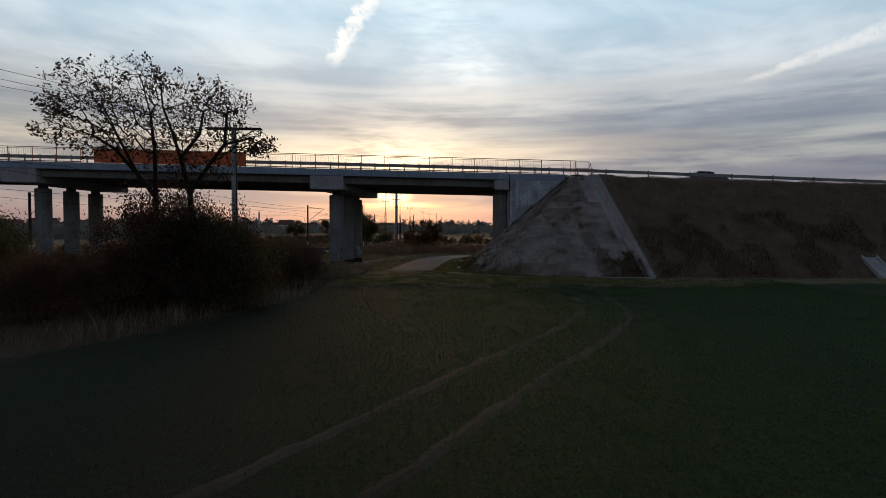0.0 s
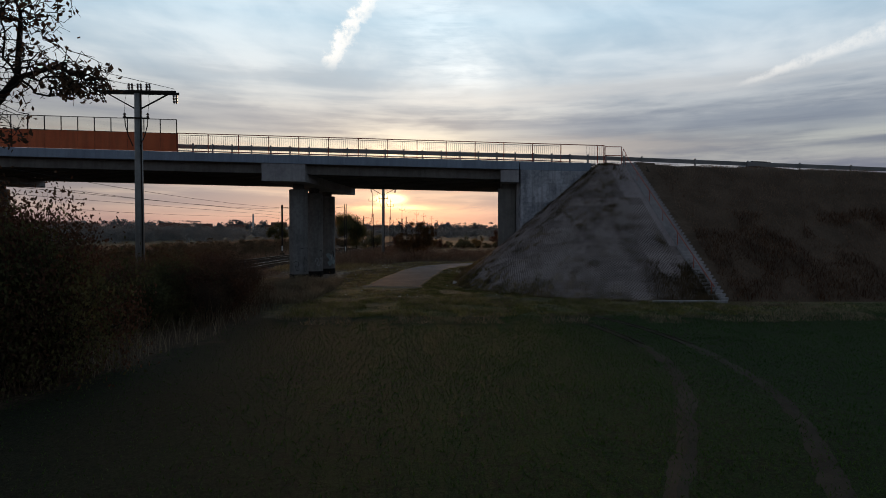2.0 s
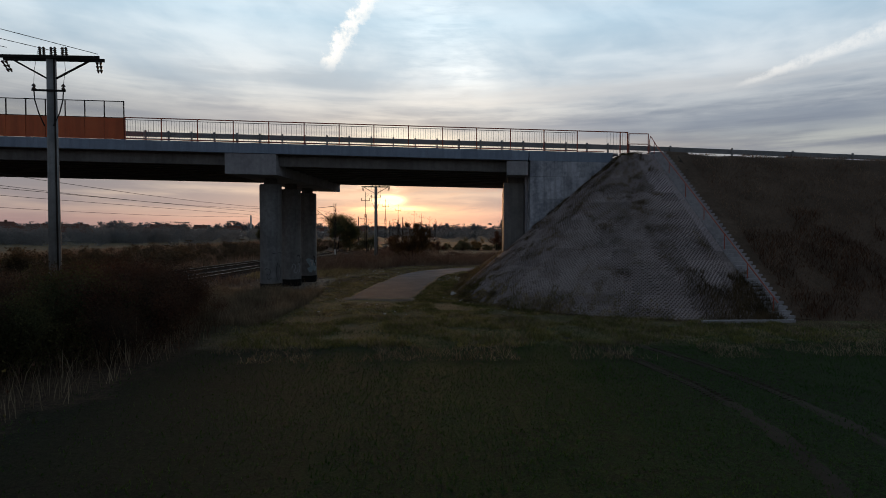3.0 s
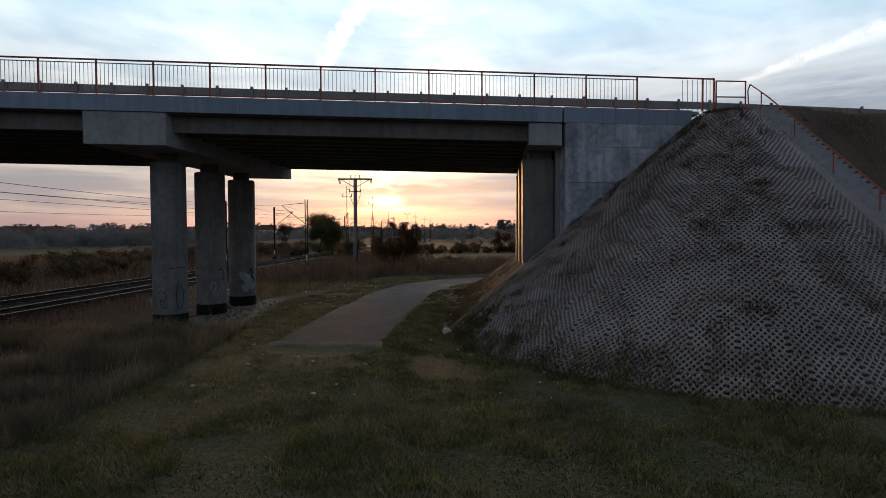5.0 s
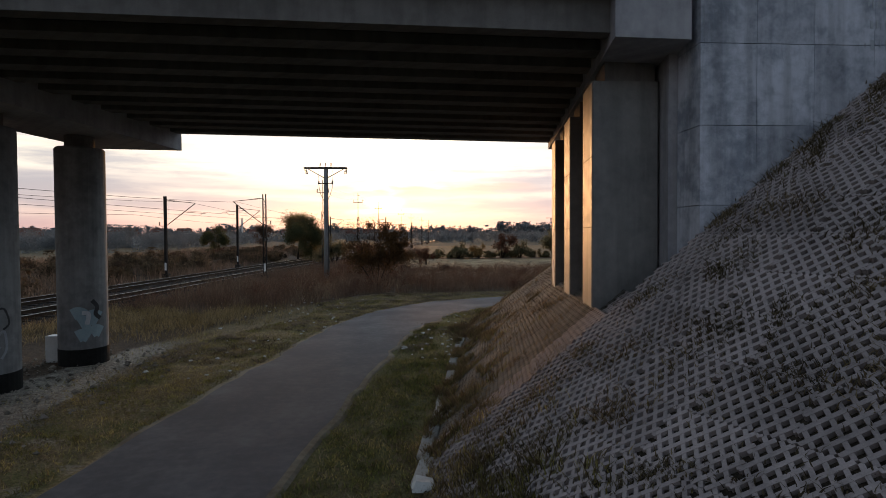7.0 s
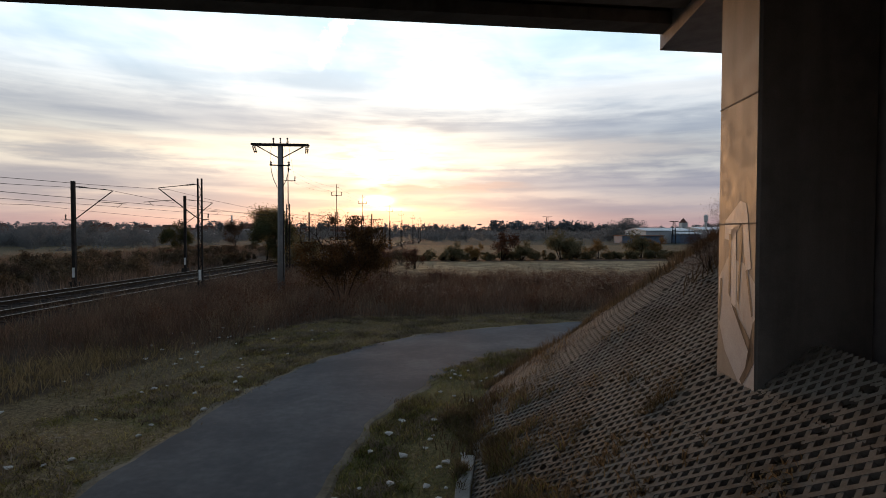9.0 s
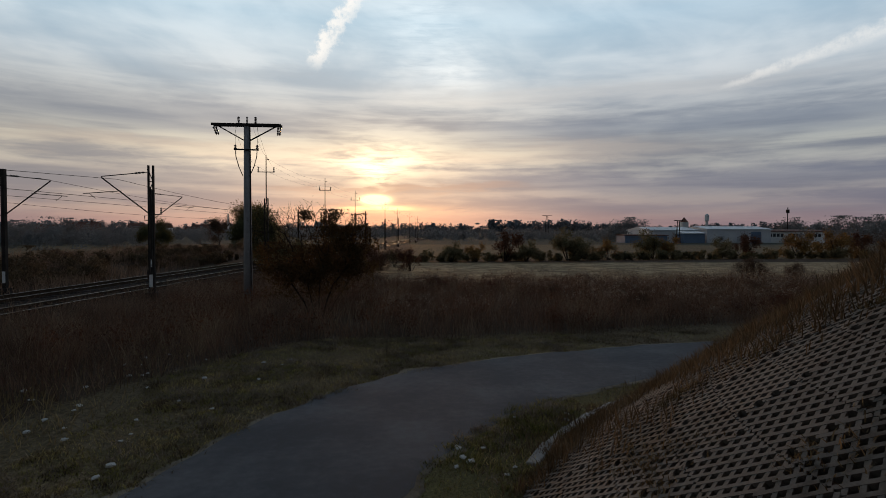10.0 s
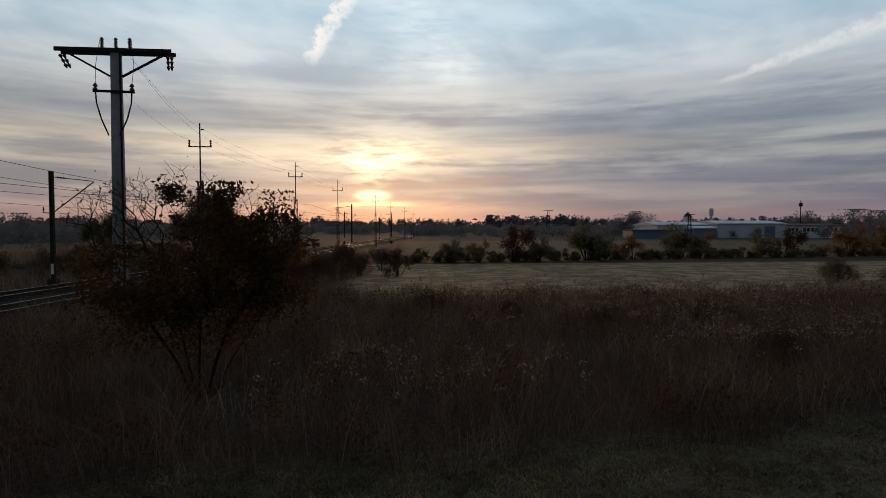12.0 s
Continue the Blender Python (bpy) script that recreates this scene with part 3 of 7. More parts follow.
RUT_SOIL = surface("rut_soil", c(0.026, 0.021, 0.014), c(0.052, 0.043, 0.031), 0.95, 0.6, 6.0, 40, 0.7, depth=0.03)
RUT_LINE = [(-2.5, -12.2), (-1.7, -14.0), (-1.1, -15.6), (-0.5, -18.5), (-0.35, -22.0), (-1.2, -26.0), (-3.4, -30.6), (-6.8, -35.6), (-9.6, -40.0), (-12.6, -44.5), (-20, -55), (-30, -70)]
for shift in (0.0, 1.9):
    line = glide([(x + shift * 0.84, y - shift * (0.25 if y > -24 else 0.62)) for x, y in RUT_LINE], 26)
    le, ri = both_sides(line, lambda s: 0.21, 0.15)
    bm = bmesh.new()
    a = [bm.verts.new((x, y, float(ground_z(x, y)) - 0.004)) for x, y in le]
    b = [bm.verts.new((x, y, float(ground_z(x, y)) - 0.004)) for x, y in ri]
    mid = [bm.verts.new(((p[0] + q[0]) / 2, (p[1] + q[1]) / 2, float(ground_z(*p)) + 0.016)) for p, q in zip(le, ri)]
    for k in range(len(a) - 1):
        bm.faces.new((a[k], a[k + 1], mid[k + 1], mid[k]))
        bm.faces.new((mid[k], mid[k + 1], b[k + 1], b[k]))
    # prints of the tyre's lugs
    for k in range(1, len(line)):
        (x0, y0), (x1, y1) = line[k - 1], line[k]
        if not -21.5 < y0 < -16.0:
            continue
        n = math.hypot(x1 - x0, y1 - y0)
        ux, uy = (x1 - x0) / n, (y1 - y0) / n
        for s in np.arange(0.0, n, 0.21):
            for w in (-1, 1):
                px, py = x0 + ux * s - uy * 0.11 * w, y0 + uy * s + ux * 0.11 * w
                bar(bm, Vector((px + uy * 0.08 * w - ux * 0.05, py - ux * 0.08 * w - uy * 0.05, float(ground_z(px, py)) + 0.012)), Vector((px - uy * 0.08 * w + ux * 0.05, py + ux * 0.08 * w + uy * 0.05, float(ground_z(px, py)) + 0.012)), 0.05, 0.016)
    tagged(part("wheel_track", bm, RUT_SOIL), "bare wheel rut bending through the green crop", "wheel track", kind="structure")

le = both_sides(glide(PATH_LINE), lambda s: 1.86 + 0.4 * math.exp(-((s - 0.52) / 0.16) ** 2), 0.55)[0]
ri = both_sides(glide(PATH_LINE), lambda s: 1.86 + 0.4 * math.exp(-((s - 0.52) / 0.16) ** 2), 0.25)[1]
bm = bmesh.new()
for inner, outer in ((LEFT, le), (RIGHT, ri)):
    a = [bm.verts.new((x, y, 0.021)) for x, y in inner]
    m_ = [bm.verts.new((p[0] * 0.35 + q[0] * 0.65, p[1] * 0.35 + q[1] * 0.65, 0.006)) for p, q in zip(inner, outer)]
    b = [bm.verts.new((x, y, -0.035)) for x, y in outer]
    for k in range(len(a) - 1):
        bm.faces.new((a[k], a[k + 1], m_[k + 1], m_[k]))
        bm.faces.new((m_[k], m_[k + 1], b[k + 1], b[k]))
# soil trodden up to the end of the asphalt
(x0, y0), (x1, y1) = LEFT[0], RIGHT[0]
rows_ = []
for out, z in ((-0.28, 0.0235), (-0.02, 0.026), (0.25, 0.010), (0.6, -0.05)):
    rows_.append([bm.verts.new((x0 + (x1 - x0) * t / 12 + 0.1 * noise.noise((t, out * 5, 2)), y0 + (y1 - y0) * t / 12 - out + 0.28 * noise.noise((t * 0.7, 3, out)), z)) for t in range(-1, 14)])
for a, b in zip(rows_, rows_[1:]):
    for k in range(len(a) - 1):
        bm.faces.new((a[k], a[k + 1], b[k + 1], b[k]))
EDGE_SOIL = surface("bare_edge_soil", c(0.11, 0.092, 0.066), c(0.24, 0.205, 0.155), 0.95, 0.9, 7.0, 50, 0.6, depth=0.03)
tagged(part("path_edge", bm, EDGE_SOIL), "strip of bare trodden soil along the asphalt", "path edge", kind="structure")

# ---------------------------------------------------------------- bridge
FALL, CROSS = 0.018, 0.014
TOP = 8.42                                     # fascia's upper edge at x = 0
PIERS = (-16.15, -42.2)
PIER_SKEW = 0.2
bridge = thing("road_bridge", "grey concrete road bridge with blue-grey edge panels on round piers", "bridge")

bm = bmesh.new()
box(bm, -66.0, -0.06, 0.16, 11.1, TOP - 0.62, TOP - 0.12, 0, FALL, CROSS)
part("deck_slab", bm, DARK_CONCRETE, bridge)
bm = bmesh.new()
box(bm, -66.0, 420.0, 1.9, 9.4, TOP - 0.119, TOP - 0.03, 0, FALL, 0.0)
part("carriageway", bm, ROAD, bridge, "grey asphalt carriageway")
for y0, y1 in ((0.16, 1.9), (9.4, 11.1)):
    bm = bmesh.new()
    box(bm, -66.0, 5.4, y0, y1, TOP - 0.118, TOP + 0.0, 0, FALL, 0.0)
    part("footway", bm, CONCRETE, bridge)

bm = bmesh.new()
box(bm, 0.0025, 0.9975, 0.0, 0.155, -0.58, 0.0)
panel_mesh = mesh_of("edge_panel", bm, FASCIA)
bm = bmesh.new()
box(bm, 0.0025, 0.9975, 0.0, 0.155, -0.52, 0.0)
panel_far = mesh_of("edge_panel", bm, FASCIA)
for k in range(-62, 6):
    for y, me in ((0.0, panel_mesh), (11.1, panel_far)):
        if k > 4 and y == 0.0:
            continue
        ob = link("edge_panel", me, bridge)
        ob.matrix_basis = Matrix.Translation((k + (0.03 if k >= 0 else -0.03), y, TOP - FALL * k - (CROSS * y if y else 0))) @ Matrix.Rotation(math.atan(FALL), 4, "Y")


def span(x0, x1, s0, s1, n=11):
    """The girders of one span between two crossbeams, which may differ in skew."""
    for k in range(n):
        y = 0.55 + k * (10.1 / (n - 1))
        a, b = x0 + s0 * y, x1 + s1 * y
        bm = bmesh.new()
        prof = ((-0.23, -1.24), (0.23, -1.24), (0.23, -1.05), (0.12, -0.98), (0.12, -0.61), (-0.12, -0.61), (-0.12, -0.98), (-0.23, -1.05))
        if k == 0:
            prof = ((-0.10, -1.24), (0.23, -1.24), (0.23, -0.61), (-0.10, -0.61))
        ends = [[bm.verts.new((xx, y + dy, TOP + dz - FALL * xx - CROSS * y)) for dy, dz in prof] for xx in (a, b)]
        for i in range(len(prof)):
            j = (i + 1) % len(prof)
            bm.faces.new((ends[0][i], ends[0][j], ends[1][j], ends[1][i]))
        bm.faces.new(ends[0])
        bm.faces.new(ends[1][::-1])
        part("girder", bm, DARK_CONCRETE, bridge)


span(PIERS[0] + 1.35, -1.2, PIER_SKEW, ABUT)
span(PIERS[1] + 1.35, PIERS[0] - 1.35, PIER_SKEW, PIER_SKEW)
span(-66.0, PIERS[1] - 1.35, PIER_SKEW, PIER_SKEW)

COLUMNS = ((0.15, 2.4), (0.72, 5.58), (1.25, 8.74))
GRAFFITI_DARK = surface("black_spray_paint", c(0.02, 0.02, 0.022), c(0.04, 0.04, 0.045), 0.6, 2.0, 12.0, 60, 0.0)
GRAFFITI_LIGHT = surface("pale_spray_paint", c(0.42, 0.42, 0.45), c(0.55, 0.55, 0.56), 0.6, 2.0, 12.0, 60, 0.0)
GRAFFITI_BLUE = surface("faded_blue_spray_paint", c(0.22, 0.30, 0.34), c(0.30, 0.38, 0.41), 0.7, 2.0, 9.0, 60, 0.0)
FADED_PAINT = surface("faded_grey_paint", c(0.27, 0.28, 0.30), c(0.36, 0.37, 0.39), 0.6, 1.5, 9.0, 60, 0.0)
for px in PIERS:
    bm = bmesh.new()
    box(bm, px - 1.45, px + 1.45, 0.05, 11.05, TOP - 1.78, TOP - 0.6, PIER_SKEW + 0.01, FALL, CROSS)
    part("crossbeam", bm, CONCRETE, bridge)
    for dx_, cy in COLUMNS:
        cx = px + 0.42 + dx_
        cap = TOP - 1.78 - FALL * cx - CROSS * cy
        bm = bmesh.new()
        lathe(bm, [(0.66, -0.3), (0.66, cap - 0.42), (0.62, cap - 0.36)], (cx, cy, 0), 32)
        col = part("column", bm, COLUMN, bridge, smooth=False)
        bm = bmesh.new()
        lathe(bm, [(0.40, cap - 0.36), (0.40, cap + 0.02)], (cx, cy, 0), 16)
        part("bearing", bm, DARK_CONCRETE, col)
        bm = bmesh.new()
        lathe(bm, [(0.668, -0.3), (0.668, 0.47)], (cx, cy, 0), 32)
        part("bitumen_band", bm, BITUMEN, col, "black bitumen coat round the foot")

# sprayed tags on the columns beside the path
def spray(points, width, cx, cy, material, name, lift=0.672):
    """A stroke of paint on a column: points of (degrees round it from -y, height)."""
    bm = bmesh.new()
    pts = glide([points[0]] + points + [points[-1]], 5)
    rows = []
    for k, (a, z) in enumerate(pts):
        a0, z0_ = pts[max(k - 1, 0)]
        a1, z1_ = pts[min(k + 1, len(pts) - 1)]
        da, dz_ = (a1 - a0) * 0.0117, z1_ - z0_
        n = math.hypot(da, dz_) or 1.0
        na, nz = -dz_ / n * width / 2 / 0.0117, da / n * width / 2
        rows.append([bm.verts.new((cx + math.sin(radians(q)) * lift, cy - math.cos(radians(q)) * lift, w)) for q, w in ((a - na, z - nz), (a + na, z + nz))])
    for g, h in zip(rows, rows[1:]):
        bm.faces.new((g[0], g[1], h[1], h[0]))
    return part(name, bm, material, bridge)


C1, C2, C3 = [(PIERS[0] + 0.42 + d, y) for d, y in COLUMNS]
spray([(-22, 1.3), (-8, 1.4), (10, 1.25), (2, 1.0), (-10, 1.05), (-4, 0.75), (14, 0.8)], 0.03, *C1, GRAFFITI_DARK, "spray_tag")
spray([(48, 1.75), (40, 1.3), (44, 0.75), (60, 0.7), (66, 1.2), (58, 1.6)], 0.03, *C1, GRAFFITI_DARK, "spray_tag")
spray([(20, 2.3), (60, 2.35), (85, 2.3)], 0.03, *C1, GRAFFITI_DARK, "spray_tag")
spray([(14, 1.2), (24, 1.5), (36, 1.3), (26, 1.0), (40, 0.9), (54, 1.15)], 0.06, *C2, FADED_PAINT, "spray_tag")
spray([(50, 1.4), (62, 1.5), (66, 1.1), (56, 0.85)], 0.06, *C2, FADED_PAINT, "spray_tag")
spray([(44, 2.0), (62, 2.05), (72, 1.7), (60, 1.55)], 0.05, *C2, GRAFFITI_DARK, "spray_tag")
for a, z, w in ((18, 1.5, 0.34), (34, 1.2, 0.42), (52, 1.35, 0.44), (28, 0.85, 0.36), (58, 0.95, 0.34)):
    spray([(a - 13, z), (a, z + 0.06), (a + 13, z - 0.02)], w, *C3, GRAFFITI_BLUE, "spray_patch")
spray([(48, 1.9), (60, 1.7), (56, 1.5), (68, 1.35)], 0.12, *C3, GRAFFITI_DARK, "spray_tag", 0.676)
spray([(26, 1.55), (40, 1.5), (36, 1.2)], 0.12, *C3, GRAFFITI_LIGHT, "spray_tag", 0.676)

# abutment: back wall, seat, slab pillars and wing walls
abutment = thing("abutment", "grey board-marked concrete abutment with wing walls and slab pillars", "abutment")
bm = bmesh.new()
box(bm, -0.2, 1.0, 0.79, 10.7, 1.0, TOP - 0.62, ABUT, FALL, CROSS)
part("back_wall", bm, CONCRETE, abutment)
bm = bmesh.new()
box(bm, -1.33, -0.05, 0.06, 11.0, TOP - 1.45, TOP - 0.62, ABUT, FALL, CROSS)
part("seat_beam", bm, CONCRETE, abutment)
PILLARS = ((1.26, 2.32), (4.22, 5.24), (7.27, 8.2))
PILLAR_X = -1.5
for y0, y1 in PILLARS:
    bm = bmesh.new()
    box(bm, PILLAR_X, -0.23, y0, y1, 1.2, 6.62 - CROSS * y0, ABUT, 0, 0)
    bmesh.ops.bevel(bm, geom=[e for e in bm.edges if abs(e.verts[0].co.z - e.verts[1].co.z) > 1], offset=0.03, segments=1, affect="EDGES")
    pillar = part("slab_pillar", bm, PILLAR, abutment)
    # Bearing block widened; its dark body stands in for the gap's shade
    bm = bmesh.new()
    box(bm, -1.25, -0.3, y0 + 0.06, y1 - 0.06, 6.62 - CROSS * y0, TOP - 1.42 - CROSS * y0, ABUT, 0, 0)
    part("bearing", bm, DARK_CONCRETE, pillar)
    for z in (3.9, 5.2):
        bm = bmesh.new()
        box(bm, PILLAR_X - 0.004, PILLAR_X + 0.08, y0 + 0.02, y1 - 0.02, z, z + 0.018, ABUT, 0, 0)
        part("formwork_seam", bm, DARK_CONCRETE, pillar)
def mural(y0, y1, shape, material, proud, name):
    """A flat painted shape on a pillar's front; across runs from the near edge, up from the ground."""
    bm = bmesh.new()
    bm.faces.new([bm.verts.new((PILLAR_X - proud + ABUT * (y0 + (y1 - y0) * u), y0 + (y1 - y0) * u, z)) for u, z in shape])
    bmesh.ops.triangulate(bm, faces=bm.faces[:])
    part(name, bm, material, abutment)


y0, y1 = PILLARS[2]
mural(y0, y1, [(0.01, 2.15), (0.35, 2.2), (0.75, 2.5), (0.93, 2.8), (0.95, 3.3), (0.7, 3.55), (0.3, 3.5), (0.02, 3.3)], FADED_PAINT, 0.002, "painted_patch")
mural(y0, y1, [(0.80, 3.75), (0.78, 3.95), (0.40, 4.15), (0.26, 4.12), (0.22, 4.0), (0.12, 3.45), (0.24, 3.42), (0.36, 3.92), (0.62, 3.85), (0.62, 3.72)], GRAFFITI_LIGHT, 0.0035, "painted_stroke")
mural(y0, y1, [(0.62, 3.84), (0.50, 3.84), (0.46, 3.05), (0.60, 3.0)], GRAFFITI_LIGHT, 0.0035, "painted_stroke")
for shape in ([(0.60, 3.05), (0.46, 3.0), (0.05, 2.5), (0.03, 2.68)], [(0.01, 2.95), (0.06, 2.9), (0.1, 2.55), (0.35, 2.27), (0.28, 2.22), (0.02, 2.5)],
              [(0.67, 3.8), (0.62, 3.8), (0.62, 3.1), (0.67, 3.15)], [(0.90, 3.3), (0.85, 3.3), (0.90, 2.8), (0.95, 2.85)], [(0.36, 3.9), (0.33, 3.9), (0.40, 3.05), (0.44, 3.1)], [(0.24, 3.42), (0.20, 3.44), (0.06, 2.98), (0.09, 2.96)]):
    mural(y0, y1, shape, GRAFFITI_DARK, 0.005, "painted_outline")
for y0, y1 in ((0.0, 0.78), (10.75, 11.1)):
    off = ABUT * y0 if y0 > 5 else 0.0
    edges = [0.08, 1.04, 2.03, 3.08, 4.1, 5.2, 6.6]
    rows = [1.4, 2.9, 4.25, 5.56, 6.9, TOP - 0.585]
    for a, b in zip(edges, edges[1:]):
        for lo, hi in zip(rows, rows[1:]):
            bm = bmesh.new()
            hi_fall = FALL if hi == rows[-1] else 0.0
            p = [(a + off + 0.003, y0, lo + 0.005), (b + off - 0.003, y0, lo + 0.005), (b + off - 0.003, y1, lo + 0.005), (a + off + 0.003, y1, lo + 0.005)]
            q = [(x, y, hi - 0.005 - hi_fall * x) for x, y, _ in p]
            hexa(bm, p + q)
            part("panel", bm, WING, abutment)

CHALK = surface("faded_white_writing", c(0.33, 0.35, 0.37), c(0.44, 0.46, 0.48), 0.8, 2.0, 14.0, 60, 0.0)
scrawl = random.Random(4)
for row_z, x0, x1 in ((7.58, 2.95, 3.95), (7.24, 3.0, 3.75), (6.92, 2.9, 3.6)):
    x = x0
    while x < x1:
        wide = scrawl.uniform(0.02, 0.06)
        bm = bmesh.new()
        box(bm, x, x + wide, -0.006, 0.0, row_z - scrawl.uniform(0.03, 0.10), row_z + scrawl.uniform(0.02, 0.09))
        part("faded_writing", bm, CHALK, abutment, "faded white writing")
        x += wide + scrawl.uniform(0.04, 0.10)

# ---------------------------------------------------------------- railings, guard rails, screen, stairs
def deck_z(x):
    return TOP - FALL * x


def railing(name, y, x0, x1, label, single=False):
    """Red posts and top rail with thin upright bars between."""
    ob = thing(name, label, "railing", group="bridge railings")
    bm = bmesh.new()
    bar(bm, (0, 0, 0), (0, 0, 1.25), 0.055, 0.055)
    post = mesh_of("post", bm, RUST_RED)
    bm = bmesh.new()
    n = 14
    for k in range(1, n):
        xx = 2.0 * k / n
        bar(bm, (xx, 0, 0.10 - FALL * xx), (xx, 0, 1.13 - FALL * xx), 0.014, 0.014)
    for z in (0.10, 1.13):
        bar(bm, (0.03, 0, z), (1.97, 0, z - FALL * 2), 0.025, 0.03)
    infill = mesh_of("infill_panel", bm, GALV)
    bm = bmesh.new()
    bar(bm, (0, 0, 0.10), (0, 0, 1.13), 0.014, 0.014)
    bar_mesh = mesh_of("bar", bm, GALV)
    strips = []
    for z in (0.10, 1.13):
        bm = bmesh.new()
        bar(bm, (0.03, 0, z), (1.97, 0, z - FALL * 2), 0.025, 0.03)
        strips.append(mesh_of("strip", bm, GALV))
    x = x0
    while x < x1 - 0.01:
        p = link("post", post, ob)
        p.location = (x, y, deck_z(x))
        if x + 2.0 <= x1 + 0.3 and single:
            for k in range(1, n):
                p = link("bar", bar_mesh, ob)
                p.location = (x + 2.0 * k / n, y, deck_z(x + 2.0 * k / n))
            for me in strips:
                p = link("strip", me, ob)
                p.location = (x, y, deck_z(x))
        elif x + 2.0 <= x1 + 0.3:
            p = tagged(link("infill_bars", infill, ob), kind="stuff")
            p.location = (x, y, deck_z(x))
        x += 2.0
    bm = bmesh.new()
    bar(bm, (x0, y, deck_z(x0) + 1.25), (x1, y, deck_z(x1) + 1.25), 0.06, 0.05)
    part("top_rail", bm, RUST_RED, ob)
    bm = bmesh.new()
    bar(bm, (x0, y, deck_z(x0) + 0.06), (x1, y, deck_z(x1) + 0.06), 0.05, 0.04)
    part("bottom_rail", bm, RUST_RED, ob)
    return ob


r1 = railing("bridge_railing", 0.09, -21.75 - 1.35, 4.55, "red steel bridge railing with thin grey upright bars", True)
for x in (5.5, 5.95):
    bm = bmesh.new()
    bar(bm, (x, 0.09, deck_z(x)), (x, 0.09, deck_z(x) + 1.25), 0.055, 0.055)
    part("post", bm, RUST_RED, r1)
bm = bmesh.new()
bar(bm, (4.5, 0.09, deck_z(4.5) + 1.25), (5.98, 0.09, deck_z(5.98) + 1.25), 0.06, 0.05)
part("top_rail", bm, RUST_RED, r1)
for x in (4.7, 4.9, 5.1, 5.3, 5.65, 5.8):
    bm = bmesh.new()
    bar(bm, (x, 0.09, deck_z(x)), (x, 0.09, deck_z(x) + 1.2), 0.014, 0.014)
    part("bar", bm, GALV, r1)
railing("bridge_railing", 0.09, -61.0, -36.0, "red steel bridge railing beyond the orange screen")
railing("bridge_railing", 11.0, -61.0, 5.0, "red steel bridge railing on the far edge").location.z = -0.24

# orange screen over the tracks
screen = thing("protective_screen", "solid orange panels with a clear framed strip above, over the railway", "screen")
SX0, SX1 = -35.9, -23.15
n = 12
wide = (SX1 - SX0) / n
CLEAR = bpy.data.materials.new("clear_sheet")
CLEAR.use_nodes = True
_s = CLEAR.node_tree.nodes["Principled BSDF"]
_s.inputs["Transmission Weight"].default_value, _s.inputs["Roughness"].default_value, _s.inputs["IOR"].default_value = 1.0, 0.05, 1.1
for k in range(n):
    a, b = SX0 + k * wide, SX0 + (k + 1) * wide
    bm = bmesh.new()
    box(bm, a + 0.01, b - 0.01, 0.04, 0.08, TOP + 0.02, TOP + 1.20, 0, FALL)
    part("panel", bm, ORANGE, screen)
    bm = bmesh.new()
    bar(bm, (b, 0.09, deck_z(b) + 0.0), (b, 0.09, deck_z(b) + 2.16), 0.05, 0.05)
    part("post", bm, STEEL_DARK, screen)
    bm = bmesh.new()
    box(bm, a + 0.03, b - 0.03, 0.085, 0.095, TOP + 1.24, TOP + 2.12, 0, FALL)
    sheet = part("clear_sheet", bm, CLEAR, screen, "clear plastic sheet")
    sheet.visible_shadow = False
for z in (1.22, 2.14):
    bm = bmesh.new()
    bar(bm, (SX0, 0.09, deck_z(SX0) + z), (SX1, 0.09, deck_z(SX1) + z), 0.05, 0.04)
    part("rail", bm, STEEL_DARK, screen)


def guard_z(x):
    return road_z(x) + 0.06


def guard_rail(y, face, label):
    """A W-beam guard rail on short posts."""
    ob = thing("guard_rail", label, "guard rail", group="guard rails")
    xs = [-62 + 2.0 * k for k in range(61)] + [70, 90, 120, 160, 220]
    prof = [(0.0, 0.75), (0.05, 0.71), (0.05, 0.66), (0.0, 0.60), (0.05, 0.54), (0.05, 0.49), (0.0, 0.45), (-0.02, 0.45), (-0.02, 0.75)]
    verts = [(x, y + face * d, guard_z(x) + h) for x in xs for d, h in prof]
    m = len(prof)
    faces = [(i * m + k, i * m + (k + 1) % m, (i + 1) * m + (k + 1) % m, (i + 1) * m + k) for i in range(len(xs) - 1) for k in range(m)]
    link("beam", soup("beam", verts, faces, GALV), ob, "galvanised W-beam")
    bm = bmesh.new()
    box(bm, -0.05, 0.05, -0.04, 0.04, -0.35, 0.82)
    post = mesh_of("post", bm, GALV)
    x = -60.0
    while x < 110:
        p = link("post", post, ob)
        p.location = (x, y - face * 0.07, guard_z(x))
        x += 1.333 if x < 8 else 4.0
    return ob


guard_rail(1.72, 1, "galvanised guard rail along the near side of the road")
guard_rail(9.55, -1, "galvanised guard rail along the far side of the road")

# gate frame beside the head of the stairs
gate = thing("barrier_frame", "rust-brown steel barrier frame at the head of the stairs", "barrier")
z0 = deck_z(6.6) - 0.15
for x in (6.02, 7.2):
    bm = bmesh.new()
    tube(bm, (x, 0.05, z0 - 0.3), (x, 0.05, z0 + 1.34), 0.03)
    part("post", bm, RUST_RED, gate)
for z in (0.72, 1.33, 0.1):
    bm = bmesh.new()
    tube(bm, (6.02, 0.05, z0 + z), (7.2, 0.05, z0 + z), 0.026)
    part("rail", bm, RUST_RED, gate)

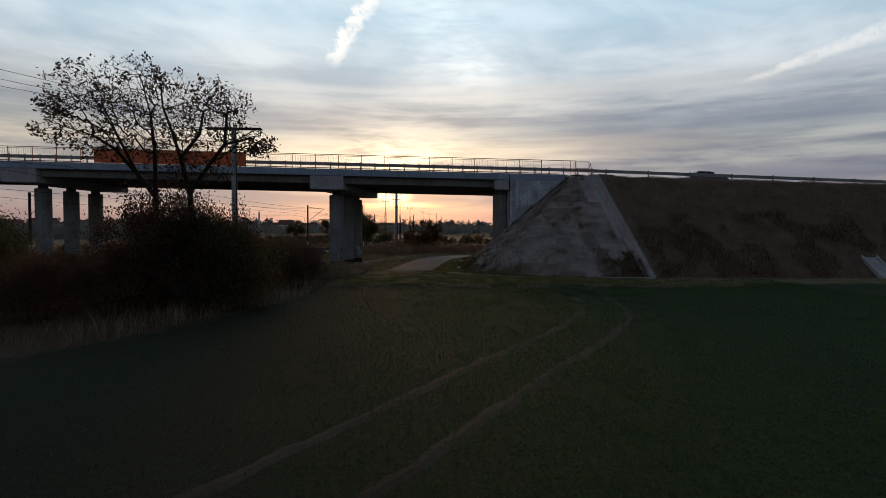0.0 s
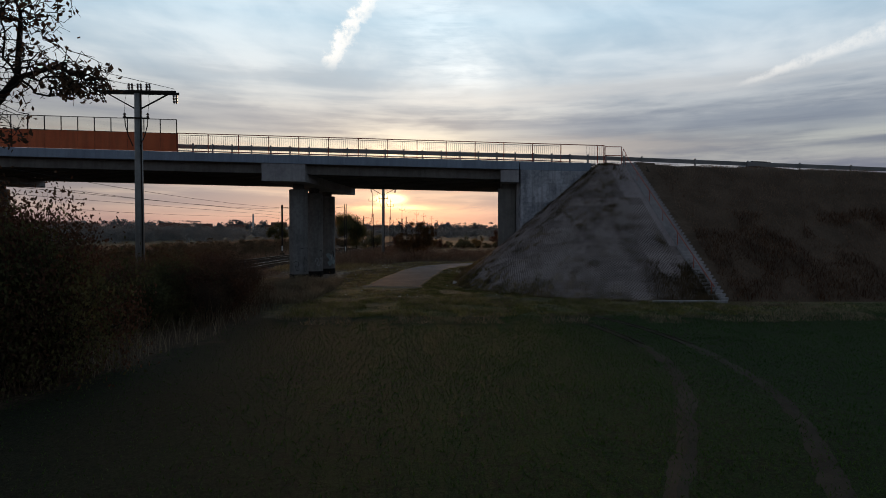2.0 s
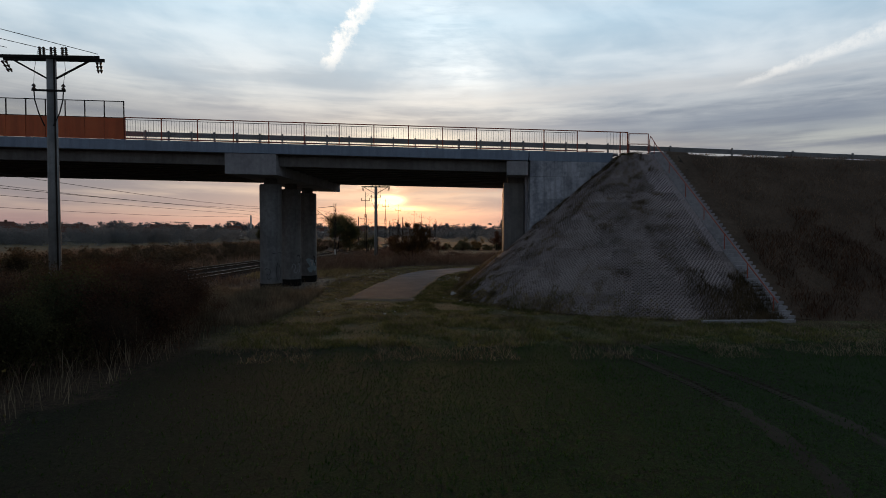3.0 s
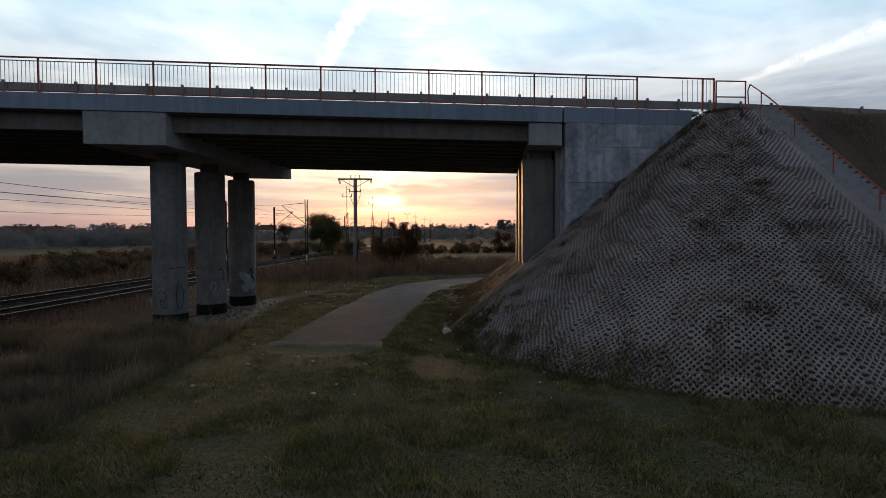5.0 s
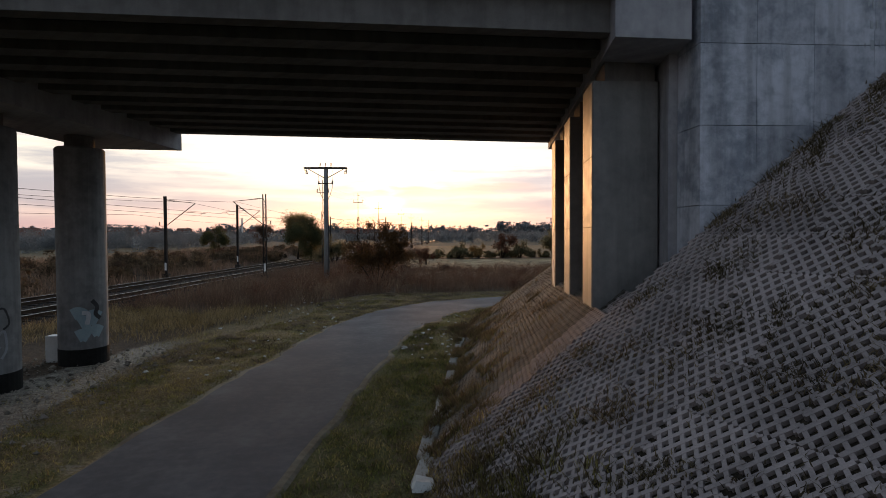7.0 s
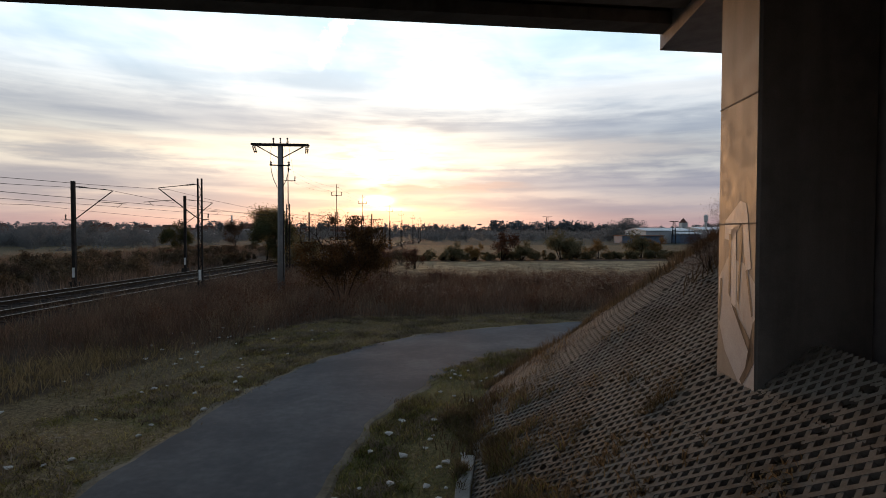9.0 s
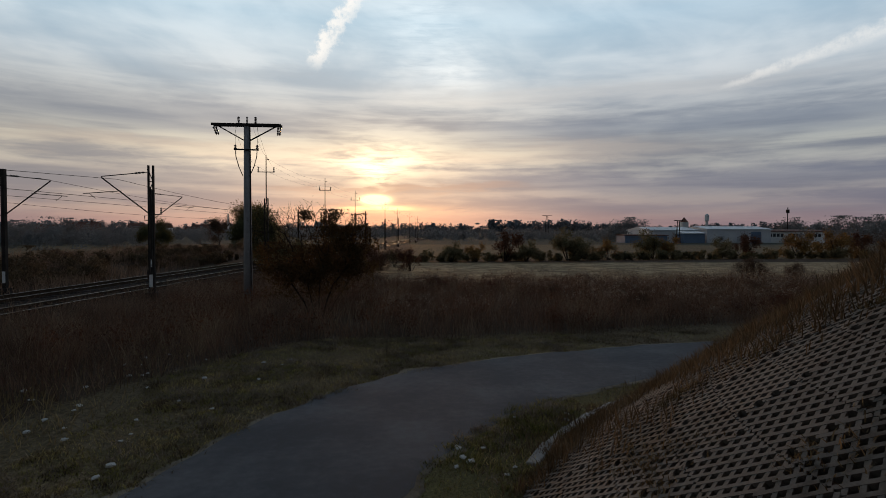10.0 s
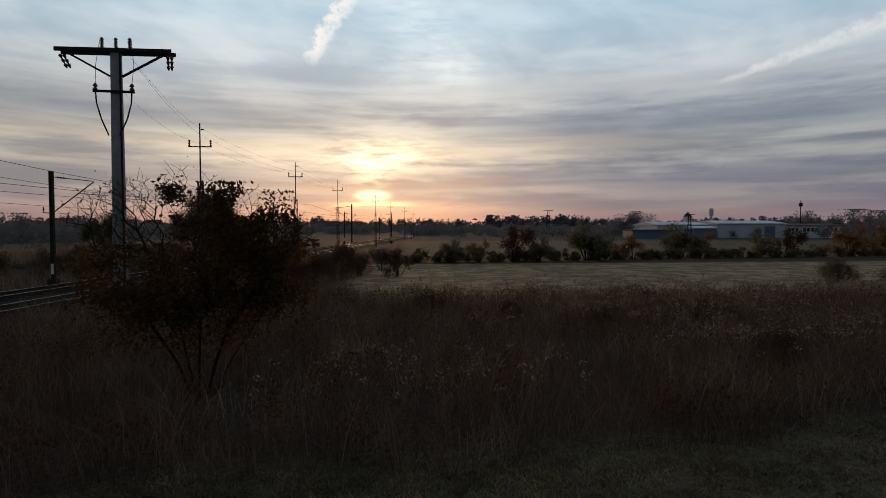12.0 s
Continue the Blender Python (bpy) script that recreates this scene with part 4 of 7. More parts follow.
# stairs down the bank
stairs = thing("embankment_stairs", "straight flight of pale concrete steps down the embankment", "stairs")
N = 47
S0, S1 = Vector((8.55, -11.0, 0.0)), Vector((7.6, -1.0, 8.22))
for k in range(N):
    t0, t1 = k / N, (k + 1) / N
    a, b = S0.lerp(S1, t0), S0.lerp(S1, t1)
    bm = bmesh.new()
    z = b.z + 0.02
    hexa(bm, [(a.x - 0.74, a.y, z - 0.45), (a.x + 0.14, a.y, z - 0.45), (b.x + 0.14, b.y + 0.05, z - 0.45), (b.x - 0.74, b.y + 0.05, z - 0.45),
              (a.x - 0.74, a.y, z), (a.x + 0.14, a.y, z), (b.x + 0.14, b.y + 0.05, z), (b.x - 0.74, b.y + 0.05, z)])
    part("step", bm, CONCRETE, stairs)
bm = bmesh.new()
for k in range(60):
    p, q = S0.lerp(S1, k / 60), S0.lerp(S1, (k + 1) / 60)
    lift = [0.10 + 0.07 * noise.noise((k * 0.5 + d, 3.0, 1.0)) for d in (0.0, 0.5)]
    hexa(bm, [(p.x + 0.08, p.y, p.z - 0.4), (p.x + 1.5, p.y, p.z - 0.4), (q.x + 1.5, q.y, q.z - 0.4), (q.x + 0.08, q.y, q.z - 0.4),
              (p.x + 0.08, p.y, p.z + lift[0]), (p.x + 1.5, p.y, p.z + 0.02), (q.x + 1.5, q.y, q.z + 0.02), (q.x + 0.08, q.y, q.z + lift[1])])
tagged(part("soil_shoulder", bm, BANK_SOIL), "dark soil heaped against the steps of the embankment", "soil", kind="structure")
bm = bmesh.new()
box(bm, 4.6, 8.4, -11.45, -11.2, -0.05, 0.10)
tagged(part("kerb_strip", bm, CONCRETE), "pale concrete kerb strip at the foot of the stairs", "kerb", kind="structure")
chute = thing("drain_chute", "pale concrete drain chute at the foot of the grassy embankment", "drain chute", (25.3, -11.4, 0))
for x0, x1, lift in ((24.8, 25.8, 0.05), (24.65, 24.8, 0.2), (25.8, 25.95, 0.2)):
    bm = bmesh.new()
    lo, hi = (-11.75, 0.0), (-9.9, 1.35)
    hexa(bm, [(x0, lo[0], -0.15), (x1, lo[0], -0.15), (x1, hi[0], hi[1] - 0.15), (x0, hi[0], hi[1] - 0.15),
              (x0, lo[0], lift), (x1, lo[0], lift), (x1, hi[0], hi[1] + lift), (x0, hi[0], hi[1] + lift)])
    part("channel" if lift < 0.1 else "side_kerb", bm, CONCRETE, chute)
handrail = thing("stair_handrail", "rust-red tubular handrail beside the embankment stairs", "handrail")
off = Vector((-0.62, 0, 0))
for k in range(7):
    p = S0.lerp(S1, (k + 0.15) / 6.3) + off
    bm = bmesh.new()
    tube(bm, p, p + Vector((0, 0, 0.74)), 0.02)
    part("post", bm, RUST_RED, handrail)
bm = bmesh.new()
tube(bm, S0 + off + Vector((0, 0, 0.74)), S1 + off + Vector((0, -0.6, 0.3)), 0.024)
tube(bm, S1 + off + Vector((0, -0.6, 0.3)), Vector((7.26, -0.15, z0 + 1.16)), 0.024)
tube(bm, (7.26, -0.15, z0 + 1.16), (7.26, 0.0, z0 + 0.95), 0.024)
tube(bm, (7.26, 0.0, z0 + 0.95), (7.26, -0.15, z0 - 0.3), 0.024)
part("rail", bm, RUST_RED, handrail)

# ---------------------------------------------------------------- openwork slabs on the slopes
def openwork(w=1.0, h=0.75, thick=0.115, pu=1.0 / 6.5, pv=0.75 / 7.5, t=0.0235):
    """Corners and quads of a slab of two crossing sets of bars with diamond holes; it lies in x (across) and y (up the slope)."""
    verts, faces = [], []
    length = math.hypot(pu / 2, pv)
    for sign, top in ((1, 0.0), (-1, -0.004)):
        du, dv = sign * pu / 2 / length, pv / length
        reach = int((w + h * pu / pv / 2) / pu) + 2
        for k in range(-reach, reach + 1):
            u0 = k * pu
            # where this line enters and leaves the slab
            s0, s1 = -h / 2 / dv, h / 2 / dv
            lo, hi = sorted(((-w / 2 - u0) / du, (w / 2 - u0) / du))
            s0, s1 = max(s0, lo), min(s1, hi)
            if s1 - s0 < 0.03:
                continue
            nu, nv = -dv * t, du * t
            a, b = (u0 + du * s0, dv * s0), (u0 + du * s1, dv * s1)
            o = len(verts)
            for z in (top, -thick):
                for p, q in ((a, -1), (a, 1), (b, 1), (b, -1)):
                    verts.append((p[0] + q * nu, p[1] + q * nv, z))
            faces += [(o, o + 1, o + 2, o + 3), (o, o + 3, o + 7, o + 4), (o + 1, o + 5, o + 6, o + 2), (o, o + 4, o + 5, o + 1), (o + 3, o + 2, o + 6, o + 7)]
    return np.array(verts) * (0.994, 0.994, 1.0), np.array(faces)


SLAB_V, SLAB_F = openwork()
slab_poses = []
rng = random.Random(5)


def lay(place, u, v, wide=1.0):
    """One slab at a place, with its across and upslope directions."""
    u, v = Vector(u).normalized(), Vector(v).normalized()
    n = u.cross(v)
    m = Matrix((u, v, n)).transposed().to_4x4()
    m.translation = Vector(place) + n * (0.016 + rng.uniform(-0.005, 0.005))
    slab_poses.append(m @ pose(0, 0, 0, rng.uniform(-0.4, 0.4), rng.uniform(-0.4, 0.4), rng.uniform(-0.6, 0.6)) @ Matrix.Diagonal((wide, 1, 1, 1)))


def pave_cone(centre, a0, a1, r0, r1, keep, base=CONE_R, steep=CONE_S):
    """Rows of slabs round a cone; angles in degrees from -x, clockwise seen from above for the far cone."""
    slant = math.hypot(1, steep)
    r = r1
    while r > r0:
        n = max(round(abs(radians(a1 - a0)) * r), 1)
        for k in range(n):
            a = radians(a0 + (a1 - a0) * (k + 0.5) / n)
            x, y = centre[0] - math.cos(a) * r, centre[1] + math.sin(a) * r
            z = steep * (base - r)
            if keep(x, y, z):
                out = Vector((-math.cos(a), math.sin(a), 0))
                upv = Vector((-out.x, -out.y, steep)).normalized()
                side = upv.cross(Vector((out.x * steep, out.y * steep, 1)).normalized())
                lay((x, y, z), side, upv, abs(radians(a1 - a0)) * (r + 0.18) / n)
        r -= 0.752 / slant


pave_cone(NEAR_C, 0.0, -97.5, 1.1, 10.75, lambda x, y, z: z < 8.0)
pave_cone(FAR_C, 0.0, 46.0, 1.2, 10.2, lambda x, y, z: z < 3.9 + 1.2 * noise.noise((x * 0.5, y * 0.5, 3)), FAR_R, FAR_S)
slant = math.hypot(1, CONE_S)
for j in range(8):
    xs = -4.08 + j * 0.752 / slant
    for k in range(11):
        if (j > 5 and k < 8) or (j > 6 and k < 10):
            continue
        y = 0.56 + k * 1.017
        lay((xs + ABUT * y, y, bank_z(xs + ABUT * y, y)), Vector((-ABUT, -1, 0)), Vector((1, -ABUT, (CONE_S + (FAR_S - CONE_S) * y / 11.2) * (1 + ABUT * ABUT))))
# a narrow column of cut slabs beside the stairs
for k in range(16):
    y = -1.6 - k * 0.752 / slant
    x = 7.75 + 0.08 * (-1.0 - y) - 0.95
    lay((x, y, bank_z(7.0, y) - 0.006), Vector((1, 0, 0)), Vector((-0.08, 1, CONE_S)), 0.42)

# ---------------------------------------------------------------- railway and power lines
def track_x(y, which):
    """Centre line of the near (0) or far (1) track."""
    return -24.0 - 4.1 * which + 0.12 * y


T_LO, T_HI = -70.0, 320.0
for which in (0, 1):
    track = thing("railway_track", "worn railway track with shiny steel rails on dark ballast", "railway track", group="railway tracks")
    bm = bmesh.new()
    sec = ((-1.75, -0.05), (-1.2, 0.13), (1.2, 0.13), (1.75, -0.05))
    ends = [[bm.verts.new((track_x(y, which) + d, y, h)) for d, h in sec] for y in (T_LO, T_HI)]
    for k in range(3):
        bm.faces.new((ends[0][k], ends[0][k + 1], ends[1][k + 1], ends[1][k]))
    part("ballast_bed", bm, BALLAST, track)
    for d in (-0.75, 0.75):
        bm = bmesh.new()
        bar(bm, (track_x(T_LO, which) + d, T_LO, 0.325), (track_x(T_HI, which) + d, T_HI, 0.325), 0.068, 0.035)
        bar(bm, (track_x(T_LO, which) + d, T_LO, 0.25), (track_x(T_HI, which) + d, T_HI, 0.25), 0.02, 0.13)
        bar(bm, (track_x(T_LO, which) + d, T_LO, 0.185), (track_x(T_HI, which) + d, T_HI, 0.185), 0.13, 0.03)
        rail = part("rail", bm, RAIL_RUST, track)
        bm = bmesh.new()
        bar(bm, (track_x(T_LO, which) + d, T_LO, 0.348), (track_x(T_HI, which) + d, T_HI, 0.348), 0.064, 0.009)
        part("running_surface", bm, RAIL_STEEL, rail, "polished running surface")
    bm = bmesh.new()
    box(bm, -1.2, 1.2, -0.13, 0.13, 0.02, 0.178)
    sleeper = mesh_of("sleeper", bm, SLEEPER)
    for k in range(140):
        y = -12 + 0.65 * k
        s = link("sleeper", sleeper, track)
        s.location = (track_x(y, which), y, 0)
        s.rotation_euler.z = -math.atan(0.12)


def wires(name, runs, r, label, category, material=None):
    """Hanging wires: (start, end, sag) each."""
    ob = thing(name, label, category)
    for a, b, sag in runs:
        a, b = Vector(a), Vector(b)
        bm = bmesh.new()
        n = 8
        side = (b - a).cross(Vector((0, 0, 1))).normalized() * r
        rings = []
        for k in range(n + 1):
            t = k / n
            p = a.lerp(b, t) - Vector((0, 0, 4 * sag * t * (1 - t)))
            rings.append([bm.verts.new(p + o) for o in (side, Vector((0, 0, r)), -side, Vector((0, 0, -r)))])
        for g, h in zip(rings, rings[1:]):
            for k in range(4):
                bm.faces.new((g[k], g[(k + 1) % 4], h[(k + 1) % 4], h[k]))
        part("wire", bm, material or STEEL_DARK, ob)
    return ob


def insulator(bm, a, b, r=0.06, n=4):
    """A string of ribbed sheds from a to b."""
    a, b = Vector(a), Vector(b)
    tube(bm, a, b, r * 0.4, n=6)
    for k in range(n):
        p, q = a.lerp(b, (k + 0.15) / n), a.lerp(b, (k + 0.75) / n)
        tube(bm, p, q, r, r * 0.6, 8)


def power_pole(at, top, label, arm=1.75, strain=False):
    """A round concrete pole with a braced crossarm, insulators and cable down-leads."""
    ob = thing("power_pole", label, "power pole", at, "power poles")
    bm = bmesh.new()
    lathe(bm, [(0.235, -0.3), (0.165, top)], at, 20)
    part("pole", bm, POLE_CONCRETE, ob, smooth=True)
    x, y, _ = at
    bm = bmesh.new()
    for d in (-0.19, 0.19):
        bar(bm, (x - arm, y + d, top + 0.06), (x + arm, y + d, top + 0.06), 0.07, 0.12)
    part("crossarm", bm, STEEL_DARK, ob)
    for s in (-1, 1):
        bm = bmesh.new()
        bar(bm, (x + s * 0.17, y, top - 0.72), (x + s * 1.5, y, top + 0.02), 0.06, 0.06)
        part("brace", bm, STEEL_DARK, ob)
    for k in (-0.42, 0.0, 0.42):
        for d in ((0, 0.16) if strain else (0,)):
            bm = bmesh.new()
            insulator(bm, (x + k + d, y, top + 0.12), (x + k + d - (0.03 if d else 0), y, top + 0.50), 0.065, 5)
            part("insulator", bm, CERAMIC, ob)
    bm = bmesh.new()
    bar(bm, (x - 0.62, y - 0.2, top - 1.22), (x + 0.62, y - 0.2, top - 1.24), 0.07, 0.07)
    part("lower_crossarm", bm, STEEL_DARK, ob)
    for s in (-0.55, 0.55):
        bm = bmesh.new()
        insulator(bm, (x + s, y - 0.2, top - 1.2), (x + s, y - 0.2, top - 0.98), 0.08, 2)
        part("insulator", bm, CERAMIC, ob)
        bm = bmesh.new()
        pts = [(x + s, y - 0.2, top - 1.2), (x + s * 0.95, y - 0.2, top - 1.6), (x + s * 0.7, y - 0.2, top - 2.1), (x + s * 0.3, y - 0.22, top - 2.6)]
        for p, q in zip(pts, pts[1:]):
            tube(bm, p, q, 0.022, n=6)
        part("cable", bm, STEEL_DARK, ob)
        bm = bmesh.new()
        pts = [(x + s, y - 0.2, top - 1.0), (x + s * 1.05, y - 0.1, top - 0.4), (x + s * 0.85, y, top + 0.5)]
        for p, q in zip(pts, pts[1:]):
            tube(bm, p, q, 0.009, n=4)
        part("jumper_wire", bm, STEEL_DARK, ob)
    bm = bmesh.new()
    tube(bm, (x + 0.2, y - 0.16, -0.1), (x + 0.17, y - 0.12, top), 0.03, n=6)
    part("cable_duct", bm, STEEL_DARK, ob)
    for s in (-1, 1):
        bm = bmesh.new()
        insulator(bm, (x + s * arm * 0.97, y, top - 0.05), (x + s * arm * 0.92, y + 0.25, top - 0.42), 0.06, 3)
        insulator(bm, (x + s * arm * 0.90, y, top - 0.05), (x + s * arm * 0.86, y + 0.25, top - 0.42), 0.06, 3)
        part("strain_insulator", bm, CERAMIC, ob)
    return ob


power_pole((-20.95, -10.05, 0.0), 10.30, "tall round concrete power pole with braced crossarm before the bridge", 1.9, True)
power_pole((-11.18, 38.0, 0.0), 9.20, "tall round concrete power pole with braced crossarm beside the track", 1.75)
wires("overhead_wires", [((-22.6 + 1.7 * k, -10.05, 10.75 - 0.1 * k), (-60 + 6 * k, -44, 15.0 - 0.3 * k), 0.7) for k in range(3)], 0.012, "three thin dark overhead power wires", "wires")


def mast_lattice(bm, x, y, z0, z1, w, step=0.55):
    """Two legs joined by flat battens and diagonals."""
    for s in (-1, 1):
        bar(bm, (x + s * w / 2, y, z0), (x + s * w / 2, y, z1), 0.07, 0.14)
    z, flip = z0 + 0.3, 1
    while z + step < z1:
        bar(bm, (x - w / 2, y, z), (x + w / 2, y, z), 0.03, 0.05)
        bar(bm, (x - flip * w / 2, y, z), (x + flip * w / 2, y, z + step), 0.025, 0.04)
        z, flip = z + step, -flip


def catenary_mast(at, side, lattice, label, height=7.2, reach=2.5):
    """A mast with a hinged bracket over the track on its side (-1 left, 1 right)."""
    ob = thing("catenary_mast", label, "catenary mast", at, "catenary masts")
    x, y, _ = at
    bm = bmesh.new()
    if lattice:
        mast_lattice(bm, x, y, 0.0, height, 0.24)
    else:
        bar(bm, (x, y, -0.2), (x, y, height), 0.20, 0.24)
    part("mast", bm, STEEL_DARK, ob)
    bm = bmesh.new()
    bar(bm, (x, y, -0.2), (x, y, 0.5), 0.5, 0.5)
    part("foundation", bm, SLEEPER, ob)
    bm = bmesh.new()
    bar(bm, (x, y - 0.13, 0.8), (x, y - 0.13, 1.45), 0.16, 0.02)
    part("white_mark", bm, WHITE_PAINT, ob, "white painted mark")
    bm = bmesh.new()
    tube(bm, (x + side * 0.15, y, height - 2.5), (x + side * reach, y, height - 0.65), 0.035, n=6)
    part("bracket_tube", bm, STEEL_DARK, ob)
    bm = bmesh.new()
    tube(bm, (x + side * 0.15, y, height - 0.35), (x + side * reach, y, height - 0.6), 0.025, n=6)
    insulator(bm, (x + side * 0.35, y, height - 0.37), (x + side * 0.85, y, height - 0.42), 0.06, 3)
    part("tie_rod", bm, STEEL_DARK, ob)
    bm = bmesh.new()
    tube(bm, (x + side * (reach - 1.0), y, height - 1.35), (x + side * (reach + 0.9), y, height - 1.5), 0.022, n=6)
    tube(bm, (x + side * (reach + 0.6), y, height - 1.5), (x + side * (reach + 0.3), y, height - 1.75), 0.015, n=5)
    part("steady_arm", bm, STEEL_DARK, ob)
    bm = bmesh.new()
    bar(bm, (x - side * 0.1, y, height - 2.6), (x - side * 0.55, y, height - 2.55), 0.05, 0.05)
    insulator(bm, (x - side * 0.5, y, height - 2.5), (x - side * 0.5, y, height - 2.2), 0.06, 3)
    part("feeder_arm", bm, STEEL_DARK, ob)
    return ob


WHITE_PAINT = surface("chalky_white_paint", c(0.62, 0.62, 0.6), c(0.75, 0.75, 0.73), 0.7, 2.0, 9.0, 60, 0.1)
for y, lat in ((38.8, True), (104.0, False), (152.0, False), (205.0, True)):
    catenary_mast((-21.0 + 0.12 * y, y, 0.0), -1, lat, "dark lattice catenary mast with bracket over the track" if lat else "dark steel catenary mast with bracket over the track")
for y in (-62.0, 41.5, 56.4, 98.0, 145.0, 198.0):
    catenary_mast((-30.4 + 0.12 * y, y, 0.0), 1, False, "dark steel catenary mast with a white painted mark")
catenary_mast((-53.0, 18.0, 0.0), 1, False, "dark steel catenary mast on the far side of the railway", 7.6)
runs = []
for which in (0, 1):
    stops_ = (-70, -20, 41, 92, 145, 198, 250)
    for a, b in zip(stops_, stops_[1:]):
        for z, sag in ((6.65, 0.75), (5.55, 0.03)):
            runs.append(((track_x(a, which), a, z), (track_x(b, which), b, z), sag))
        if which:
            runs.append(((track_x(a, which) - 4.6, a, 5.6), (track_x(b, which) - 4.6, b, 5.6), 0.5))
wires("contact_wires", runs, 0.011, "thin dark contact and carrier wires over the tracks", "wires")


def line_mast(at, top, label):
    """A slim lattice foot with a thin tube above it and a small forked crossarm."""
    ob = thing("line_mast", label, "line mast", at, "line masts")
    x, y, _ = at
    bm = bmesh.new()
    mast_lattice(bm, x, y, 0.0, top - 3.4, 0.26)
    part("lattice_foot", bm, STEEL_DARK, ob)
    bm = bmesh.new()
    tube(bm, (x, y, top - 3.9), (x, y, top), 0.05, 0.035, 6)
    part("tube", bm, STEEL_DARK, ob)
    bm = bmesh.new()
    bar(bm, (x - 0.65, y, top - 1.35), (x + 0.65, y, top - 1.35), 0.05, 0.06)
    part("crossarm", bm, STEEL_DARK, ob)
    for s in (-0.6, 0.6):
        bm = bmesh.new()
        insulator(bm, (x + s, y, top - 1.33), (x + s, y, top - 0.95), 0.07, 3)
        part("insulator", bm, CERAMIC, ob)
    bm = bmesh.new()
    insulator(bm, (x + 0.05, y, top - 0.35), (x + 0.25, y, top - 0.38), 0.05, 2)
    part("insulator", bm, CERAMIC, ob)
    return ob


line_at = [(-13.6, 53.2), (-11.4, 72.5), (-9.4, 92.0), (-5.6, 124.0), (-3.0, 150.0), (1.0, 185.0), (5.0, 225.0)]
for x, y in line_at:
    line_mast((x, y, 0.0), 9.75, "slim dark lattice line mast with a forked crossarm")
runs = []
for (ax, ay), (bx, by) in zip([(-11.2, 38.2)] + line_at, line_at):
    for d, z in ((-0.6, 8.8), (0.6, 8.8), (0.2, 9.4)):
        runs.append(((ax + d, ay, z), (bx + d, by, z), 0.35))
wires("line_wires", runs, 0.005, "thin dark wires along the line masts", "wires")
bm = bmesh.new()
box(bm, -15.62, -15.22, 8.75, 9.1, -0.05, 0.78)
bmesh.ops.bevel(bm, geom=bm.edges[:], offset=0.02, segments=1, affect="EDGES")
tagged(part("cable_cabinet", bm, surface("pale_grey_plastic", c(0.45, 0.45, 0.44), c(0.55, 0.55, 0.54), 0.5, 2, 9, 60, 0.05)), "small pale grey cable cabinet standing behind the column", "cabinet")

# ---------------------------------------------------------------- plants
def leaf_material(name, a, b, vary=0.35, through=0.35):
    m = bpy.data.materials.new(name)
    m.use_nodes = True
    T = Nodes(m.node_tree)
    tree = m.node_tree
    rand = T.add("ShaderNodeNewGeometry").outputs["Random Per Island"]
    shade = T.smooth(rand, 0.0, 1.0, 1.0 - vary, 1.0 + vary)
    mixed = T.mix(T.smooth(T.noise(T.add("ShaderNodeTexCoord").outputs["Object"], 0.8, 5.0), 0.38, 0.62), a, b)
    colour = T.mix(1.0, mixed, T.xyz(shade, shade, shade), "MULTIPLY")
    shader = tree.nodes["Principled BSDF"]
    T.put(shader.inputs["Base Color"], colour)
    shader.inputs["Roughness"].default_value = 0.8
    shader.inputs["Specular IOR Level"].default_value = 0.2
    glow_ = T.add("ShaderNodeBsdfTranslucent")
    T.put(glow_.inputs[0], colour)
    mix = T.add("ShaderNodeMixShader")
    mix.inputs[0].default_value = through
    T.put(mix.inputs[1], shader.outputs[0])
    T.put(mix.inputs[2], glow_.outputs[0])
    T.put(tree.nodes["Material Output"].inputs[0], mix.outputs[0])
    return m


BROWN_LEAF = leaf_material("brown_autumn_leaf", c(0.060, 0.040, 0.027), c(0.098, 0.056, 0.032))
RED_LEAF = leaf_material("rust_autumn_leaf", c(0.075, 0.037, 0.024), c(0.115, 0.054, 0.030))
OLIVE_LEAF = leaf_material("olive_leaf", c(0.060, 0.064, 0.028), c(0.105, 0.092, 0.036), 0.35, 0.45)
YELLOW_LEAF = leaf_material("yellow_autumn_leaf", c(0.17, 0.125, 0.042), c(0.24, 0.15, 0.05), 0.35, 0.5)
DRY_GRASS = leaf_material("dry_grass", c(0.17, 0.132, 0.086), c(0.28, 0.22, 0.145))
DARK_WEED = leaf_material("dead_weed_stalk", c(0.098, 0.058, 0.041), c(0.185, 0.123, 0.084))
SCRUB_LEAF = leaf_material("dark_scrub_leaf", c(0.075, 0.055, 0.034), c(0.125, 0.088, 0.050))
# Pale blue-grey leaf colour puts the haze of distance on far trees
HAZED_FAR_LEAF = leaf_material("hazed_far_woodland", c(0.15, 0.16, 0.165), c(0.20, 0.205, 0.205), 0.1, 0.3)
SLOPE_WEED = leaf_material("slope_weed", c(0.078, 0.060, 0.036), c(0.15, 0.108, 0.064))
# Haze is tinted into the ridge's leaf colour as well
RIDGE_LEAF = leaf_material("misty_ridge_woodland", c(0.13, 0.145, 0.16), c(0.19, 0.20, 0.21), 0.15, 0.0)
# Hedge olive lightened to carry haze across the fields
HEDGE_LEAF = leaf_material("dull_hedge_leaf", c(0.11, 0.106, 0.058), c(0.18, 0.145, 0.078), 0.35, 0.5)
AMBER_LEAF = leaf_material("amber_hedge_leaf", c(0.17, 0.10, 0.038), c(0.24, 0.15, 0.055), 0.35, 0.5)
GREEN_GRASS = leaf_material("verge_grass", c(0.19, 0.172, 0.052), c(0.37, 0.29, 0.12), 0.5)
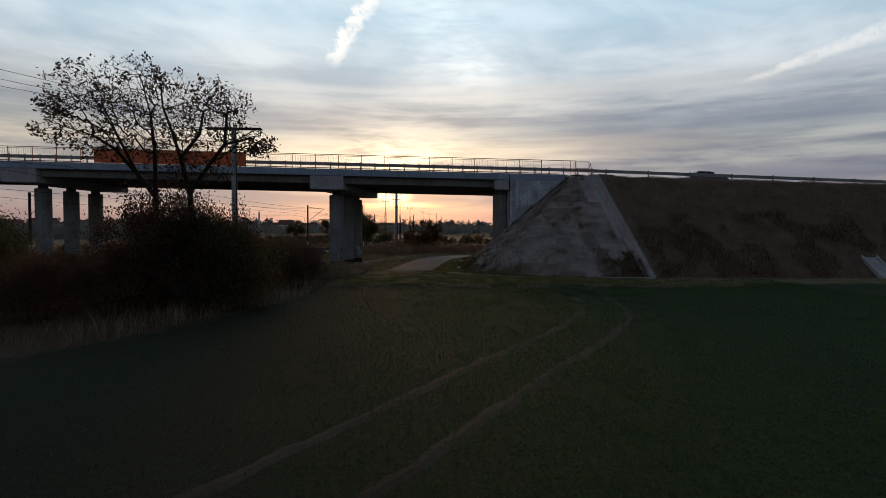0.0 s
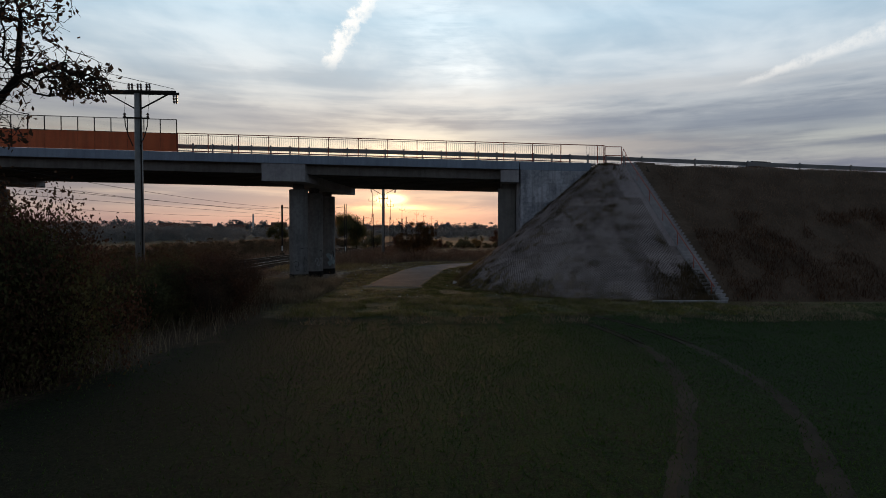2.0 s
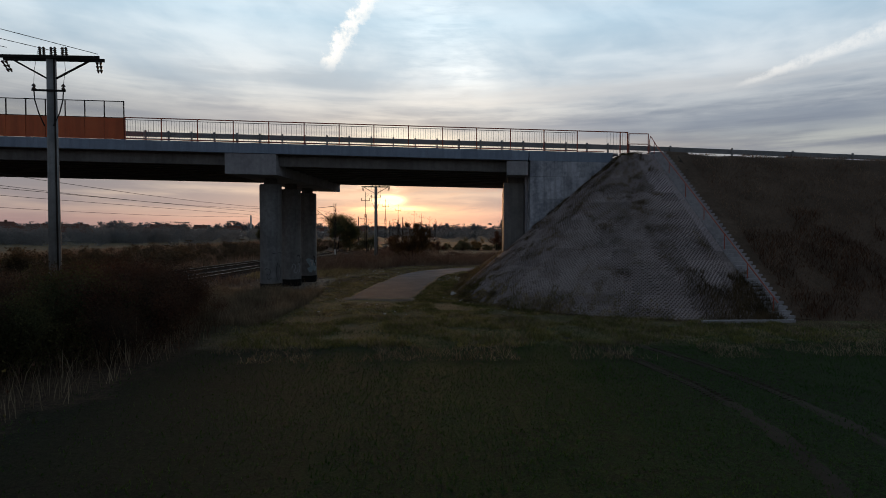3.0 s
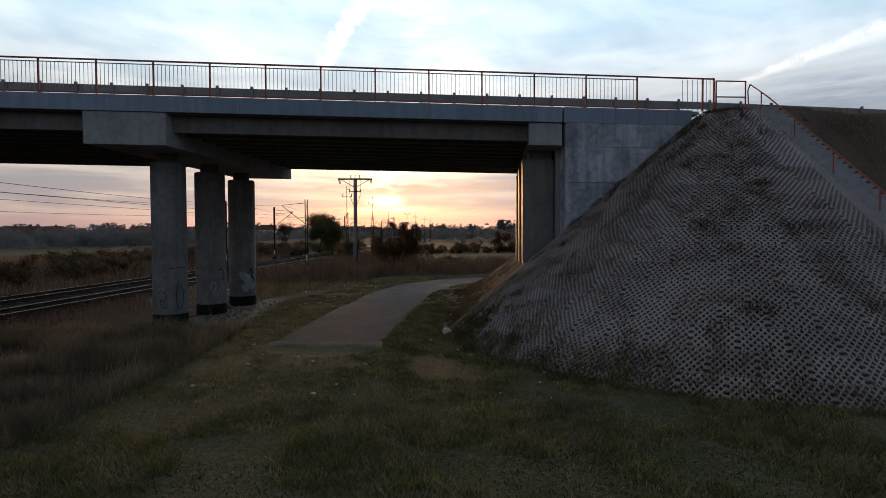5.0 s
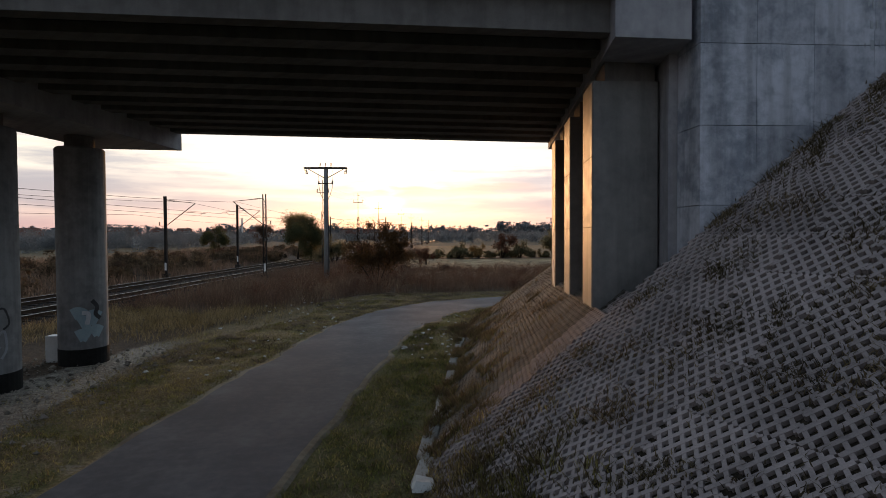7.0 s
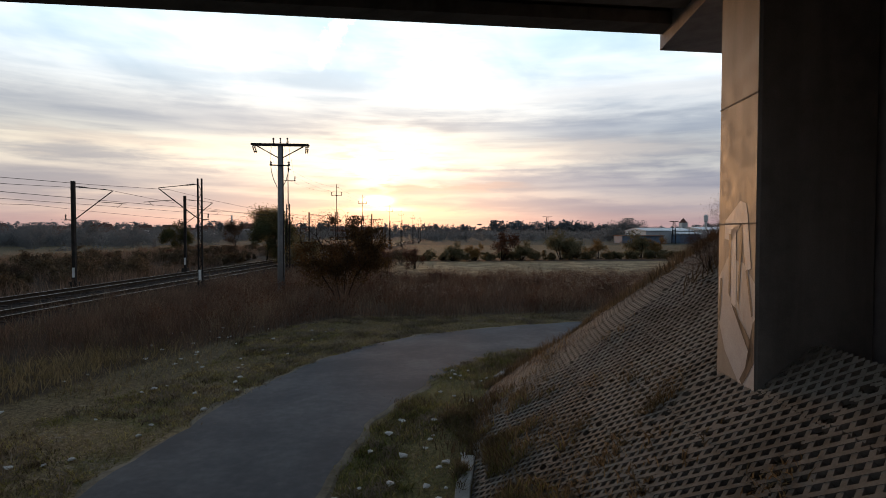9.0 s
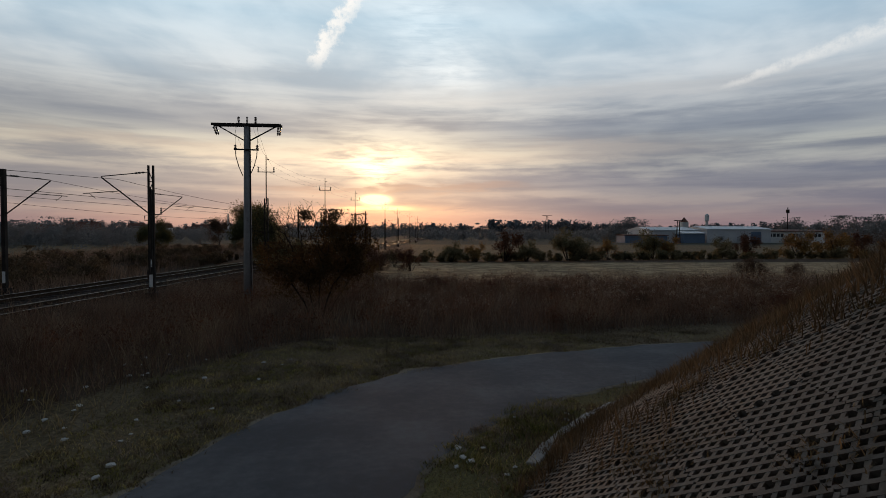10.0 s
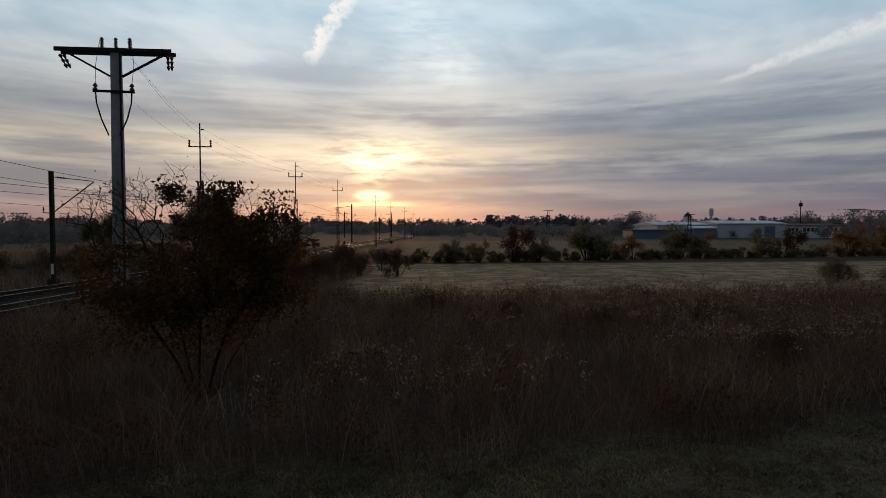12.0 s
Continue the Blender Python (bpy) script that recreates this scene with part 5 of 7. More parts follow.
MEADOW_GRASS = leaf_material("meadow_grass", c(0.165, 0.123, 0.056), c(0.28, 0.208, 0.108), 0.4, 0.45)
SLOPE_TUFT = leaf_material("slope_tuft", c(0.105, 0.083, 0.046), c(0.20, 0.150, 0.085), 0.4)
CROP_LEAF = leaf_material("cereal_leaf", c(0.030, 0.070, 0.015), c(0.050, 0.092, 0.022), 0.3, 0.45)
BANK_LEAF = leaf_material("bank_grass", c(0.155, 0.100, 0.068), c(0.255, 0.170, 0.115))
SEED_HEAD = leaf_material("pale_seed_head", c(0.17, 0.138, 0.105), c(0.27, 0.22, 0.17))


def limbs(segs, n=5):
    """Tapered tubes for many branch pieces at once: rows of start, end, two radii."""
    s = np.asarray(segs, float)
    a, b, r0, r1 = s[:, :3], s[:, 3:6], s[:, 6], s[:, 7]
    d = b - a
    d /= np.linalg.norm(d, axis=1, keepdims=True) + 1e-9
    ref = np.where(np.abs(d[:, 2:3]) < 0.9, [[0, 0, 1.0]], [[1.0, 0, 0]])
    u = np.cross(d, ref)
    u /= np.linalg.norm(u, axis=1, keepdims=True) + 1e-9
    v = np.cross(d, u)
    ang = np.arange(n) * math.tau / n
    ring = u[:, None] * np.cos(ang)[None, :, None] + v[:, None] * np.sin(ang)[None, :, None]
    verts = np.concatenate([a[:, None] + ring * r0[:, None, None], b[:, None] + ring * r1[:, None, None]], 1).reshape(-1, 3)
    o = np.arange(len(s))[:, None] * 2 * n
    k = np.arange(n)
    q = np.stack([k, (k + 1) % n, (k + 1) % n + n, k + n], -1)
    return verts, (o[:, :, None] + q[None]).reshape(-1, 4)


def leaves(points, size, gen, flat=0.0):
    """A small bent-free leaf quad at each point, turned at random."""
    p = np.asarray(points, float)
    n = len(p)
    u = gen.normal(size=(n, 3))
    u /= np.linalg.norm(u, axis=1, keepdims=True)
    w = gen.normal(size=(n, 3)) * (1, 1, 1 - flat)
    v = np.cross(u, w)
    v /= np.linalg.norm(v, axis=1, keepdims=True) + 1e-9
    s = size * gen.uniform(0.6, 1.4, (n, 1))
    u, v = u * s, v * s * 0.6
    verts = np.stack([p - u, p - v * 0.9, p + u, p + v * 0.9], 1).reshape(-1, 3)
    return verts, np.arange(4 * n).reshape(-1, 4)


def branching(base, way, length, radius, levels, gen, spread=0.6, lift=0.12, kids=(2, 4), pieces=3, segs=None, tips=None):
    """Grows a limb of bent pieces that splits into ever thinner ones."""
    p, d = np.array(base, float), np.array(way, float)
    r = radius
    for k in range(pieces):
        d = d + gen.normal(size=3) * 0.14 + (0, 0, lift * 0.5)
        d /= np.linalg.norm(d)
        q = p + d * length / pieces
        r2 = r * (0.84 if levels else 0.7)
        segs.append((*p, *q, r, r2))
        if levels and k > 0 and gen.random() < 0.75:
            e = d + gen.normal(size=3) * spread * 1.2
            e /= np.linalg.norm(e)
            branching(q, e, length * gen.uniform(0.5, 0.72), r2 * 0.55, levels - 1, gen, spread, lift, kids, pieces, segs, tips)
        if levels <= 1:
            tips.append(q)
        p, r = q, r2
    if levels:
        for _ in range(gen.integers(*kids)):
            e = d + gen.normal(size=3) * spread
            e[2] += lift
            e /= np.linalg.norm(e)
            branching(p, e, length * gen.uniform(0.6, 0.82), r * 0.7, levels - 1, gen, spread, lift, kids, pieces, segs, tips)


def tree_meshes(seed, height, radius, levels, leaf, leaf_size, per_tip, trunks=1, spread=0.55, first=0.3, material=BARK, fan=0.3, scatter=0.25, round_to=0.0):
    """Trunk and crown meshes of one tree that grows from the origin."""
    gen = np.random.default_rng(seed)
    segs, tips = [], []
    for k in range(trunks):
        a = k * math.tau / trunks + gen.uniform(0, 1)
        way = np.array([math.cos(a) * fan, math.sin(a) * fan, 1.0]) if trunks > 1 else np.array([0.03, 0.02, 1.0])
        way /= np.linalg.norm(way)
        branching((math.cos(a) * 0.2 * (trunks > 1), math.sin(a) * 0.2 * (trunks > 1), -0.2), way, height * first, radius, levels, gen, spread, segs=segs, tips=tips)
    tips = np.array(tips)
    scale = height / max(tips[:, 2].max(), 0.1)
    segs = np.array(segs)
    segs[:, :6] *= scale
    tips = tips * scale
    if round_to:
        # the crown is drawn out evenly to all sides; the foot stays where it is
        top = tips[tips[:, 2] > height * 0.35]
        mid, half = (np.percentile(top, 98, 0) + np.percentile(top, 2, 0)) / 2, (np.percentile(top, 98, 0) - np.percentile(top, 2, 0)) / 2
        for block in (segs[:, :3], segs[:, 3:6], tips):
            k = np.clip(block[:, 2:3] / (height * 0.6), 0, 1)
            block[:, :2] += (block[:, :2] - mid[:2]) * (round_to / half[:2] - 1) * k - mid[:2] * k
    v, f = limbs(segs, 5)
    wood = soup("trunk", v, f, material, True)
    pts = np.repeat(tips, per_tip, 0)
    pts = pts + gen.normal(size=pts.shape) * scatter * height * 0.1
    if gen is not None and per_tip:
        v, f = leaves(pts, leaf_size, gen)
        crown = soup("crown", v, f, leaf)
    else:
        crown = None
    return wood, crown


def plant(name, meshes, at, label, category, scale=1.0, turn=0.0, group="", squash=1.0, names=("trunk", "crown")):
    ob = new(name)
    tagged(ob, label, category, group)
    for part_name, me in zip(names, meshes):
        if me is not None:
            p = new(part_name, me)
            p.parent = ob
    ob.matrix_basis = Matrix.Translation(at) @ Matrix.Rotation(turn, 4, "Z") @ Matrix.Diagonal((scale, scale, scale * squash, 1))
    return ob


def grown_tree(seed, trunks, lobes, count, twig, leaf, leaf_size, clump, share, power=0.46, order=0.35):
    """A tree whose twigs fill a crown of overlapping lobes (centre, radii) and join into limbs that thicken downwards."""
    gen = np.random.default_rng(seed)
    pts = []
    while len(pts) < count:
        centre, radii = lobes[gen.integers(0, len(lobes))]
        d = gen.normal(size=3)
        d *= gen.random() ** 0.36 / np.linalg.norm(d)
        pts.append(np.array(centre) + d * radii)
    nodes, up, far = [], [], []
    for line in trunks:
        for k, q in enumerate(line):
            q = np.array(q, float)
            if k == 0:
                # a limb may spring from a point of an earlier line
                met = [i for i, o in enumerate(nodes) if np.linalg.norm(o - q) < 0.01]
                last = met[0] if met else -1
                if met:
                    continue
            nodes.append(q)
            up.append(last)
            far.append(0.0 if last < 0 else far[last] + np.linalg.norm(q - nodes[last]))
            last = len(nodes) - 1
    first = len(nodes)
    pts = np.array(pts)
    pts = pts[np.argsort(np.linalg.norm(pts - nodes[-1], axis=1))]
    for q in pts:
        arr = np.array(nodes)
        dist = np.linalg.norm(arr - q, axis=1)
        cost = dist + order * np.array(far) + np.where(arr[:, 2] > q[2] + 0.6, 3.0, 0.0)
        cost[[i for i in range(first) if up[i] == -1]] += 50
        j = int(np.argmin(cost))
        steps_ = max(1, int(dist[j] / 0.55))
        last = j
        for k in range(1, steps_ + 1):
            t = k / steps_
            m = arr[j] + (q - arr[j]) * t + (gen.normal(size=3) * 0.07 + (0, 0, 0.12 * math.sin(math.pi * t)) if k < steps_ else 0)
            nodes.append(m)
            up.append(last)
            far.append(far[last] + np.linalg.norm(m - nodes[last]))
            last = len(nodes) - 1
    load = np.zeros(len(nodes))
    kids = np.zeros(len(nodes), int)
    for i in range(len(nodes) - 1, -1, -1):
        load[i] += 1 if kids[i] == 0 else 0
        if up[i] >= 0:
            load[up[i]] += load[i]
            kids[up[i]] += 1
    rad = twig * np.maximum(load, 1) ** power
    segs = [(*nodes[up[i]], *nodes[i], rad[up[i]] if kids[up[i]] < 2 else min(rad[up[i]], rad[i] * 1.35), rad[i]) for i in range(len(nodes)) if up[i] >= 0]
    v, f = limbs(segs, 6)
    wood = soup("trunk", v, f, BARK, True)
    ends = np.array([nodes[i] for i in range(len(nodes)) if kids[i] == 0 and gen.random() < share])
    p = np.repeat(ends, clump, 0)
    p = p + gen.normal(size=p.shape) * 0.11
    v, f = leaves(p, leaf_size, gen)
    return wood, soup("crown", v, f, leaf)


# the half-bare tree in the hedge by the field
big_tree = grown_tree(7, [[(-0.3, 0, -0.2), (-0.45, 0.1, 2.4), (-0.4, 0.1, 4.8), (-1.1, 0.0, 5.75), (-2.06, 0.2, 6.8), (-3.0, 0.2, 7.4), (-4.3, 0.1, 7.8)],
                          [(-0.4, 0.1, 4.8), (-0.55, 0.4, 6.7), (-0.8, 0.6, 8.4), (-1.1, 0.5, 9.8)], [(-1.1, 0, 5.75), (-1.7, -0.5, 7.4), (-2.6, -0.7, 9.0)],
                          [(1.3, 0.1, -0.2), (1.2, 0.0, 2.6), (1.05, 0, 5.0), (0.8, -0.3, 6.4), (0.55, -0.5, 7.5), (0.15, -0.4, 8.5), (0.0, -0.2, 9.5)],
                          [(1.05, 0, 5.0), (1.7, 0.3, 6.1), (2.4, 0.4, 7.1), (2.5, 0.4, 8.4)], [(2.4, 0.4, 7.1), (3.4, 0.2, 7.3), (4.1, 0.0, 7.0)], [(0.8, -0.3, 6.4), (1.2, 0.8, 7.6), (1.3, 1.0, 8.6)]],
                      [((-3.2, 0, 9.4), (1.5, 1.6, 1.05)), ((-4.5, 0.2, 8.6), (0.7, 1.0, 0.45)), ((-3.9, -0.3, 7.5), (1.3, 1.4, 0.6)), ((-1.2, 0.3, 9.9), (1.2, 1.5, 0.95)), ((-1.7, 0, 8.3), (1.4, 1.6, 1.1)),
                       ((0.3, -0.2, 8.9), (1.4, 1.6, 1.3)), ((1.0, 0.4, 7.8), (1.3, 1.5, 0.9)), ((2.8, 0, 8.6), (0.95, 1.3, 1.0)), ((3.2, 0.2, 7.2), (1.3, 1.4, 0.6)), ((4.1, 0, 6.9), (0.7, 0.6, 0.35)),
                       ((-0.2, 0, 6.5), (1.9, 1.3, 1.2)), ((1.6, 0, 6.2), (1.3, 1.1, 0.9)), ((-2.3, 0, 6.9), (1.5, 1.2, 0.7)), ((-0.6, 0, 7.6), (1.8, 1.5, 1.2)), ((-2.6, 0, 8.6), (1.5, 1.4, 1.0)), ((1.6, 0, 8.9), (1.2, 1.2, 1.0))],
                      4600, 0.0056, BROWN_LEAF, 0.075, 6, 0.5, 0.455, 0.12)
plant("tree", big_tree, (-19.05, -25.6, 0), "half-bare autumn tree with dark forked trunks and sparse leaves", "tree")


def shrub_meshes(seed, height, leaf, count, wide, leaf_size=0.036, stems=10):
    """A thicket: many thin stems from the ground with leaves along them."""
    gen = np.random.default_rng(seed)
    segs, tips = [], []
    for k in range(stems):
        a, lean = gen.uniform(0, math.tau), gen.uniform(0.1, 0.7)
        way = np.array([math.cos(a) * lean, math.sin(a) * lean, 1.0])
        way /= np.linalg.norm(way)
        base = (math.cos(a) * wide * 0.25 * gen.random(), math.sin(a) * wide * 0.25 * gen.random(), -0.1)
        branching(base, way, height * gen.uniform(0.32, 0.46), 0.03, 3, gen, 0.5, 0.10, (2, 4), 3, segs, tips)
    segs, tips = np.array(segs), np.array(tips)
    k = height / tips[:, 2].max()
    segs[:, :6] *= k
    tips *= k
    v, f = limbs(segs, 4)
    wood = soup("trunk", v, f, BARK)
    pts = tips[gen.integers(0, len(tips), count)] + gen.normal(size=(count, 3)) * 0.10 * height * 0.6
    pts[:, 2] = np.abs(pts[:, 2])
    low = gen.normal(size=(count // 3, 3)) * (wide * 0.3, wide * 0.3, height * 0.14) + (0, 0, height * 0.22)
    low[:, 2] = np.abs(low[:, 2])
    v, f = leaves(np.concatenate([pts, low]), leaf_size, gen)
    return wood, soup("foliage", v, f, leaf)


SHRUBS = [shrub_meshes(31, 3.0, BROWN_LEAF, 14000, 2.6, 0.033), shrub_meshes(32, 2.6, RED_LEAF, 12500, 2.6, 0.033), shrub_meshes(33, 3.2, BROWN_LEAF, 10000, 2.4, 0.024), shrub_meshes(34, 2.4, OLIVE_LEAF, 12000, 2.8, 0.033)]
SHRUB_WORDS = ["dense brown autumn thicket", "rust-red autumn thicket", "thin brown leggy shrub", "dull olive thicket"]
pick = random.Random(3)


def thicket(x, y, h, kind=None, group="shrubs before the bridge", slim=1.0):
    k = pick.choice((0, 0, 1, 2, 2, 3)) if kind is None else kind
    base = (3.0, 2.6, 3.2, 2.4)[k]
    words = SHRUB_WORDS[k] + (" by the tall tree" if y < -17 else " beside the railway" if y < 12 else " in the field hedge" if y > 60 else " beside the path")
    return plant("shrub", SHRUBS[k], (x, y, 0), words, "shrub", h / base / slim, pick.uniform(0, 6.28), group, slim, names=("trunk", "foliage"))


for x, y, h, k in ((-19.2, -25.0, 4.4, 3), (-17.5, -24.9, 4.8, 0), (-18.3, -24.4, 4.3, 1), (-22.6, -22.5, 2.2, 0), (-20.4, -26.8, 3.0, 1), (-16.5, -25.4, 4.0, 3), (-24.8, -25.0, 2.6, 0),
                   (-30.0, -20.0, 4.9, 3), (-32.0, -22.5, 5.2, 3), (-27.0, -22.0, 2.4, 0), (-22.5, -28.5, 2.6, 1), (-26.0, -29.0, 3.0, 0), (-17.8, -27.4, 2.0, 2), (-19.5, -25.3, 5.3, 1), (-17.9, -25.2, 5.6, 0), (-16.9, -24.8, 4.6, 1)):
    thicket(x, y, h, k, slim=1.45 if h > 3.5 else 1.0)
for k in range(46):
    x = pick.uniform(-29.0, -15.3)
    y = pick.uniform(-20.0, -10.0)
    if x < rail_x(y) - 0.5 and x > rail_x(y) - 9.5 and y > -14:
        x = pick.uniform(-21.5, -15.3)
    thicket(x, y, pick.uniform(1.7, 2.8))
for k in range(80):
    y = pick.uniform(-55.0, 100.0)
    s = thicket(rail_x(y) - 10.5 - pick.uniform(0, 15.0), y, pick.uniform(0.7, 1.5), group="shrubs beyond the railway")
    s.location.z = berm(s.location.x, y) - 0.05
for k in range(9):
    x, y = pick.uniform(-25, -21), pick.uniform(-48, -30)
    thicket(x - 3, y, pick.uniform(1.6, 2.8))

# the hawthorn beside the track, its upper twigs bare
haw = grown_tree(5, [[(-0.1, 0, -0.2), (-0.25, 0, 0.6), (-0.45, 0, 1.5)], [(0.1, 0, -0.2), (0.3, 0.1, 0.7), (0.6, 0.1, 1.5)], [(-0.2, 0.1, -0.2), (-0.6, 0.2, 0.7), (-1.2, 0.2, 1.6)], [(0.0, -0.15, -0.2), (0.05, -0.25, 0.8), (0.1, -0.3, 1.7)], [(0.2, 0, -0.2), (0.7, 0, 0.8), (1.3, 0, 1.7)]],
                 [((-1.3, 0, 4.0), (1.6, 1.2, 0.9)), ((-0.6, 0, 4.2), (1.5, 1.2, 1.0)), ((0.9, 0, 3.6), (1.3, 1.2, 1.2)), ((0.1, 0, 2.4), (2.0, 1.6, 1.0)), ((-2.0, 0.1, 4.0), (0.9, 0.9, 0.8)), ((1.9, 0, 3.6), (0.8, 0.8, 0.6))], 1700, 0.0033, BROWN_LEAF, 0.035, 3, 0.12)
gen = np.random.default_rng(9)
lobes = np.array([(-1.15, 0.1, 1.55), (-0.4, -0.2, 2.2), (0.5, 0.1, 2.5), (0.95, 0, 3.3), (1.0, 0.3, 1.8), (0.0, -0.3, 1.5), (-1.55, 0, 2.3), (1.45, 0.1, 2.3), (0.35, 0.4, 1.7), (-0.7, 0.4, 1.7), (1.2, -0.3, 2.9), (0.6, 0, 3.75)])
reach = np.array([0.52, 0.55, 0.6, 0.45, 0.55, 0.6, 0.34, 0.40, 0.6, 0.6, 0.38, 0.28])
which = gen.integers(0, len(lobes), 30000)
ball = lobes[which] + np.clip(gen.normal(size=(30000, 3)), -1.7, 1.7) * reach[which][:, None]
ball = ball[(ball[:, 2] > 0.1) & (np.array([noise.noise((a * 1.5, b * 1.5, c_ * 1.5)) for a, b, c_ in ball]) > -0.15)]
ball = ball * (1.18, 1.05, 1.02) + (0, 0, 0.36)
ball = ball[(ball[:, 2] > 1.2) | (gen.random(len(ball)) < 0.55)]
tuft = gen.normal(size=(420, 3)) * (0.17, 0.17, 0.14) + (-0.55, 0, 4.45)
v, f = leaves(np.concatenate([ball, tuft]), 0.05, gen)
HAW_LEAF = leaf_material("hawthorn_leaf", c(0.058, 0.037, 0.016), c(0.098, 0.054, 0.019), 0.35, 0.42)
haw_ob = plant("hawthorn", haw, (-6.75, 32.0, 0.0), "dense dark hawthorn with bare twigs on top beside the railway", "tree")
inner = new("foliage", soup("foliage", v, f, HAW_LEAF))
inner.parent = haw_ob

TREES = [tree_meshes(51, 6.8, 0.14, 4, YELLOW_LEAF, 0.075, 20, spread=0.6, first=0.3, scatter=0.5), tree_meshes(52, 6.4, 0.13, 4, OLIVE_LEAF, 0.075, 24, spread=0.6, first=0.28, scatter=0.5),
         tree_meshes(53, 6.0, 0.12, 4, RED_LEAF, 0.07, 22, spread=0.6, first=0.28, scatter=0.5), tree_meshes(54, 7.0, 0.15, 4, BROWN_LEAF, 0.07, 12, spread=0.6, first=0.3, scatter=0.4)]
TREE_WORDS = ["yellowing autumn tree", "olive-green bushy tree", "rust-red autumn tree", "half-bare brown tree"]


def hedge_mesh(seed, height, wide, leaf, count, size=0.10):
    """A field bush: leaves in uneven lobes down to the ground on a few stems."""
    gen = np.random.default_rng(seed)
    lobes = gen.normal(size=(11, 3)) * (wide * 0.26, wide * 0.26, height * 0.2) + (0, 0, height * 0.48)
    lobes[:, 2] = np.clip(lobes[:, 2], height * 0.12, height * 0.82)
    p = lobes[gen.integers(0, 11, count)] + gen.normal(size=(count, 3)) * (wide * 0.10, wide * 0.10, height * 0.10)
    p = p[(p[:, 2] > 0.05) & (np.array([noise.noise((a * 1.1, b * 1.1, c_ * 1.1)) for a, b, c_ in p]) > -0.18)]
    segs = [(q[0] * 0.1, q[1] * 0.1, -0.1, q[0] * 0.5, q[1] * 0.5, q[2] * 0.5, 0.06, 0.04) for q in lobes] + [(q[0] * 0.5, q[1] * 0.5, q[2] * 0.5, q[0], q[1], q[2] + height * 0.12, 0.04, 0.012) for q in lobes]
    v, f = limbs(segs, 5)
    wood = soup("trunk", v, f, BARK)
    v, f = leaves(p, size, gen)
    return wood, soup("foliage", v, f, leaf)


BUSHES = [hedge_mesh(61, 4.0, 3.6, AMBER_LEAF, 5200), hedge_mesh(62, 4.0, 4.2, HEDGE_LEAF, 7800), hedge_mesh(63, 4.0, 3.2, RED_LEAF, 4600), hedge_mesh(64, 4.0, 3.8, HEDGE_LEAF, 3800)]
BUSH_WORDS = ["amber autumn bush", "dull olive rounded bush", "rust-red autumn bush", "thin half-bare bush"]


def field_tree(x, y, h, k, where):
    plant("tree", TREES[k], (x, y, 0), f"{TREE_WORDS[k]} {where}", "tree", h / (6.8, 6.4, 6.0, 7.0)[k], pick.uniform(0, 6.28), "field trees")


for x, y, h, k in ((-20.6, 76, 7.0, 0), (-17.9, 72, 6.4, 1), (-31.0, 98, 6.0, 3), (-37.0, 92, 5.4, 1)):
    field_tree(x, y, h, k, "beside the railway")
for x, y, h, k in ((-13.9, 66, 3.8, 1), (-9.5, 58.0, 3.0, 2), (-2.0, 62.0, 2.2, 2), (10.5, 80, 4.0, 2), (13.4, 80, 2.8, 1), (19.6, 82, 4.4, 1), (21.3, 83, 3.6, 3), (26, 84, 3.0, 0), (33.8, 87, 4.2, 1), (36.0, 87, 3.4, 0), (44, 87, 3.4, 3), (47.5, 87, 3.6, 2),
                   (57, 88, 4.2, 0), (64, 89, 4.4, 0), (68, 90, 4.0, 2), (76, 90, 4.4, 0), (3.5, 79, 2.6, 1), (6.8, 79, 2.4, 0)):
    plant("bush", BUSHES[k], (x, y, 0), f"{BUSH_WORDS[k]} in the hedge between the fields", "bush", h / 4.0, pick.uniform(0, 6.28), "field bushes", names=("trunk", "foliage"))

def far_wood(name, spots, label, leaf, size=0.9, count=110):
    """Distant trees as clumps of leaves, each with its own outline."""
    gen = np.random.default_rng(len(spots))
    vs, fs, o = [], [], 0
    for x, y, h, *base in spots:
        n, z0_ = count, base[0] if base else 0.0
        rad = h * gen.uniform(0.28, 0.5)
        lobes = gen.normal(size=(6, 3)) * (rad * 0.6, rad * 0.6, h * 0.22) + (0, 0, h * 0.45)
        p = lobes[gen.integers(0, 6, n)] + gen.normal(size=(n, 3)) * (rad * 0.34, rad * 0.34, h * 0.13)
        p[:, 2] = np.clip(p[:, 2], 0.1, h)
        v, f = leaves(p + (x, y, z0_), size * h / 9 if h > 3 else size * 0.3, gen)
        vs.append(v)
        fs.append(f + o)
        o += len(v)
        v, f = limbs([(x, y, z0_ - 1, x, y, z0_ + h * 0.5, 0.016 * h, 0.01 * h)], 4)
        vs.append(v)
        fs.append(f + o)
        o += len(v)
    return tagged(new(name, soup(name, np.concatenate(vs), np.concatenate(fs), leaf)), label, "woodland", kind="stuff")


spots = []
for k in range(150):
    x = -4 + 0.56 * k
    spots.append((x + pick.uniform(-1, 1), 79.5 + 0.13 * x + pick.uniform(-0.8, 0.8), pick.uniform(0.6, 1.7)))
far_wood("field_hedge", spots, "low dull hedge between the fields", HEDGE_LEAF, 0.45, 260)
spots = []
for k in range(240):
    y = pick.uniform(8.0, 130.0)
    x = rail_x(y) - 9.0 - pick.uniform(0, 1) ** 1.4 * 9.0
    spots.append((x, y, pick.uniform(0.9, 1.9) * (1.0 if y < 60 else 0.8), berm(x, y)))
far_wood("railway_scrub", spots, "dense dark brown scrub on the bank beyond the railway", SCRUB_LEAF, 0.32, 520)
spots = []
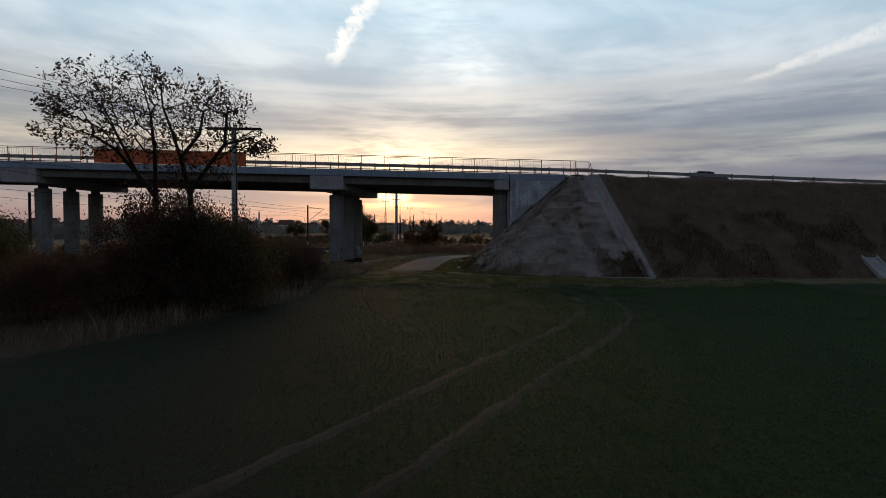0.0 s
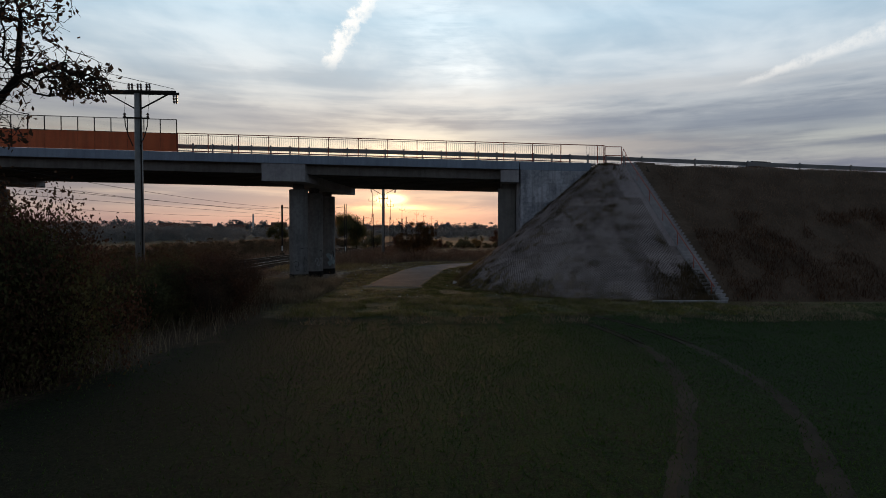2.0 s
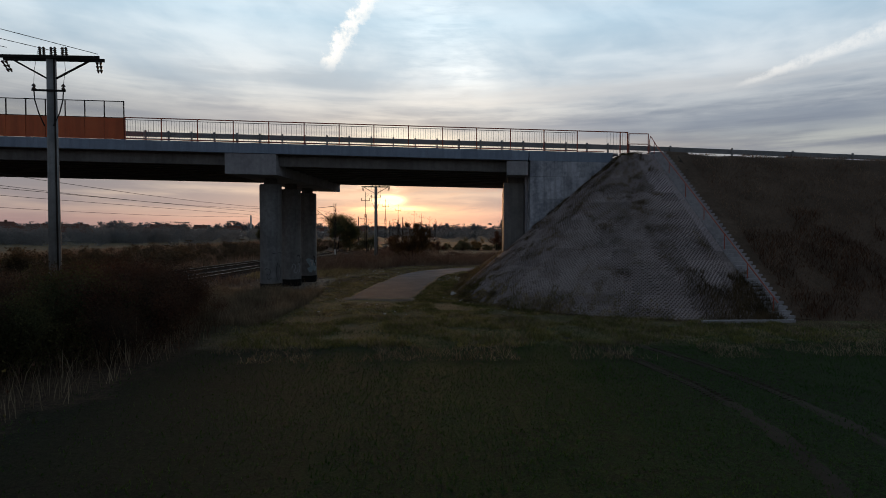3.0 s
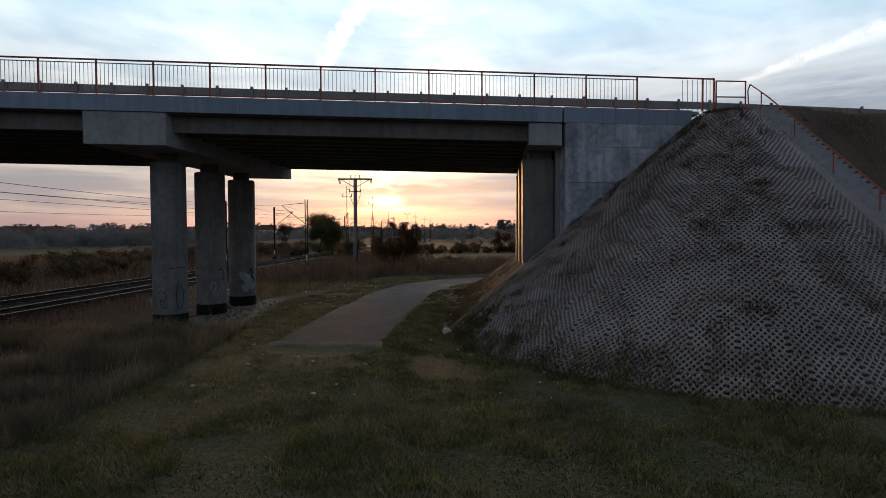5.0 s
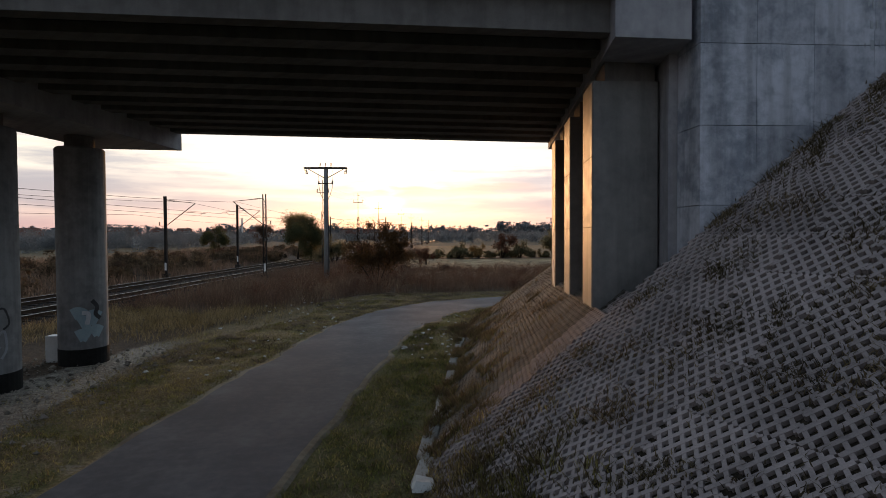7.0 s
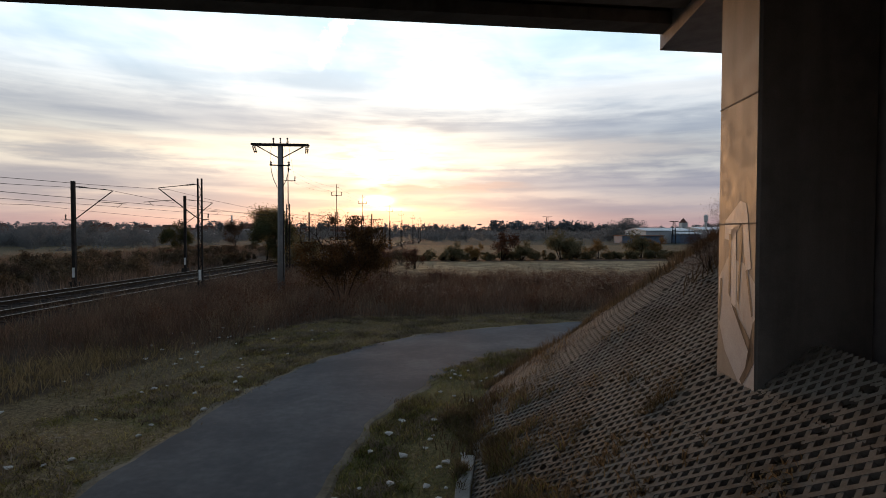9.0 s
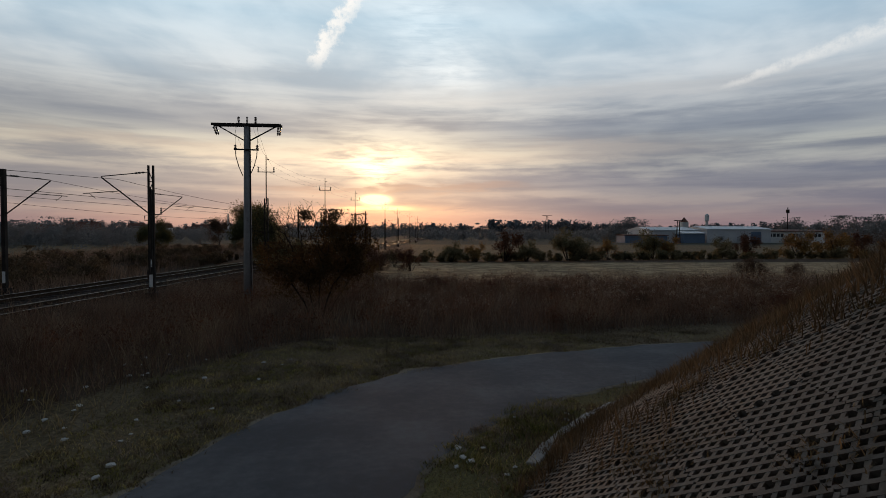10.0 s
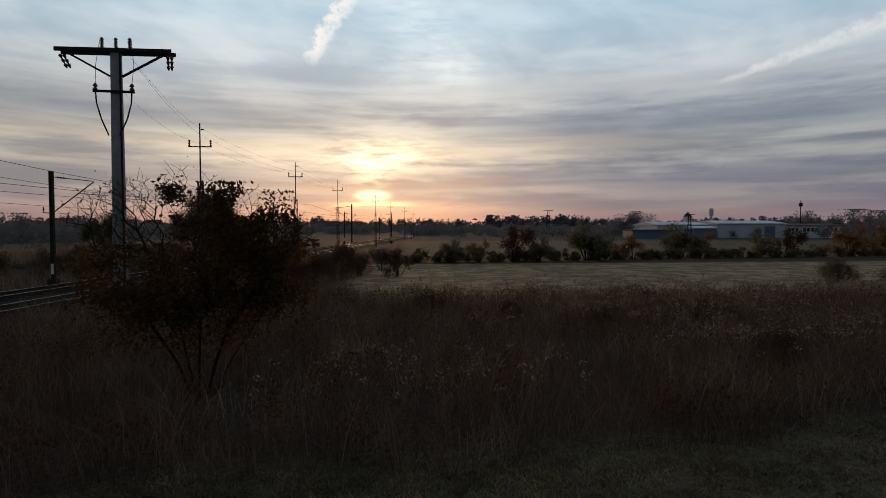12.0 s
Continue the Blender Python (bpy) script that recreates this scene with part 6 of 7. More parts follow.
for k in range(1300):
    az_ = radians(pick.uniform(-52, 48))
    d = pick.uniform(240, 620)
    if -8 < math.degrees(az_) < 2 and d < 330:
        continue
    spots.append((math.sin(az_) * d, math.cos(az_) * d, pick.uniform(2.6, 5.6) * (0.8 + d / 900)))
far_wood("far_trees", spots, "dark belt of distant trees along the horizon", HAZED_FAR_LEAF, 0.62, 200)
spots = [(math.sin(radians(a)) * 1500, math.cos(radians(a)) * 1500, 25 + 9 * noise.noise((a * 0.21, 3, 0)) + pick.uniform(-3, 4) + (8 if 9 < a < 19 else 0)) for a in np.arange(-55, 50, 0.42)]
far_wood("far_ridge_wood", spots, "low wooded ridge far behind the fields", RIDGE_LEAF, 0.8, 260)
spots = [(91 + pick.uniform(-6, 16), 250, pick.uniform(8, 11)) for _ in range(5)] + [(pick.uniform(172, 250), pick.uniform(225, 260), pick.uniform(8, 12)) for _ in range(30)]
far_wood("works_trees", spots, "tall dark trees round the distant sheds", HAZED_FAR_LEAF, 0.28, 1300)
spots = [(pick.uniform(-170, -60), pick.uniform(120, 190), pick.uniform(3.5, 6.5)) for _ in range(80)]
spots += [(math.sin(radians(a)) * d, math.cos(radians(a)) * d, pick.uniform(4.0, 6.5)) for a, d in ((pick.uniform(-52, -25), pick.uniform(185, 212)) for _ in range(70))]
far_wood("village_trees", spots, "dark trees among distant village houses", HAZED_FAR_LEAF, 0.26, 1100)


def blades(name, x, y, z, height, width, material, label, category, gen, lean=0.35, uneven=0.6):
    """One mesh of many single blades."""
    n = len(x)
    h = height * gen.uniform(0.5, 1.25, n) * (1.0 + uneven * np.array([noise.noise((p * 0.7, q * 0.7, 5.0)) + 0.6 * noise.noise((p * 2.3, q * 2.3, 1.0)) for p, q in zip(x, y)]))
    a = gen.uniform(0, math.tau, n)
    w = width * gen.uniform(0.6, 1.3, n)
    dx_, dy_ = np.cos(a) * w, np.sin(a) * w
    lx, ly = gen.normal(size=n) * lean * h, gen.normal(size=n) * lean * h
    mid = 0.55
    p = np.stack([x - dx_, y - dy_, z], -1), np.stack([x + dx_, y + dy_, z], -1)
    q = np.stack([x + lx * 0.35 + dx_ * 0.7, y + ly * 0.35 + dy_ * 0.7, z + h * mid], -1), np.stack([x + lx * 0.35 - dx_ * 0.7, y + ly * 0.35 - dy_ * 0.7, z + h * mid], -1)
    tip = np.stack([x + lx, y + ly, z + h], -1)
    verts = np.stack([p[0], p[1], q[0], q[1], tip], 1).reshape(-1, 3)
    o = np.arange(n)[:, None] * 5
    faces = np.concatenate([o + [0, 1, 2], o + [0, 2, 3], o + [3, 2, 4]])
    return tagged(new(name, soup(name, verts, faces, material)), label, category, kind="stuff")


def scatter(gen, n, x0, x1, y0, y1, keep, patch=0.35, level=-0.1):
    """Random places in a rectangle, thinned out in patches."""
    x, y = gen.uniform(x0, x1, n), gen.uniform(y0, y1, n)
    ok = np.array([keep(a, b) and noise.noise((a * patch, b * patch, 6)) > level for a, b in zip(x, y)])
    return x[ok], y[ok]


path_mid = glide(PATH_LINE)
PM = np.array(path_mid)


def off_path(x, y, gap=1.9):
    return ((PM - (x, y)) ** 2).sum(1).min() > gap * gap


def bush_edge(y):
    """The border between the field and the rough strip."""
    return -12.6 - 0.11 * max(-y - 5, 0) - 0.012 * max(-y - 18, 0) ** 2


gen = np.random.default_rng(21)
x, y = scatter(gen, 210000, -22, 16, -46, -12, lambda a, b: a > bush_edge(b) - 0.5 and gen.random() < 0.25 + 0.75 * min(max((a + 13.0) / 9.0, 0.0), 1.0), 0.3, -1.0)
blades("crop", x, y, ground_z(x, y), 0.045, 0.010, CROP_LEAF, "short dark green rows of young cereal", "crop", gen, 0.5)
x, y = scatter(gen, 70000, -14, 14, -14, 29.5, lambda a, b: off_path(a, b) and bank_z(a, b) < 0.05 and b < 27.5 - 0.22 * max(-5.0 - a, 0.0) ** 2 + 0.1 * max(a, 0.0), 0.45, -0.12)
blades("verge_grass", x, y, ground_z(x, y), 0.06, 0.008, GREEN_GRASS, "short rough green verge grass", "grass", gen, 0.6)
x, y = scatter(gen, 60000, -14, 14, -14, 29.5, lambda a, b: off_path(a, b) and bank_z(a, b) < 0.05 and b < 27.5 - 0.22 * max(-5.0 - a, 0.0) ** 2 + 0.1 * max(a, 0.0), 0.8, 0.0)
blades("dead_grass", x, y, ground_z(x, y), 0.09, 0.008, DRY_GRASS, "flattened tufts of dead grass", "grass", gen, 0.9)
x, y = scatter(gen, 11000, -19, -11.5, -34, 12, lambda a, b: b < 0.5 and abs(a - bush_edge(b) + 0.9 + 0.5 * noise.noise((a, b * 0.4, 1))) < 0.9, 0.7, -0.12)
blades("edge_grass", x, y, ground_z(x, y), 0.75, 0.008, DRY_GRASS, "tall pale dead grass along the hedge", "grass", gen, 0.3)
x, y = scatter(gen, 40000, -34, -9.2, -34, 30, lambda a, b: a < bush_edge(b) - 0.3 + 3.4 * min(max((b - 11.0) / 7.0, 0.0), 1.0) and off_path(a, b, 3.0) and not rail_x(b) - 7.2 < a < rail_x(b) + 1.0 and not (a > -18.3 and -0.5 < b < 11.5) and not (b > -12 and b < 1 and gen.random() < 0.6), 0.3, -0.3)
near_ = y > 10.0
blades("rough_weeds", x[~near_], y[~near_], ground_z(x, y)[~near_], 0.62, 0.010, DARK_WEED, "dark tangled dead weeds", "weeds", gen, 0.4)
blades("rough_grass", x[near_], y[near_], ground_z(x, y)[near_], 0.24, 0.010, MEADOW_GRASS, "low olive-brown rough grass beside the track", "grass", gen, 0.6)


def weed_edge(a):
    """Where the mown verge meets the tall weeds."""
    return 27.3 - 0.22 * max(-5.0 - a, 0.0) ** 2 + 0.17 * max(a + 2.0, 0.0)


def weed_land(a, b):
    return b > weed_edge(a) + 0.7 * noise.noise((a * 0.4, b * 0.4, 2)) and a > rail_x(b) + 1.2


x, y = scatter(gen, 160000, -22, 46, 14, 48.5, weed_land, 0.25, -0.5)
near_ = y + 1.5 * np.array([noise.noise((a * 0.3, b * 0.3, 4)) for a, b in zip(x, y)]) < 20.0
blades("tall_weeds", x[~near_], y[~near_], ground_z(x, y)[~near_], 0.85, 0.007, DARK_WEED, "tall dense dead brown weeds", "weeds", gen, 0.42, 0.9)
blades("meadow_grass", x[near_], y[near_], ground_z(x, y)[near_], 0.42, 0.008, MEADOW_GRASS, "knee-high olive-brown grass between path and track", "grass", gen, 0.5, 0.9)
x, y = scatter(gen, 36000, -20, 46, 22, 48, weed_land, 0.35, 0.02)
blades("pale_weeds", x, y, ground_z(x, y), 0.95, 0.006, DRY_GRASS, "pale dry grass stalks among the weeds", "weeds", gen, 0.4, 0.9)
x, y = scatter(gen, 60000, rail_x(40) - 9, -8, 8, 100, lambda a, b: rail_x(b) + 1.3 < a < rail_x(b) + 9.0 and off_path(a, b, 3.5) and b > 12, 0.3, -0.25)
near_ = y < 21.0
blades("trackside_weeds", x[~near_], y[~near_], ground_z(x, y)[~near_], 0.65, 0.010, DARK_WEED, "low brown weeds beside the track", "weeds", gen, 0.35)
blades("trackside_grass", x[near_], y[near_], ground_z(x, y)[near_], 0.30, 0.010, MEADOW_GRASS, "low brown grass beside the track", "grass", gen, 0.5)
# fluffy seed heads on the weeds
x, y = scatter(gen, 4200, -5, 40, 28.5, 50, weed_land, 0.22, 0.05)
pts = np.stack([x, y, gen.uniform(0.75, 1.2, len(x))], -1)
pts = np.repeat(pts, 9, 0) + gen.normal(size=(len(x) * 9, 3)) * (0.07, 0.07, 0.05)
v, f = leaves(pts, 0.035, gen)
tagged(new("seed_heads", soup("seed_heads", v, f, SEED_HEAD)), "pale fluffy seed heads over the weeds", "weeds", kind="stuff")
# tufts that grow out of the paved slopes and the bank
pts_x, pts_y, pts_z = [], [], []
for k in range(170):
    a = radians(pick.uniform(-4, 95) if k % 3 else pick.uniform(-4, 40)) if k < 140 else radians(pick.uniform(-60, 0))
    r = CONE_R - 10.2 * pick.random() ** 1.2
    cx_, cy_ = NEAR_C if k < 140 else FAR_C
    tx, ty = cx_ - math.cos(a) * r, cy_ - math.sin(a) * r
    m = pick.randint(90, 320)
    sp = pick.uniform(0.09, 0.24)
    sx_, sy_, turn_ = sp * pick.uniform(0.4, 1.0), sp * pick.uniform(1.0, 2.4), pick.uniform(0, 3.14)
    for _ in range(m):
        g, h = pick.gauss(0, sx_), pick.gauss(0, sy_)
        px, py = tx + g * math.cos(turn_) - h * math.sin(turn_), ty + g * math.sin(turn_) + h * math.cos(turn_)
        pts_x.append(px), pts_y.append(py), pts_z.append(bank_z(px, py))
for k in range(80):
    ty = pick.uniform(1.0, 13.5)
    tx = pick.uniform(-4.2, -1.7) + ABUT * min(ty, 11.2)
    sp = pick.uniform(0.06, 0.22)
    for _ in range(pick.randint(30, 130)):
        px, py = tx + pick.gauss(0, sp), ty + pick.gauss(0, sp)
        pts_x.append(px), pts_y.append(py), pts_z.append(max(bank_z(px, py), 0.0))
for k in range(2600):
    px = 0.2 + 5.4 * pick.random()
    if noise.noise((px * 1.7, 0, 3)) < -0.05:
        continue
    pts_x.append(px + pick.gauss(0, 0.08)), pts_y.append(-0.12 - abs(pick.gauss(0, 0.14))), pts_z.append(bank_z(px, -0.1))
for k in range(6000):
    a = radians(pick.uniform(-5, 92))
    r = CONE_R + pick.gauss(0.05, 0.22)
    pts_x.append(NEAR_C[0] - math.cos(a) * r), pts_y.append(-math.sin(a) * r), pts_z.append(max(bank_z(pts_x[-1], pts_y[-1]), 0))
blades("slope_tufts", np.array(pts_x), np.array(pts_y), np.array(pts_z), 0.085, 0.008, SLOPE_TUFT, "brown weed tufts growing through the slope paving", "weeds", gen, 0.95)
# wider dark patches of dead grass on the near cone
x, y = [], []
for k in range(75):
    a = radians(pick.triangular(0, 92, 62))
    r = CONE_R - pick.uniform(0.2, 10.0)
    sp = pick.uniform(0.12, 0.34)
    for _ in range(pick.randint(80, 300)):
        g, h = pick.gauss(0, sp * 1.6), pick.gauss(0, sp * 0.7)
        x.append(NEAR_C[0] - math.cos(a) * r - math.sin(a) * g - math.cos(a) * h), y.append(-math.sin(a) * r + math.cos(a) * g - math.sin(a) * h)
x, y = np.array(x), np.array(y)
blades("slope_patches", x, y, np.array([max(bank_z(a, b), 0.0) for a, b in zip(x, y)]), 0.10, 0.009, SLOPE_WEED, "dark brown patches of dead grass over the slope paving", "weeds", gen, 0.9)
x, y = scatter(gen, 60000, 8.9, 40, -13.5, 0.0, lambda a, b: bank_z(a, b) > 0.0, 0.5, -0.4)
blades("bank_grass", x, y, np.array([bank_z(a, b) for a, b in zip(x, y)]), 0.15, 0.010, BANK_LEAF, "dark dead grass on the embankment", "grass", gen, 0.5)
x, y = scatter(gen, 60000, 8.9, 40, -13.5, -1.0, lambda a, b: 0.0 < bank_z(a, b) < 4.8 + 1.5 * noise.noise((a * 0.3, b * 0.3, 7)), 0.45, 0.02)
blades("bank_weeds", x, y, np.array([bank_z(a, b) for a, b in zip(x, y)]), 0.26, 0.012, RED_LEAF, "dark rust-brown weeds on the lower embankment", "weeds", gen, 0.5)
x, y = scatter(gen, 26000, -2, 26, 11.3, 24, lambda a, b: bank_z(a, b) > (2.6 if a < FAR_C[0] else 0.0), 0.5, -0.3)
blades("far_bank_grass", x, y, np.array([bank_z(a, b) for a, b in zip(x, y)]), 0.34, 0.009, SLOPE_WEED, "dark dead grass on the far embankment", "grass", gen, 0.45)
for x, y, h in ((3.9, 13.2, 1.0), (4.6, 14.6, 0.9), (5.6, 13.8, 1.2), (6.4, 16.0, 1.1), (7.6, 14.5, 1.0), (4.9, 16.6, 0.8), (3.2, 12.4, 0.8), (1.7, 11.7, 0.85), (2.4, 12.2, 1.0)):
    s = thicket(x, y, h, 2, "bushes on the far bank")
    s.location.z = bank_z(x, y) - 0.05
x, y = [], []
for k in range(36000):
    a = radians(pick.uniform(0, 92)) if k < 6000 else radians(pick.triangular(18, 95, 70))
    r = FAR_R + pick.gauss(-0.05, 0.3) if k < 6000 else FAR_R - pick.uniform(0.0, 6.5)
    if noise.noise((math.cos(a) * r * 0.9, math.sin(a) * r * 0.9, 8)) < (0.0 if k < 6000 else -0.25):
        continue
    x.append(FAR_C[0] - math.cos(a) * r), y.append(FAR_C[1] + math.sin(a) * r)
blades("slope_foot_weeds", np.array(x), np.array(y), np.array([max(bank_z(a, b), 0.0) for a, b in zip(x, y)]), 0.22, 0.009, SLOPE_WEED, "brown weeds along the foot of the far slope", "weeds", gen, 0.4)

x, y = scatter(gen, 90000, -62, -24, 4, 120, lambda a, b: rail_x(b) - 30 < a < rail_x(b) - 6.5 and (a < -18.3 or b > 12), 0.2, -0.35)
blades("scrub_weeds", x, y, np.array([berm(a, b) for a, b in zip(x, y)]), 0.95, 0.013, BANK_LEAF, "dark brown dead scrub beyond the railway", "weeds", gen, 0.3)
x, y = scatter(gen, 30000, -40, -12, -40, 110, lambda a, b: (rail_x(b) - 2.9 < a < rail_x(b) - 2.3) or (0.7 < a - rail_x(b) < 1.6) or (-7.4 < a - rail_x(b) < -6.4), 0.3, -0.5)
blades("ballast_weeds", x, y, np.full(len(x), 0.05), 0.35, 0.008, DARK_WEED, "sparse dead weeds along the ballast", "weeds", gen, 0.35)

x, y = scatter(gen, 70000, -23, -12.2, -12, 1.0, lambda a, b: a < bush_edge(b) + 0.4 and a > rail_x(b) + 1.5, 0.4, -0.3)
blades("strip_grass", x, y, ground_z(x, y), 0.42, 0.008, DRY_GRASS, "pale brown dead grass before the bridge", "grass", gen, 0.45)
x, y = scatter(gen, 26000, -13, 12, -17.5, -8.5, lambda a, b: bank_z(a, b) < 0.03, 0.5, -0.05)
blades("field_edge_grass", x, y, ground_z(x, y), 0.16, 0.008, DRY_GRASS, "dead grass along the edge of the field", "grass", gen, 0.8)


def tufts(gen, n, per, spread, x0, x1, y0, y1, keep):
    """Places of blades that stand together in tufts."""
    tx, ty = scatter(gen, n, x0, x1, y0, y1, keep, 0.5, -0.2)
    k = gen.integers(per // 2, per * 2, len(tx))
    x, y = np.repeat(tx, k), np.repeat(ty, k)
    s = np.repeat(gen.uniform(0.5, 1.5, len(tx)) * spread, k)
    return x + gen.normal(size=len(x)) * s, y + gen.normal(size=len(x)) * s


def mown(a, b):
    return a > -12.6 + 3.2 * min(max((b - 11.0) / 7.0, 0.0), 1.0) and off_path(a, b) and bank_z(a, b) < 0.05 and b < weed_edge(a) + 0.4


x, y = tufts(gen, 5200, 16, 0.09, -14, 3, -13, 28, mown)
blades("green_tufts", x, y, ground_z(x, y), 0.07, 0.009, GREEN_GRASS, "small olive-green grass tufts on the verge", "grass", gen, 0.7)
x, y = tufts(gen, 5400, 16, 0.10, -14, 12, -13, 29, mown)
blades("straw_tufts", x, y, ground_z(x, y), 0.07, 0.009, DRY_GRASS, "small straw-coloured grass tufts on the verge", "grass", gen, 0.9)
x, y = tufts(gen, 2600, 14, 0.10, -6, 14, 22, 30, mown)
blades("pale_verge_tufts", x, y, ground_z(x, y), 0.07, 0.010, DRY_GRASS, "pale rough tufts along the path", "grass", gen, 0.9)
x, y = scatter(gen, 230000, -14, 3, 1, 28.5, lambda a, b: mown(a, b), 0.8, -0.55)
side_ = gen.random(len(x)) < 0.55
blades("turf", x[side_], y[side_], ground_z(x, y)[side_], 0.045, 0.006, GREEN_GRASS, "short worn olive turf beside the path", "grass", gen, 0.8)
blades("dead_turf", x[~side_], y[~side_], ground_z(x, y)[~side_], 0.045, 0.006, DRY_GRASS, "short dead straw-coloured turf beside the path", "grass", gen, 0.9)
# leafy dead stalks between the tall weeds
tx, ty = scatter(gen, 2600, -14, 34, 24, 48, weed_land, 0.3, -0.1)
k = gen.integers(14, 44, len(tx))
p = np.repeat(np.stack([tx, ty, gen.uniform(0.35, 0.75, len(tx))], -1), k, 0)
p = p + gen.normal(size=p.shape) * (0.16, 0.16, 0.20)
p[:, 2] = np.abs(p[:, 2])
v, f = leaves(p, 0.045, gen)
tagged(new("weed_foliage", soup("weed_foliage", v, f, RED_LEAF)), "dark rust-brown withered weed leaves", "weeds", kind="stuff")
for x, y, h, k in ((-7.8, 57.5, 2.2, 0), (-6.4, 60.5, 2.6, 1), (-5.0, 62.5, 2.0, 0), (-3.4, 68.0, 2.4, 2), (-9.0, 55.0, 1.8, 1), (-4.6, 44.0, 1.3, 2), (-8.4, 41.5, 1.5, 0), (26.0, 53.5, 1.5, 2), (28.0, 55.0, 1.7, 0), (31.0, 54.0, 1.3, 0)):
    thicket(x, y, h, k, "shrubs among the weeds")
for k in range(26):
    a, b = pick.uniform(-4.0, 30.0), pick.uniform(30.5, 46.0)
    thicket(a, b, pick.uniform(0.65, 1.15), pick.choice((0, 1, 1, 2)), "shrubs among the weeds")
FRESH_GRASS = leaf_material("fresh_grass", c(0.105, 0.115, 0.034), c(0.21, 0.19, 0.066), 0.5)
x, y = tufts(gen, 4600, 18, 0.10, -8, 3, -9, 20, lambda a, b: mown(a, b) and a > -8.6 + 0.14 * b)
blades("fresh_tufts", x, y, ground_z(x, y), 0.09, 0.009, FRESH_GRASS, "fresh green grass tufts between path and slope", "grass", gen, 0.7)
x, y = tufts(gen, 1500, 18, 0.12, -13, 8, -15.5, -9.5, lambda a, b: bank_z(a, b) < 0.05)
blades("field_side_tufts", x, y, ground_z(x, y), 0.15, 0.009, FRESH_GRASS, "green grass tufts at the edge of the field", "grass", gen, 0.7)
x, y = scatter(gen, 13000, 4.4, 8.1, -11.6, -7.6, lambda a, b: -0.3 < bank_z(a, b) < 1.7 + 0.9 * noise.noise((a, b, 1)) and gen.random() < min(max((a - 4.6) / 2.2, 0.0), 1.0), 0.6, -0.35)
blades("stair_foot_weeds", x, y, np.array([max(bank_z(a, b), 0.0) for a, b in zip(x, y)]), 0.28, 0.010, SLOPE_WEED, "dark weeds over the bare corner beside the stairs", "weeds", gen, 0.45)
x, y = tufts(gen, 1300, 42, 0.15, -13, 8, 8, 29, mown)
blades("dark_clumps", x, y, ground_z(x, y), 0.07, 0.010, SLOPE_WEED, "dark clumps of withered grass on the verge", "grass", gen, 0.6)
x, y = tufts(gen, 1000, 36, 0.13, -13, 10, 8, 29, mown)
blades("pale_clumps", x, y, ground_z(x, y), 0.10, 0.010, SEED_HEAD, "pale trodden clumps of grass on the verge", "grass", gen, 1.0)

# weeds over the foot of the slope under the deck
x, y, z = [], [], []
for k in range(30000):
    py = pick.uniform(0.5, 13.5)
    up_ = abs(pick.gauss(0.0, 0.72)) + 0.25 * noise.noise((py * 0.8, 2.0, 5.0))
    px = -4.6 + up_ + ABUT * min(py, 11.2)
    if noise.noise((px * 1.6, py * 1.6, 9)) < -0.12 + 0.25 * up_:
        continue
    x.append(px), y.append(py), z.append(max(bank_z(px, py), 0.0))
x, y, z = np.array(x), np.array(y), np.array(z)
half = gen.random(len(x)) < 0.7
blades("slope_edge_weeds", x[half], y[half], z[half], 0.17, 0.009, SLOPE_TUFT, "brown withered weeds over the foot of the slope", "weeds", gen, 0.6)
blades("slope_edge_grass", x[~half], y[~half], z[~half], 0.13, 0.009, FRESH_GRASS, "green grass creeping over the foot of the slope", "grass", gen, 0.6)

# grass creeping up the foot of the near cone
x, y = [], []
for k in range(26000):
    a, r = radians(pick.triangular(-6, 80, 10)), CONE_R + 0.1 - abs(pick.gauss(0.0, 0.85))
    px, py = NEAR_C[0] - math.cos(a) * r, -math.sin(a) * r
    if pick.random() < 0.65 and noise.noise((px * 2.1, py * 2.1, 12)) > -0.25 + 0.3 * (CONE_R - r):
        x.append(px), y.append(py)
x, y = np.array(x), np.array(y)
z = np.array([max(bank_z(a, b), 0.0) for a, b in zip(x, y)])
half = gen.random(len(x)) < 0.6
blades("cone_foot_weeds", x[half], y[half], z[half], 0.14, 0.009, SLOPE_TUFT, "withered grass creeping over the foot of the slope paving", "weeds", gen, 0.6)
blades("cone_foot_grass", x[~half], y[~half], z[~half], 0.12, 0.009, GREEN_GRASS, "olive grass creeping over the foot of the slope paving", "grass", gen, 0.6)

# ---------------------------------------------------------------- buildings, car, small things
SHEET = surface("pale_sheet_metal", c(0.42, 0.45, 0.47), c(0.52, 0.54, 0.55), 0.5, 0.3, 2.0, 20, 0.05)
BLUE_SHEET = surface("blue_sheet_metal", c(0.07, 0.12, 0.19), c(0.10, 0.16, 0.24), 0.5, 0.3, 2.0, 20, 0.05)
ROOF = surface("pale_roof_sheet", c(0.36, 0.40, 0.43), c(0.48, 0.51, 0.53), 0.45, 0.3, 2.0, 20, 0.05)
WINDOW = surface("dark_window_glass", c(0.03, 0.035, 0.04), c(0.05, 0.055, 0.06), 0.1, 0.5, 3.0, 20, 0.0)
WHITE_WALL = surface("white_render", c(0.55, 0.55, 0.53), c(0.66, 0.66, 0.64), 0.85, 0.3, 2.0, 20, 0.1)
TILE_ROOF = surface("red_brown_roof", c(0.12, 0.06, 0.045), c(0.17, 0.09, 0.07), 0.8, 0.4, 3.0, 20, 0.2)
DULL_WALL = surface("weathered_render", c(0.30, 0.29, 0.27), c(0.40, 0.39, 0.36), 0.85, 0.3, 2.0, 20, 0.1)


